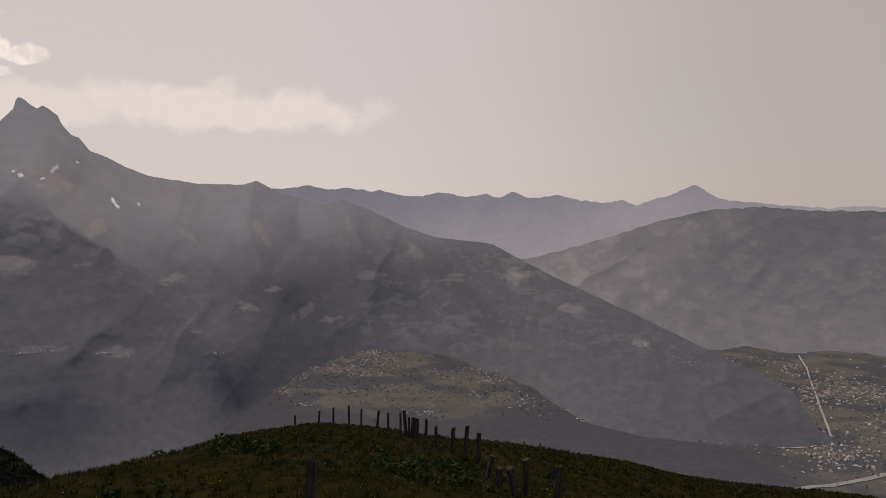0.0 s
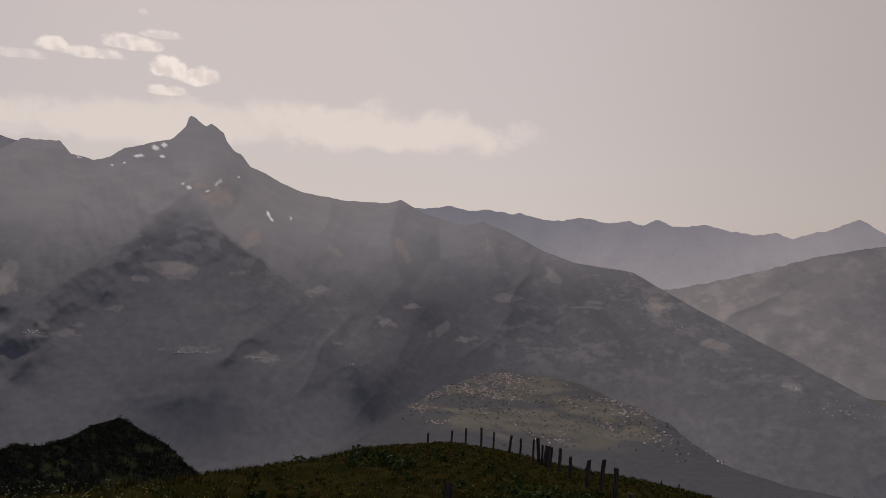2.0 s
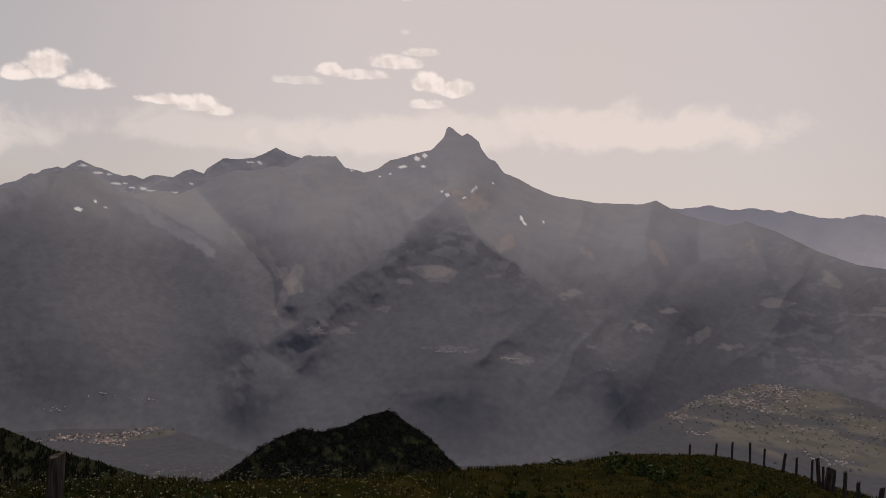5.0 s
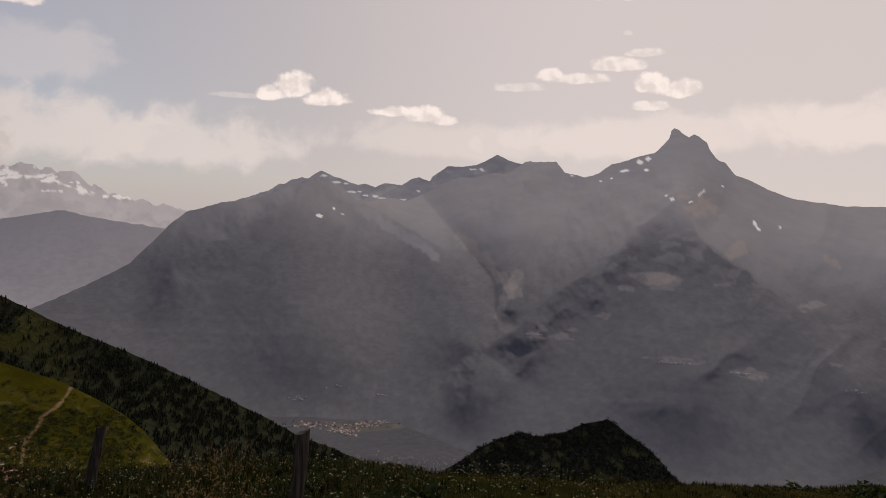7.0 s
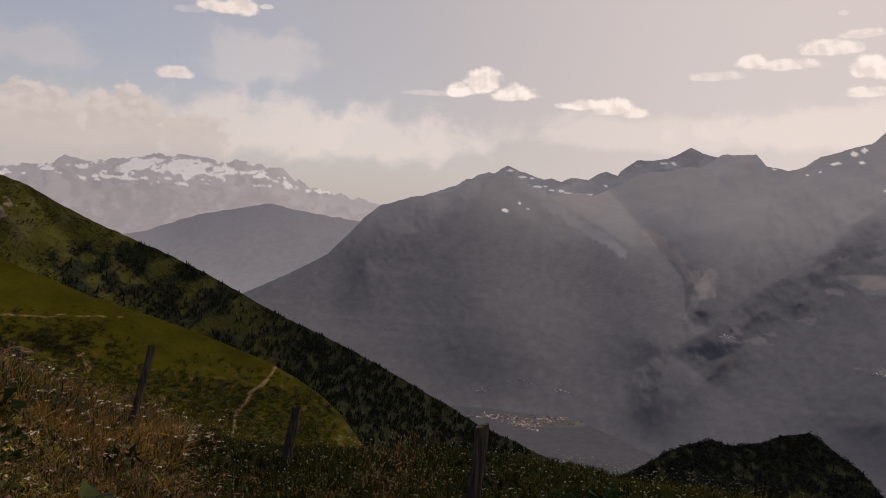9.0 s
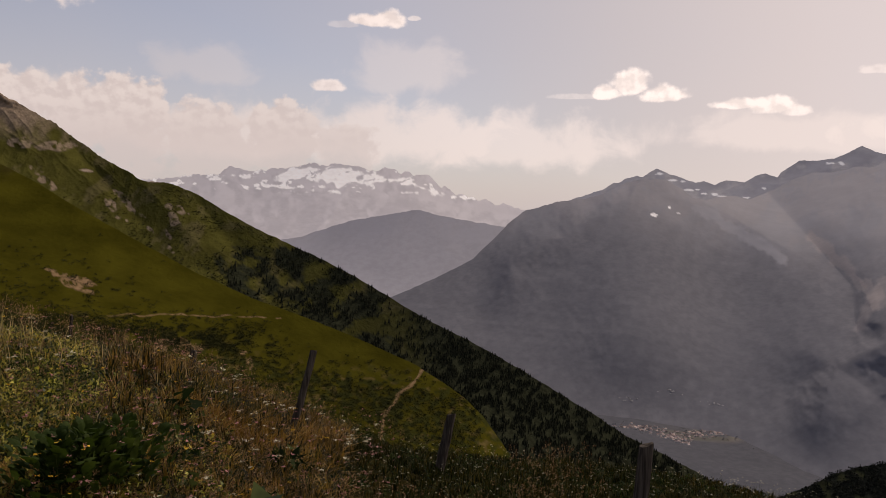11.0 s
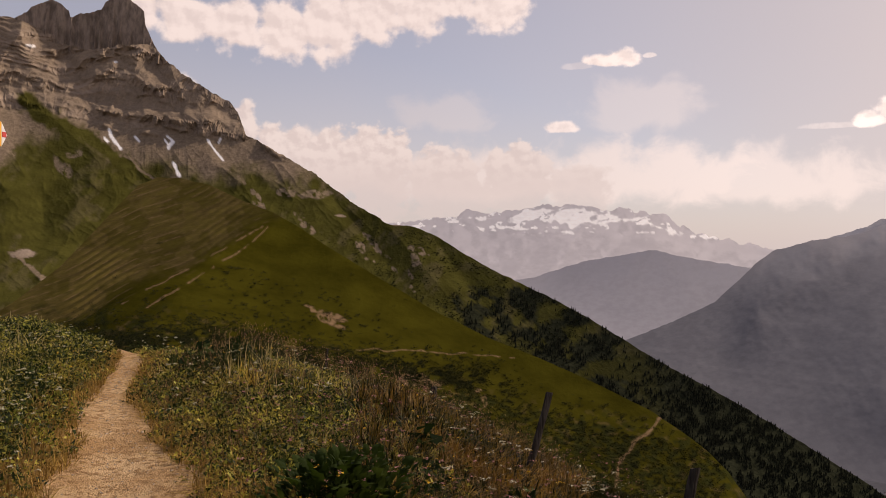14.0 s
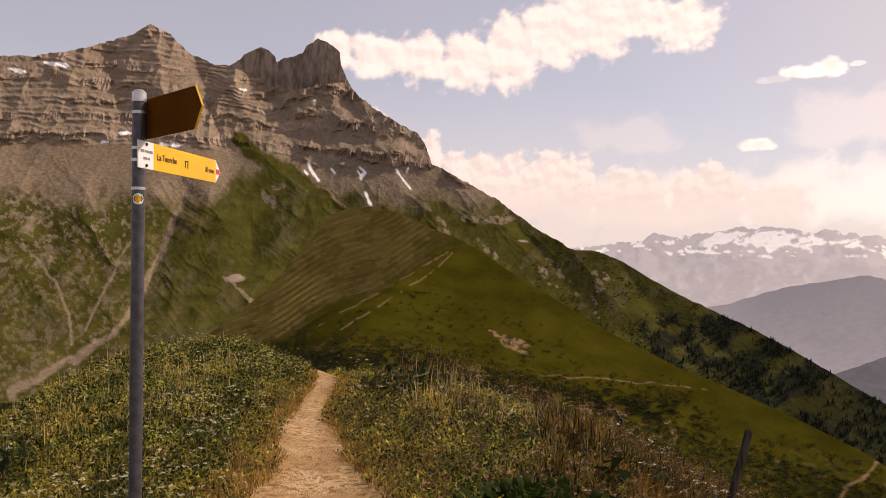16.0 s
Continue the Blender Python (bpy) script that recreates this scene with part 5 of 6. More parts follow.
A = g.uniform(26, 45, 5200)
V = g.uniform(0.3, 1.0, 5200)
E = knoll.toe_el(A) + (knoll.top(A) - knoll.toe_el(A)) * V
tall = (g.uniform(0, 1, len(A)) < np.interp(A, [27, 31, 35, 45], [0.4, 0.12, 0.06, 0.1]))
conifer_wood("conifer_wood", knoll.at(A[tall], E[tall], 0.5) - np.array([0, 0, 1.0]), g.uniform(2.5, 5.0, tall.sum()), "dark spruces among the trees of the knoll", 52)
glade = fbm(A, E * 2, 4, 18) > 0.66
A, E = A[~tall & ~glade], E[~tall & ~glade]
scrub_stuff("broadleaf_wood", knoll.at(A, E, 0.5), g.uniform(1.2, 2.8, len(A)), 22, "dark broadleaf wood covering the knoll", 57, KNOLL_LEAVES, "trees", 0.8)
A = g.uniform(66, 112, 170000)
E = g.uniform(-18, 0, 170000)
V = green_ridge.v(A, E)
W = meadow_cover(A, V, E, None)[..., 2]
speck = fbm(A * 2.2, E * 2.6, 3, 99)
limit = np.interp(A, [66, 80, 88, 91, 95, 98, 102, 104, 112], [-14, -10.5, -7.2, -5.8, -4.0, -3.0, -2.4, -3.6, -5.5])
lone = (speck > 0.60) & (E < limit + 0.6)
roll = g.uniform(0, 1, len(A))
band = np.exp(-((E - np.interp(A, [80, 88, 94, 98, 101], [-10.4, -9.6, -8.9, -8.0, -7.0])) / 1.05) ** 2) * smoothstep(fbm(A * 0.9, E * 1.5, 4, 98), 0.32, 0.45) * smoothstep(A, 79, 84)
keep = (V > 0.02) & (V < 0.985) & ((roll < band * 0.8) | ((E < np.interp(A, [64, 72, 80, 84], [-14.8, -13.4, -11.6, -10.8]) + 1.6 * (speck - 0.5)) & (roll < 0.26)) | (roll < W * 0.10) | (lone & (roll < 0.12)) | ((roll < 0.004) & (E < limit)) | (roll < 0.0005))
A, E = A[keep][:18000], E[keep][:18000]
P = green_ridge.at(A, E, 0.1)
scrub_stuff("scrub", P, g.uniform(0.4, 1.05, len(A)) * np.linalg.norm(P[:, :2], axis=1) / 215, 32, "dark low juniper and alpenrose scrub on the green ridge", 53, SCRUB, "shrubs", 0.55, 0.10)

# bushes on the mountain's shoulder above the wood
A = g.uniform(76, 97, 16000)
E = g.uniform(-9, 4, 16000)
V = rock_mountain.v(A, E)
W = smoothstep(fbm(A * 1.1, E * 1.2, 5, 131), 0.42, 0.56) * np.interp(E + 0.55 * (A - 88), [-8, -2, 2.5, 4.5], [1, 0.9, 0.35, 0.05])
keep = (V > 0.15) & (V < 0.99) & (g.uniform(0, 1, len(A)) < W)
A, E = A[keep][:5200], E[keep][:5200]
P = rock_mountain.at(A, E, 0.3)
scrub_stuff("scrub", P, g.uniform(0.7, 2.4, len(A)) * np.linalg.norm(P[:, :2], axis=1) / 1000, 14, "dark green alder bushes on the mountain's shoulder", 58, SCRUB, "shrubs", 0.6, 0.2)


# ---- villages and roads in the valley ----
def on_floor(az, el):
    r = (EYE - FLOOR - 5) / np.tan(np.radians(-np.asarray(el, float)))
    P = polar(az, el, r)
    P[..., 2] = floor_height(P[..., 0], P[..., 1])
    return P


def houses(name, P, seed, label, size=1.0, roof=None):
    g = np.random.default_rng(seed)
    n = len(P)
    L, B, H = g.uniform(5, 9, n) * size, g.uniform(4, 6, n) * size, g.uniform(2.0, 4.0, n) * size
    rot = g.uniform(0, 3.14, n)
    box = np.array([(-1, -1, 0), (1, -1, 0), (1, 1, 0), (-1, 1, 0), (-1, -1, 1), (1, -1, 1), (1, 1, 1), (-1, 1, 1), (-1.1, 0, 1.6), (1.1, 0, 1.6)], float)
    V = box[None] * np.stack([L / 2, B / 2, H], -1)[:, None]
    c, s = np.cos(rot)[:, None], np.sin(rot)[:, None]
    V = np.stack([V[..., 0] * c - V[..., 1] * s, V[..., 0] * s + V[..., 1] * c, V[..., 2] - 1.5], -1) + P[:, None]
    tri = np.array([(0, 1, 5), (0, 5, 4), (1, 2, 6), (1, 6, 5), (2, 3, 7), (2, 7, 6), (3, 0, 4), (3, 4, 7), (4, 5, 9), (4, 9, 8), (6, 7, 8), (6, 8, 9), (5, 6, 9), (7, 4, 8)])
    F = (tri[None] + (np.arange(n) * 10)[:, None, None]).reshape(-1, 3)
    me = mesh_from(name, V.reshape(-1, 3), F, False)
    me.materials.append(HOUSE_WALL)
    me.materials.append(roof or HOUSE_ROOF)
    me.polygons.foreach_set("material_index", np.tile([0] * 8 + [1] * 4 + [0] * 2, n).astype(np.int32))
    return tagged(new(name, me), label, "village", kind="stuff")


HOUSE_WALL, k, bsdf = surface("house_walls", 0.9)
rnd_node = k.t.nodes.new("ShaderNodeNewGeometry")
k.link(k.mix(rnd_node.outputs["Random Per Island"], (0.5, 0.46, 0.43), (0.88, 0.85, 0.82)), bsdf.inputs["Base Color"])
HOUSE_ROOF, k, bsdf = surface("house_roofs", 0.8)
rnd_node = k.t.nodes.new("ShaderNodeNewGeometry")
k.link(k.mix(rnd_node.outputs["Random Per Island"], (0.16, 0.13, 0.125), (0.60, 0.47, 0.43)), bsdf.inputs["Base Color"])
# near-white roof colour makes up for the shade these houses stand in
CHALET_ROOF = plain("brightened_roofs", (0.8, 0.75, 0.72), 0.8, 0, 0.2, 0.05)


def cluster(a, e, sa, se, n, seed):
    g = np.random.default_rng(seed)
    return np.stack([a + g.normal(0, sa, n), e + g.normal(0, se, n)], -1)


groups = [(6.6, -11.2, 1.4, 0.25, 220), (4.6, -11.5, 1.1, 0.25, 110), (8.0, -12.0, 1.2, 0.3, 130), (6.2, -12.4, 1.0, 0.2, 90), (10.8, -12.7, 0.7, 0.12, 60), (11.6, -13.7, 0.6, 0.15, 60), (9.8, -14.6, 0.5, 0.15, 14), (-3.0, -12.1, 0.9, 0.3, 80), (-4.6, -12.8, 0.8, 0.2, 60),
          (-2.6, -13.7, 0.5, 0.12, 25), (-6.4, -14.2, 0.7, 0.3, 30), (1.7, -15.0, 0.8, 0.25, 30), (4.0, -13.6, 2.5, 0.6, 40), (0.5, -12.6, 1.5, 0.6, 40),
          (-26.0, -12.2, 1.0, 0.5, 220), (-29.0, -11.6, 1.8, 0.6, 340), (-27.5, -15.9, 1.6, 0.6, 200), (-31, -14.5, 1.6, 1.0, 260), (-24.5, -10.9, 0.8, 0.3, 80), (-20.0, -15.9, 2.0, 0.3, 40), (-23.0, -10.6, 1.5, 0.3, 60), (54.0, -15.2, 0.9, 0.12, 80), (52.2, -15.5, 0.6, 0.12, 60), (51.3, -15.8, 0.3, 0.1, 20), (50.4, -15.15, 0.5, 0.09, 50),
          (49.2, -14.9, 0.5, 0.08, 50), (47.8, -14.55, 0.5, 0.1, 60), (45.9, -14.3, 0.2, 0.25, 16), (-10, -14.9, 2.2, 0.3, 40)]
spots = np.concatenate([cluster(*q, i + 600) for i, q in enumerate(groups)])
houses("village_houses", on_floor(spots[:, 0], spots[:, 1]), 61, "far small village houses with pale walls and brown roofs", 0.8)
slope_groups = [(massif, (37.8, -8.55, 0.4, 0.08, 22)), (massif, (28.1, -10.05, 0.6, 0.03, 24)), (massif, (23.9, -10.4, 0.5, 0.05, 18)), (massif, (-5.2, -5.0, 0.5, 0.22, 40)), (massif, (-14.5, -9.9, 0.4, 0.1, 20)),
                (massif, (14.1, -7.6, 0.3, 0.12, 10)), (massif, (-6.8, -6.6, 0.5, 0.1, 14)), (massif, (-17.5, -11.0, 1.2, 0.3, 26)), (massif, (49.7, -13.2, 0.4, 0.06, 10)), (massif, (52.3, -12.7, 0.4, 0.08, 8)), (massif, (55.5, -13.4, 0.5, 0.08, 10)), (massif, (4.9, -5.4, 0.5, 0.06, 8)), (massif, (16.4, -10.8, 0.3, 0.1, 10))]
P = np.concatenate([ridge.at(*cluster(*q, i + 650).T, 2.0) for i, (ridge, q) in enumerate(slope_groups)])
houses("mountain_hamlets", P, 62, "far scattered pale hamlet houses on the mountain slopes", 0.32, CHALET_ROOF)


g = np.random.default_rng(44)
spots = np.concatenate([cluster(4.0, -12.9, 5.5, 1.0, 900, 71), cluster(-30, -13.5, 3.5, 1.8, 500, 72), cluster(-5, -13.6, 2.5, 0.7, 250, 73), cluster(51, -15.2, 2.5, 0.25, 120, 74)])
spots = spots[(fbm(spots[:, 0] * 0.9, spots[:, 1] * 2.0, 4, 75) > 0.44) & (spots[:, 1] < -10.9)]
P = on_floor(spots[:, 0], spots[:, 1])
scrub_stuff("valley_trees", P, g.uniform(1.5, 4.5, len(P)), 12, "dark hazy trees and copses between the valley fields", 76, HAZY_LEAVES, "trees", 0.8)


def ribbon(name, line, width, material, label, category):
    line = np.array(line, float)
    t = np.linspace(0, len(line) - 1, 60)
    az, el = np.interp(t, np.arange(len(line)), line[:, 0]), np.interp(t, np.arange(len(line)), line[:, 1])
    P = on_floor(az, el)
    T = np.gradient(P, axis=0)
    side = np.stack([-T[:, 1], T[:, 0], 0 * T[:, 2]], -1)
    side /= np.linalg.norm(side, axis=1, keepdims=True)
    lo, hi = P - side * width, P + side * width
    for q in (lo, hi):
        q[:, 2] = floor_height(q[:, 0], q[:, 1]) + 0.8
    me = mesh_from(name, np.stack([lo, hi], 0).reshape(-1, 3), grid_faces(2, len(t)))
    tagged(link_mesh(name, me, material), label, category, kind="structure")


ROAD = plain("pale_road", (0.40, 0.37, 0.35), 0.9, 0, 0.1, 0.02)
RIVER = plain("pale_river", (0.27, 0.265, 0.26), 0.35, 0, 0.1, 0.02)
ribbon("road", [(-24.9, -9.9), (-25.4, -10.7), (-26.0, -12.2), (-26.6, -13.6), (-27.1, -15.0)], 2.2, ROAD, "straight pale road through the valley", "road")
ribbon("road", [(-27.1, -15.0), (-25.8, -15.6), (-24.0, -15.9), (-21, -15.8)], 1.6, ROAD, "pale road along the foot of the slope", "road")
ribbon("river", [(-24.5, -18.9), (-26.1, -18.2), (-27.3, -17.9), (-28.6, -17.3), (-30.3, -16.6), (-34, -15.8)], 6, RIVER, "pale glacial river in the valley", "river")

# ---- grass, flowers and weeds of the crest ----
def leafy(name, low, high, dry, patch, dry_share=0.5, through=0.3, gloss=0.08):
    """Leaves and blades: each island its own tone, drier in patches, letting some light through."""
    m = bpy.data.materials.new(name)
    m.use_nodes = True
    k = Nodes(m.node_tree)
    geo = k.t.nodes.new("ShaderNodeNewGeometry")
    rnd = geo.outputs["Random Per Island"]
    pos = k.position()
    field = k.noise(pos, 1.0 / patch, 4.0, 0.6)
    colour = k.mix(k.math("POWER", rnd, 2.8), low, high)
    share = k.smooth(k.math("ADD", field, k.math("MULTIPLY", k.math("SUBTRACT", rnd, 0.5), 0.35)), 0.44, 0.66)
    colour = k.mix(k.math("MULTIPLY", share, dry_share), colour, dry)
    lit_tuft = k.smooth(k.noise(pos, 2.6, 3.0, 0.6), 0.40, 0.58)  # shade between tufts, put into the colour as scattered dark patches
    colour = k.mix(k.math("MULTIPLY", k.math("SUBTRACT", 1.0, lit_tuft), 0.6), colour, low)
    d = k.t.nodes.new("ShaderNodeBsdfPrincipled")
    d.inputs["Roughness"].default_value, d.inputs["Specular IOR Level"].default_value = 0.6 if gloss > 0.1 else 0.75, gloss
    k.link(colour, d.inputs["Base Color"])
    t = k.t.nodes.new("ShaderNodeBsdfTranslucent")
    k.link(colour, t.inputs["Color"])
    mix = k.t.nodes.new("ShaderNodeMixShader")
    mix.inputs[0].default_value = through
    k.link(d.outputs[0], mix.inputs[1])
    k.link(t.outputs[0], mix.inputs[2])
    out = k.t.nodes.new("ShaderNodeOutputMaterial")
    k.link(mix.outputs[0], out.inputs["Surface"])
    return m


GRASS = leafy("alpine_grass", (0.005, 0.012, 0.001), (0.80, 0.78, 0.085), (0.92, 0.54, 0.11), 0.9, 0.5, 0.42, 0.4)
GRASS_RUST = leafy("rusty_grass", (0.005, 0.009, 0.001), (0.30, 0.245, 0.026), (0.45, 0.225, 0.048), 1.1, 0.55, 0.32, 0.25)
# darker copy of the grass: shade of backlit blades is put into the colour
GRASS_BACKLIT = leafy("backlit_grass", (0.009, 0.012, 0.002), (0.085, 0.075, 0.010), (0.11, 0.067, 0.014), 3.5, 0.5, 0.25)
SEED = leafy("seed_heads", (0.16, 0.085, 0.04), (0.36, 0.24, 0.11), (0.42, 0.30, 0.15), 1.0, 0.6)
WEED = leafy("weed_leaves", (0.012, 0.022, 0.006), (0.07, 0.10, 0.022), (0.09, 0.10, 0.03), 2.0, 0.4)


def scatter(g, n, az0, az1, d0, d1, power, clump=0.0, density=None):
    """Spots on the crest, off the path and short of the brink's far side."""
    az = g.uniform(az0, az1, n)
    d = (g.uniform(d0 ** power, d1 ** power, n)) ** (1 / power)
    x, y = -d * np.sin(np.radians(az)), d * np.cos(np.radians(az))
    if clump:
        q = clump
        cx, cy = np.floor(x / q), np.floor(y / q)
        z = np.zeros_like(cx)
        px, py = (cx + hash3(cx, cy, z, 71)) * q, (cy + hash3(cx, cy, z, 72)) * q
        pull = 0.25 + 0.6 * hash3(cx, cy, z, 73)
        x, y = x + (px - x) * pull, y + (py - y) * pull
    side, half = path_side(x, y)
    ok = np.abs(side) > half * g.uniform(0.8, 1.9, n)
    limit = brink_d(((np.degrees(np.arctan2(-x, y)) + 180) % 360) - 180)
    ok &= np.hypot(x, y) < limit * 1.12 + 0.5
    if density is not None:
        ok &= g.uniform(0, 1, n) < density(x, y)
    return x[ok], y[ok]


def blades(name, x, y, h, w, material, seed, label, bent=True, lean=0.45):
    g = np.random.default_rng(seed)
    n = len(x)
    z = soil(x, y) - 0.02
    a = g.uniform(0, 2 * np.pi, n)
    side = np.stack([np.cos(a), np.sin(a), 0 * a], -1) * (w / 2)[:, None]
    b = a + np.pi / 2 + g.uniform(-0.6, 0.6, n)
    tilt = np.abs(g.normal(0, lean, n))
    over = np.stack([np.cos(b) * tilt, np.sin(b) * tilt, 1 / np.sqrt(1 + tilt ** 2)], -1) * h[:, None]
    base = np.stack([x, y, z], -1)
    if bent:
        mid = base + np.stack([over[:, 0] * 0.32, over[:, 1] * 0.32, over[:, 2] * 0.62], -1)
        V = np.stack([base - side, base + side, mid + side * 0.8, mid - side * 0.8, base + over], 1)
        tri = np.array([(0, 1, 2), (0, 2, 3), (3, 2, 4)])
        per = 5
    else:
        V = np.stack([base - side, base + side, base + over], 1)
        tri, per = np.array([(0, 1, 2)]), 3
    F = (tri[None] + (np.arange(n) * per)[:, None, None]).reshape(-1, 3)
    ob = link_mesh(name, mesh_from(name, V.reshape(-1, 3), F, False), material)
    return tagged(ob, label, "grass", kind="stuff")


def sward(x, y):
    """How tall the grass stands: short near the path, tall in tufts."""
    side, half = path_side(x, y)
    near_path = np.clip((np.abs(side) - half) / 1.1, 0, 1)
    return (0.35 + 0.65 * near_path) * (0.45 + 1.1 * fbm(x / 0.8, y / 0.8, 3, 501) * fbm(x / 3.0, y / 3.0, 3, 502) * 2)


g = np.random.default_rng(7)
x, y = scatter(g, 190000, 90, 135, 2.4, 19, 1.1, 0.14)
d = np.hypot(x, y)
blades("grass", x, y, sward(x, y) * np.interp(d, [3, 8, 16], [1.0, 0.75, 0.5]) * g.uniform(0.06, 0.20, len(x)), g.uniform(0.005, 0.012, len(x)) * (0.6 + d / 12), GRASS, 8, "tall mixed green and straw-coloured meadow grass", True, 1.7)
x, y = scatter(g, 66000, 76, 92, 2.4, 10, 1.1, 0.14)
d = np.hypot(x, y)
blades("grass", x, y, sward(x, y) * g.uniform(0.08, 0.26, len(x)), g.uniform(0.006, 0.014, len(x)) * (0.6 + d / 12), GRASS_RUST, 12, "rust-tinged tall meadow grass beside the path", True, 0.9)
x, y = scatter(g, 64000, 46, 78, 2.8, 9.5, 1.25, 0.2)
d = np.hypot(x, y)
blades("grass", x, y, sward(x, y) * g.uniform(0.06, 0.17, len(x)), g.uniform(0.005, 0.011, len(x)) * (0.6 + d / 12), GRASS_BACKLIT, 11, "dark rusty backlit meadow grass along the fence", True, 0.7)
x, y = scatter(g, 205000, -36, 48, 3.5, 46, 1.15, 0.5)
d = np.hypot(x, y)
blades("grass", x, y, sward(x, y) * g.uniform(0.04, 0.14, len(x)), g.uniform(0.008, 0.016, len(x)) * (0.5 + d / 12), GRASS_BACKLIT, 9, "dark backlit olive meadow grass on the crest", False, 0.7)
x, y = scatter(g, 20000, 135, 324, 2.5, 14, 1.3, 0.5)
blades("grass", x, y, sward(x, y) * g.uniform(0.12, 0.36, len(x)), g.uniform(0.02, 0.03, len(x)), GRASS, 10, "meadow grass behind the path", False)
x, y = scatter(g, 26000, -180, 180, 0.5, 4.2, 1.6, 0.14)
blades("grass", x, y, sward(x, y) * g.uniform(0.08, 0.22, len(x)), g.uniform(0.006, 0.012, len(x)), GRASS_RUST, 14, "short meadow grass trodden round the path", False, 0.9)


# dry straw trodden down along both edges of the path
t = g.uniform(1.5, 13.0, 22000)
a = radians(107.9)
_, half = path_side(-t * math.sin(a), t * math.cos(a))
off = (half * 1.02 + np.abs(g.normal(0, 0.30, len(t))) - 0.06) * g.choice([-1, 1], len(t)) - 0.10 * np.sin(t * 0.9) * np.clip(t / 8, 0, 1)
x, y = -t * math.sin(a) + off * math.cos(a), t * math.cos(a) + off * math.sin(a)
STRAW = leafy("dry_straw", (0.22, 0.13, 0.035), (0.80, 0.52, 0.16), (0.56, 0.38, 0.09), 0.8, 0.5, 0.3)
blades("dry_grass", x, y, g.uniform(0.05, 0.15, len(x)), g.uniform(0.004, 0.010, len(x)) * (0.6 + t / 12), STRAW, 13, "dry straw-coloured grass along the path's edges", True, 1.4)
x, y = scatter(g, 15000, 91, 103, 2.2, 5.2, 1.2, 0.25, lambda x, y: smoothstep(fbm(x / 0.9, y / 0.9, 3, 533), 0.34, 0.55))
blades("dry_grass", x, y, g.uniform(0.05, 0.14, len(x)), g.uniform(0.004, 0.009, len(x)), STRAW, 17, "golden dry grass beside the trodden path", True, 1.6)
# thin stems coloured bright as glints, and dark herbs added as shade between
STEM = leafy("pale_stems", (0.40, 0.32, 0.12), (0.85, 0.72, 0.34), (0.80, 0.50, 0.20), 1.2, 0.5, 0.35, 0.4)
x, y = scatter(g, 6500, 86, 134, 2.6, 16, 1.2, 0.2)
d = np.hypot(x, y)
blades("dry_stems", x, y, sward(x, y) * g.uniform(0.14, 0.32, len(x)), g.uniform(0.0025, 0.0045, len(x)) * (0.6 + d / 8), STEM, 15, "thin pale dry stems standing in the meadow grass", True, 1.0)
x, y = scatter(g, 4200, 74, 134, 2.6, 15, 1.2, 0, lambda x, y: smoothstep(fbm(x / 0.7, y / 0.7, 3, 531), 0.46, 0.6))
P = np.stack([x, y, soil(x, y) + 0.03], -1)
scrub_stuff("meadow_herbs", P, g.uniform(0.05, 0.11, len(x)) * (0.8 + np.hypot(x, y) / 20), 22, "dark low herbs standing in for shade between the grass", 40, WEED, "herbs", 0.9, 0.12)
# small-leaved herbs between the blades
HERB = leafy("meadow_herbs", (0.014, 0.028, 0.004), (0.62, 0.66, 0.08), (0.72, 0.48, 0.09), 1.4, 0.4, 0.4, 0.35)
x, y = scatter(g, 19000, 84, 134, 2.6, 16, 1.2)
P = np.stack([x, y, soil(x, y) + 0.02], -1)
scrub_stuff("meadow_herbs", P, g.uniform(0.03, 0.08, len(x)) * (0.8 + np.hypot(x, y) / 20), 20, "small-leaved green herbs in the meadow", 38, HERB, "herbs", 0.9, 0.16)
x, y = scatter(g, 2600, 46, 86, 3.0, 10, 1.2)
P = np.stack([x, y, soil(x, y) + 0.02], -1)
scrub_stuff("meadow_herbs", P, g.uniform(0.03, 0.07, len(x)), 18, "small dark green herbs in the grass", 39, WEED, "herbs", 0.9, 0.16)


def heads(name, x, y, h, size, material, seed, label, petals=6, stem=0.0015, flat=True):
    """Flower heads on thin stems: a little plate or a spike of small leaves."""
    g = np.random.default_rng(seed)
    n = len(x)
    z = soil(x, y)
    top = np.stack([x + g.normal(0, 0.04, n), y + g.normal(0, 0.04, n), z + h], -1)
    base = np.stack([x, y, z], -1)
    s = np.array([stem, 0, 0])
    parts_v, parts_f, off = [np.stack([base - s, base + s, top], 1).reshape(-1, 3)], [np.arange(n * 3).reshape(-1, 3)], n * 3
    if flat:
        c = g.normal(0, 0.55, (n, petals, 3)) * size[:, None, None] * np.array([1, 1, 0.22])
        u = g.normal(0, 0.42, (n, petals, 3, 3)) * size[:, None, None, None] * np.array([1, 1, 0.5])
    else:
        c = np.stack([g.normal(0, 0.12, (n, petals)), g.normal(0, 0.12, (n, petals)), -g.uniform(0, 2.6, (n, petals))], -1) * size[:, None, None]
        u = g.normal(0, 0.32, (n, petals, 3, 3)) * size[:, None, None, None]
    V = top[:, None, None] + c[:, :, None] + u
    parts_v.append(V.reshape(-1, 3))
    parts_f.append(np.arange(n * petals * 3).reshape(-1, 3) + off)
    me = mesh_from(name, np.concatenate(parts_v), np.concatenate(parts_f), False)
    ob = link_mesh(name, me, GRASS_BACKLIT)
    me.materials.append(material)
    me.polygons.foreach_set("material_index", np.concatenate([np.zeros(n), np.ones(n * petals)]).astype(np.int32))
    return tagged(ob, label, "flowers", kind="stuff")


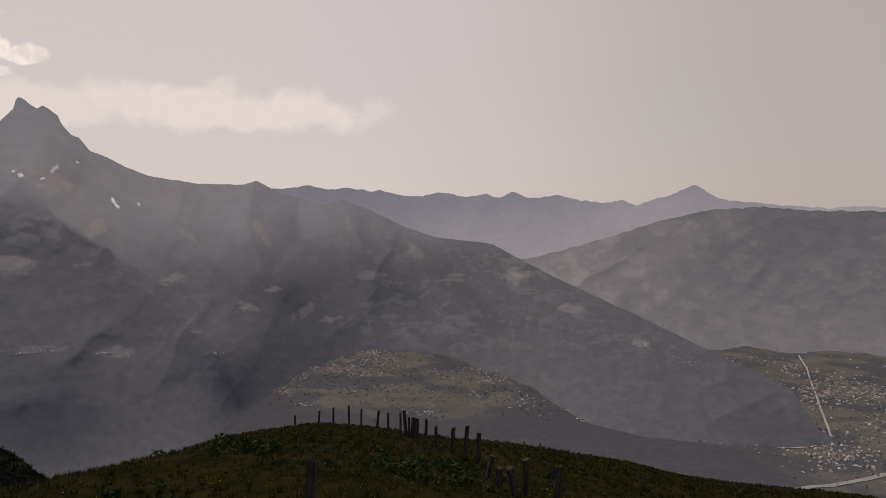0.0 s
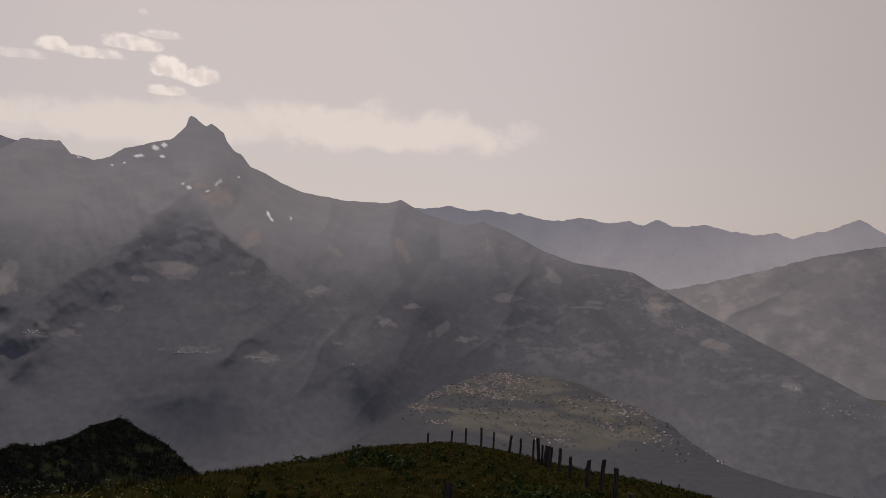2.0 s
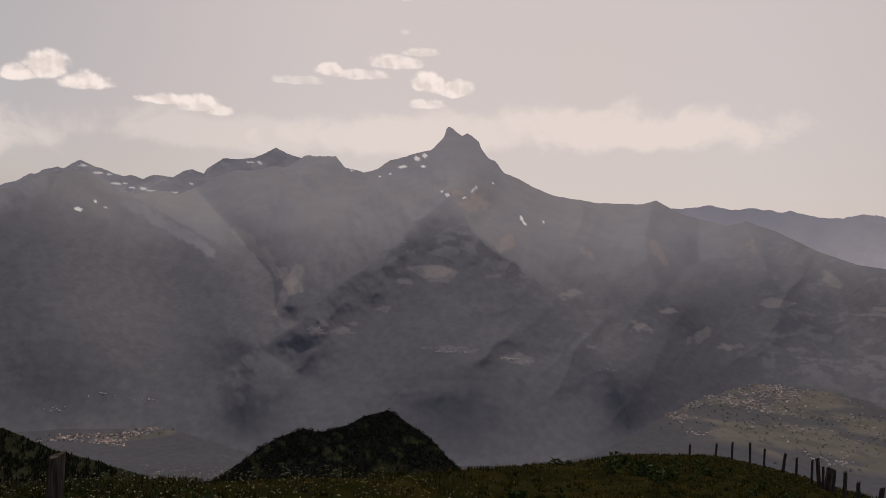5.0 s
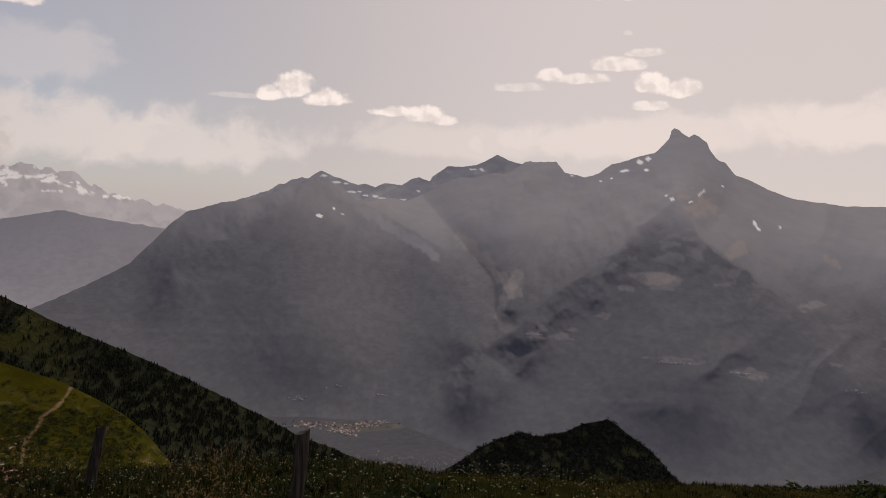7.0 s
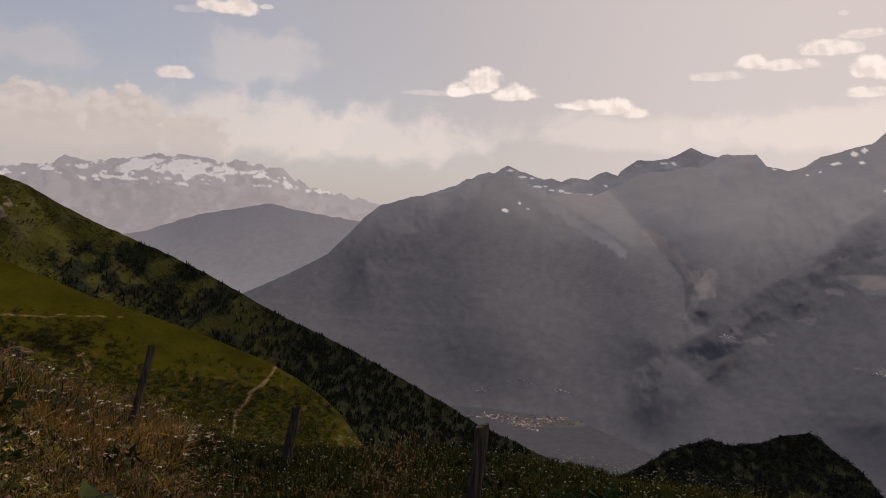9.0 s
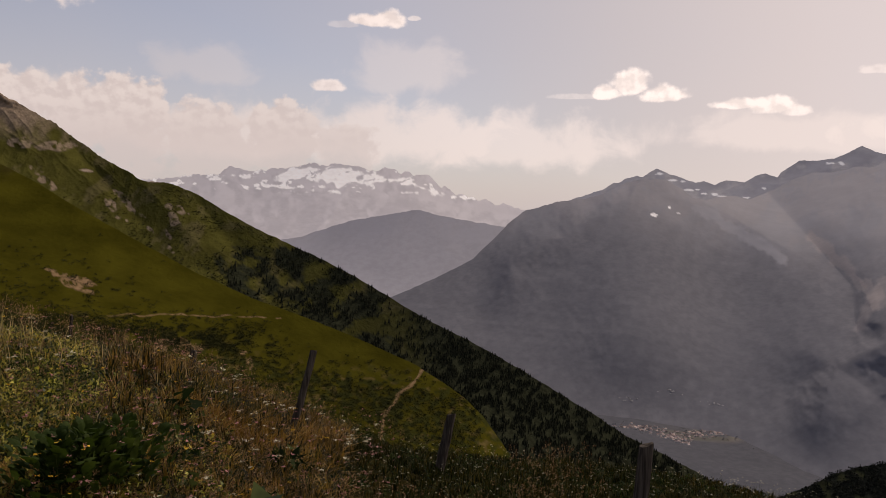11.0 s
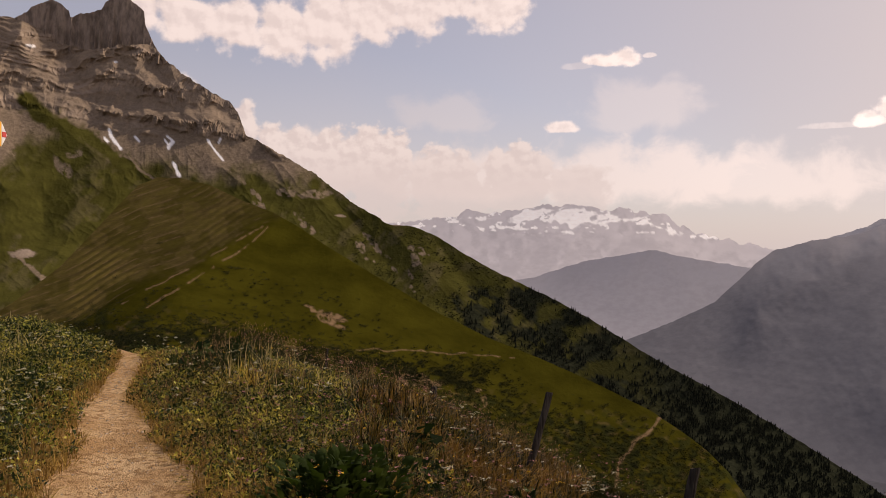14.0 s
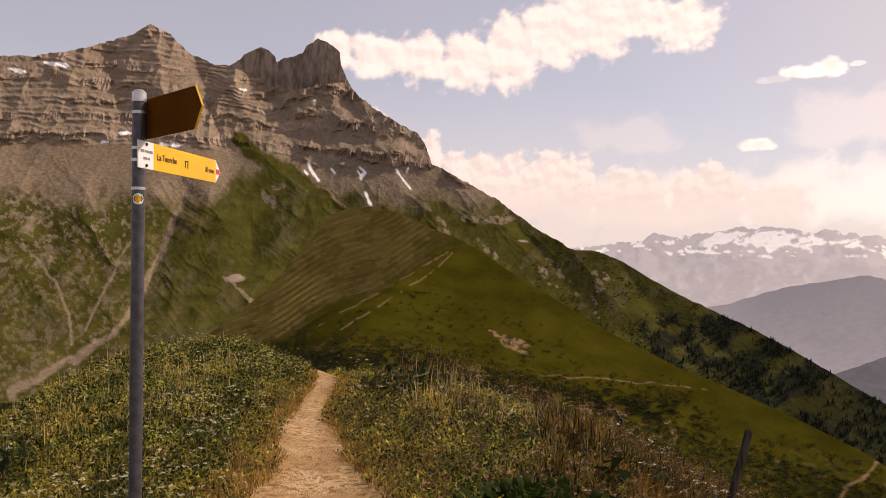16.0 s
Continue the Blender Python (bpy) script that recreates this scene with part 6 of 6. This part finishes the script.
def bloom(name, a, b):
    return leafy(name, a, b, b, 1.0, 0.2, 0.25)


WHITE, YELLOW, PINK = bloom("white_petals", (0.50, 0.46, 0.30), (0.78, 0.74, 0.58)), bloom("yellow_petals", (0.65, 0.36, 0.03), (0.8, 0.55, 0.06)), bloom("pink_petals", (0.40, 0.17, 0.16), (0.6, 0.34, 0.3))
x, y = scatter(g, 2200, 74, 134, 3.0, 17, 1.3, 0, lambda x, y: smoothstep(fbm(x / 1.3, y / 1.3, 3, 511), 0.42, 0.62))
heads("white_flowers", x, y, g.uniform(0.12, 0.32, len(x)), g.uniform(0.012, 0.028, len(x)), WHITE, 21, "small white umbel flowers in the grass", 9)
x, y = scatter(g, 800, 108, 131, 4.2, 8.5, 1.3, 0, lambda x, y: smoothstep(fbm(x / 0.9, y / 0.9, 3, 515), 0.40, 0.6))
heads("white_flowers", x, y, g.uniform(0.18, 0.32, len(x)), g.uniform(0.011, 0.02, len(x)), WHITE, 27, "white cow-parsley umbels beside the signpost", 12)
x, y = scatter(g, 2200, 20, 78, 5.0, 10, 1.8)
heads("white_flowers", x, y, g.uniform(0.08, 0.2, len(x)), g.uniform(0.005, 0.011, len(x)), WHITE, 22, "small white flowers along the brink", 6)
x, y = scatter(g, 260, 76, 112, 3.0, 12, 1.3)
heads("yellow_flowers", x, y, g.uniform(0.15, 0.32, len(x)), g.uniform(0.010, 0.02, len(x)), YELLOW, 23, "small yellow and orange flowers in the grass", 6)
x, y = scatter(g, 650, 72, 100, 3.0, 11, 1.3)
heads("pink_flowers", x, y, g.uniform(0.2, 0.38, len(x)), g.uniform(0.010, 0.02, len(x)), PINK, 24, "small pink and rust-coloured flowers in the grass", 6)
x, y = scatter(g, 15000, 58, 106, 3.0, 13, 1.25, 0.3, lambda x, y: smoothstep(fbm(x / 1.8, y / 1.8, 3, 521), 0.36, 0.6))
heads("seed_heads", x, y, sward(x, y) * g.uniform(0.2, 0.36, len(x)), g.uniform(0.010, 0.018, len(x)), SEED, 25, "rust-brown seed heads of tall grass", 6, 0.0025, False)
x, y = scatter(g, 3000, -34, 40, 6.0, 42, 1.2)
heads("pale_flowers", x, y, g.uniform(0.06, 0.16, len(x)), g.uniform(0.006, 0.013, len(x)), YELLOW, 26, "pale yellow flowers on the crest", 5)


x, y = scatter(g, 2600, -34, 46, 7.0, 42, 1.3, 0, lambda x, y: smoothstep(fbm(x / 2.5, y / 2.5, 3, 517), 0.45, 0.6))
heads("white_flowers", x, y, g.uniform(0.06, 0.16, len(x)), g.uniform(0.006, 0.014, len(x)), WHITE, 28, "small white flowers scattered on the crest", 5)


def weeds(name, az0, az1, d0, d1, n, size, seed, label):
    g = np.random.default_rng(seed)
    x, y = scatter(g, n, az0, az1, d0, d1, 1.4)
    S = g.uniform(0.6, 1.2, len(x)) * size
    P = np.stack([x, y, soil(x, y)], -1)
    scrub_stuff(name, P, S, 46, label, seed, WEED, "weeds", 0.75)


weeds("broad_leaf_weeds", -3, 4, 14, 19, 30, 0.24, 31, "dark broad-leaved weeds in the grass")
weeds("broad_leaf_weeds", 11, 16, 19, 24, 16, 0.26, 32, "dark broad-leaved weeds in the grass")
weeds("broad_leaf_weeds", 99, 105, 9.5, 11.0, 14, 0.26, 33, "dark leafy weeds beside the path")
weeds("grass_tussock", 36, 50, 5.2, 7.2, 16, 0.16, 34, "dark grass tussocks near the brink")
weeds("broad_leaf_weeds", 76, 88, 4.6, 6.8, 10, 0.2, 35, "dark leafy weeds among the tall grass")
weeds("broad_leaf_weeds", -33, 27, 9, 32, 110, 0.18, 36, "dark low weeds scattered on the crest")
weeds("broad_leaf_weeds", 126, 131, 7.2, 8.4, 8, 0.2, 37, "dark low bush in the grass")


def pebbles():
    """Loose small stones on the trodden path."""
    g = np.random.default_rng(41)
    a = radians(107.9)
    t = g.uniform(2.0, 12.0, 900)
    _, half = path_side(-t * math.sin(a), t * math.cos(a))
    off = g.normal(0, 0.55, 900) * half - 0.10 * np.sin(t * 0.9) * np.clip(t / 8, 0, 1)
    x, y = -t * math.sin(a) + off * math.cos(a), t * math.cos(a) + off * math.sin(a)
    base = np.array([(1, 0, 0), (-0.5, 0.87, 0), (-0.5, -0.87, 0), (0.1, 0.1, 0.8), (0, 0, -0.5)])
    size = g.uniform(0.003, 0.012, 900) * np.where(g.uniform(0, 1, 900) > 0.95, 2.0, 1.0)
    V = base[None] * size[:, None, None] * g.uniform(0.6, 1.3, (900, 5, 3)) + np.stack([x, y, soil(x, y) + 0.022], -1)[:, None]
    tri = np.array([(0, 1, 3), (1, 2, 3), (2, 0, 3), (1, 0, 4), (2, 1, 4), (0, 2, 4)])
    F = (tri[None] + (np.arange(900) * 5)[:, None, None]).reshape(-1, 3)
    ob = link_mesh("pebbles", mesh_from("pebbles", V.reshape(-1, 3), F, False), plain("pebble_stone", (0.38, 0.30, 0.22), 0.9, 0, 0.3, 9.0))
    tagged(ob, "loose pale pebbles on the dirt path", "pebbles", kind="stuff")


pebbles()


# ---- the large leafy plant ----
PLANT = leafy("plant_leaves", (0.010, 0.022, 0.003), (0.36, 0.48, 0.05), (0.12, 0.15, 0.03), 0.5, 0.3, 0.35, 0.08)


def leafy_plant(az, d, leaves, size, seed):
    rnd = random.Random(seed)
    x, y = float(-d * math.sin(radians(az))), float(d * math.cos(radians(az)))
    root = tagged(new("leafy_plant"), "large dark green leafy plant in the meadow grass", "plant")
    root.location = (x, y, float(soil(x, y)))
    me_list = []
    for v in range(4):
        bm = bmesh.new()
        rows = []
        for i in range(7):
            f = i / 6
            half = 0.34 * math.sin(math.pi * (0.12 + 0.86 * f)) ** 0.8 * (0.75 + 0.35 * ((i + v) % 2)) + 0.01
            z = 0.30 * math.sin(f * 2.1) - 0.16 * f * f
            rows.append([bm.verts.new((s * half, f, z - 0.14 * abs(s) * half)) for s in (-1, 0, 1)])
        for a, b in zip(rows, rows[1:]):
            for j in (0, 1):
                bm.faces.new((a[j], a[j + 1], b[j + 1], b[j]))
        me = bpy.data.meshes.new("leaf")
        bm.to_mesh(me)
        bm.free()
        me.materials.append(PLANT)
        me_list.append(me)
    for i in range(leaves):
        leaf = new("leaf", me_list[i % 4])
        leaf.parent = root
        a, out = rnd.uniform(0, 360), rnd.uniform(0.0, 0.30)
        s = size * rnd.uniform(0.6, 1.25)
        leaf.matrix_basis = pose(out * math.cos(radians(a)) * 1.2, out * math.sin(radians(a)) * 1.2, rnd.uniform(0.05, 0.34) * (1 - out), rnd.uniform(5, 65), rnd.uniform(-25, 25), a - 90) @ Matrix.Diagonal((s, s, s, 1))
    bm = bmesh.new()
    for i in range(8):
        a = i * 0.785
        tip = Vector((0.2 * math.cos(a), 0.2 * math.sin(a), 0.3))
        w = Vector((-math.sin(a), math.cos(a), 0)) * 0.006
        bm.faces.new([bm.verts.new(p) for p in (w, -w, tip)])
    part("stalks", bm, WEED, root)
    return root


leafy_plant(92.4, 4.75, 270, 0.085, 3)
leafy_plant(94.3, 4.65, 150, 0.078, 4)
leafy_plant(90.6, 4.9, 120, 0.075, 5)


# ---- young spruces at the edge of the crest ----
def young_spruce(az, d, h, seed):
    rnd = random.Random(seed)
    x, y = -d * math.sin(radians(az)), d * math.cos(radians(az))
    root = tagged(new("young_spruce"), "small dark young spruce at the edge of the crest", "tree", "young spruces")
    root.location = (x, y, float(soil(x, y)))
    bm = bmesh.new()
    bmesh.ops.create_cone(bm, cap_ends=True, segments=7, radius1=0.03 * h, radius2=0.004, depth=h)
    bmesh.ops.translate(bm, verts=bm.verts, vec=(0, 0, h / 2))
    part("trunk", bm, WOOD, root)
    bm = bmesh.new()
    for i in range(260):
        f = rnd.uniform(0.06, 1.0)
        a = rnd.uniform(0, 6.283)
        reach = 0.26 * h * (1.02 - f) * rnd.uniform(0.5, 1.15)
        c = Vector((math.cos(a) * reach, math.sin(a) * reach, f * h - reach * 0.25))
        pts = [c + Vector([rnd.uniform(-1, 1) * 0.055 * h for _ in range(3)]) for _ in range(2)] + [Vector((0, 0, f * h))]
        bm.faces.new([bm.verts.new(p) for p in pts])
    part("crown", bm, LEAF_DARK, root)


for i, (a, d, h) in enumerate([(-6.5, 39, 0.95), (-7.1, 39.5, 0.6), (-7.7, 39, 0.9)]):
    young_spruce(a, d, h, i)

# ---- the signpost ----
STEEL = plain("galvanised_steel", (0.085, 0.085, 0.10), 0.45, 0.5, 0.25, 30.0)
CAP = plain("bright_steel", (0.55, 0.55, 0.57), 0.35, 0.8, 0.1, 30.0)
SIGN_YELLOW = plain("yellow_sign_enamel", (0.83, 0.46, 0.008), 0.35, 0, 0.05, 6.0)
# yellow enamel darkened to brown: the board's shade is in the colour
SIGN_SHADED = plain("shaded_yellow_enamel", (0.105, 0.036, 0.002), 0.8, 0, 0.12, 8.0, 0.03)
SIGN_WHITE = plain("white_sign_enamel", (0.78, 0.76, 0.76), 0.35, 0, 0.04, 6.0)
SIGN_BLACK = plain("black_lettering", (0.02, 0.02, 0.02), 0.5, 0, 0.1, 6.0)
SIGN_GREY = plain("grey_lettering", (0.22, 0.22, 0.23), 0.5, 0, 0.1, 6.0)
SIGN_RED = plain("red_marking", (0.6, 0.06, 0.05), 0.5, 0, 0.1, 6.0)
SIGN_GREEN = plain("dark_green_ring", (0.03, 0.12, 0.07), 0.5, 0, 0.1, 6.0)


def cylinder(bm, radius, z0, z1, n=24, top=None):
    bmesh.ops.create_cone(bm, cap_ends=True, segments=n, radius1=radius, radius2=radius if top is None else top, depth=z1 - z0, matrix=Matrix.Translation((0, 0, (z0 + z1) / 2)))


def slab(outline, thick):
    """A plate in the x-z plane with its front towards -y."""
    bm = bmesh.new()
    f = bm.faces.new([bm.verts.new((x, 0, z)) for x, z in outline])
    out = bmesh.ops.extrude_face_region(bm, geom=[f])
    bmesh.ops.translate(bm, verts=[v for v in out["geom"] if isinstance(v, bmesh.types.BMVert)], vec=(0, thick, 0))
    bmesh.ops.recalc_face_normals(bm, faces=bm.faces)
    bmesh.ops.bevel(bm, geom=[e for e in bm.edges if e.calc_face_angle(0) > 0.6], offset=0.0012, segments=1, affect="EDGES")
    return bm


def lettering(text, size, x, z, parent, material, y=-0.0018, align="LEFT"):
    cu = bpy.data.curves.new("lettering", "FONT")
    cu.body, cu.size, cu.extrude, cu.align_x, cu.align_y = text, size, 0.0004, align, "CENTER"
    tmp = bpy.data.objects.new("lettering", cu)
    me = bpy.data.meshes.new_from_object(tmp)
    bpy.data.objects.remove(tmp)
    ob = link_mesh("lettering", me, material, parent)
    ob.matrix_basis = pose(x, y, z, 90, 0, 0)
    return ob


def bar(x0, z0, x1, z1, parent, material, name="bar", y=-0.0018):
    ob = part(name, slab([(x0, z0), (x1, z0), (x1, z1), (x0, z1)], 0.001), material, parent)
    ob.location.y = y
    return ob


def signpost():
    px, py = -3.288, -1.763
    ground = float(soil(px, py))
    top = 1.6 + 0.70
    post = tagged(new("signpost"), "grey steel hiking signpost with two yellow arrow boards", "signpost")
    post.matrix_basis = pose(px, py, ground - 0.2, 0.3, 0.5, 0)
    h = top - ground + 0.2
    bm = bmesh.new()
    cylinder(bm, 0.0265, 0, h)
    part("pole", bm, STEEL, post, smooth=False)
    bm = bmesh.new()
    cylinder(bm, 0.029, h - 0.04, h)
    cylinder(bm, 0.029, h, h + 0.012, top=0.016)
    part("cap", bm, CAP, post, "bright steel cap")
    for z in (h - 0.085, h - 0.235, h - 0.285, h - 0.405):
        bm = bmesh.new()
        cylinder(bm, 0.0282, z - 0.006, z + 0.006)
        part("clamp", bm, CAP, post, "bright steel band clamp")
    # lower board, its lit face towards the path
    low = post.matrix_basis.inverted()
    board = part("arrow_board", slab([(0.11, -0.058), (0.74, -0.058), (0.74, 0.058), (0.11, 0.058)], 0.006), SIGN_YELLOW, post, "yellow board pointing along the path")
    start, end = Vector((-3.235, -1.745, 1.6 + 0.436)), Vector((-4.06, -1.775, 1.6 + 0.455))
    # board's own x runs from the pole to the tip, its front faces -y
    ex = (end - start).normalized()
    ez = Vector((0, 0, 1))
    ey = ez.cross(ex).normalized()
    board.matrix_basis = low @ (Matrix((ex, ey, ez)).transposed().to_4x4()).copy()
    m = Matrix((ex, ey, ex.cross(ey))).transposed().to_4x4()
    m.translation = start
    board.matrix_basis = low @ m
    part("white_field", slab([(-0.02, -0.058), (0.109, -0.058), (0.109, 0.058), (-0.02, 0.058)], 0.006), SIGN_WHITE, board, "white field with small dark writing")
    part("tip", slab([(0.741, -0.058), (0.80, 0.0), (0.741, 0.058)], 0.006), SIGN_WHITE, board, "white pointed tip")
    bar(0.745, -0.012, 0.786, 0.012, board, SIGN_RED, "red_mark")
    lettering("La Tourche", 0.039, 0.135, 0.002, board, SIGN_BLACK)
    lettering("30 min", 0.037, 0.715, -0.002, board, SIGN_BLACK, align="RIGHT")
    for x0, z0, x1, z1 in ((0.40, -0.018, 0.405, 0.012), (0.425, -0.018, 0.43, 0.012), (0.396, 0.012, 0.434, 0.017)):
        bar(x0, z0, x1, z1, board, SIGN_BLACK, "hut_mark")
    for x0, x1, z in ((0.0, 0.026, 0.016), (0.034, 0.044, 0.016), (0.052, 0.095, 0.016), (0.022, 0.052, -0.014), (0.062, 0.072, -0.014)):
        bar(x0, z - 0.005, x1, z + 0.005, board, SIGN_GREY)
    for z in (-0.044, 0.046):
        bm = bmesh.new()
        bmesh.ops.create_cone(bm, cap_ends=True, segments=10, radius1=0.007, radius2=0.006, depth=0.006, matrix=pose(0.045, -0.003, z, 90))
        part("screw", bm, SIGN_BLACK, board, "dark screw head")
    # upper board, seen from its shaded side, the shade put into its colour
    upper = part("arrow_board", slab([(0.0, -0.085), (0.40, -0.085), (0.455, 0.0), (0.40, 0.085), (0.0, 0.085)], 0.006), SIGN_SHADED, post, "shaded side of a yellow board, coloured orange-brown")
    start, end = Vector((-3.30, -1.765, 1.6 + 0.592)), Vector((-3.043, -1.372, 1.6 + 0.592))
    ex = (end - start).normalized()
    ey = Vector((0, 0, 1)).cross(ex).normalized()
    m = Matrix((ex, ey, ex.cross(ey))).transposed().to_4x4()
    m.translation = start
    upper.matrix_basis = low @ m
    edge = part("rim", slab([(0.402, 0.086), (0.405, 0.088), (0.460, 0.0), (0.405, -0.088), (0.402, -0.086), (0.456, 0.0)], 0.008), SIGN_YELLOW, upper, "bright yellow board edge")
    edge.location.y = -0.001
    # round sticker on the pole
    sticker = part("sticker", cyl_patch(0.0276, 0.024, h - 0.45), SIGN_WHITE, post, "round white and yellow sticker")
    part("ring", cyl_patch(0.0272, 0.029, h - 0.45), SIGN_GREEN, sticker)
    part("centre", cyl_patch(0.0280, 0.014, h - 0.45), SIGN_YELLOW, sticker)


def cyl_patch(radius, half, z):
    """A round label bent about the pole, facing the path."""
    bm = bmesh.new()
    facing = math.atan2(1.75, 3.0)
    mid = bm.verts.new((radius * math.cos(facing), radius * math.sin(facing), z))
    ring = []
    for i in range(24):
        a = 2 * math.pi * i / 24
        u = half * math.cos(a) / radius
        ring.append(bm.verts.new((radius * math.cos(facing + u), radius * math.sin(facing + u), z + half * math.sin(a))))
    for i in range(24):
        bm.faces.new((mid, ring[i], ring[(i + 1) % 24]))
    return bm


signpost()
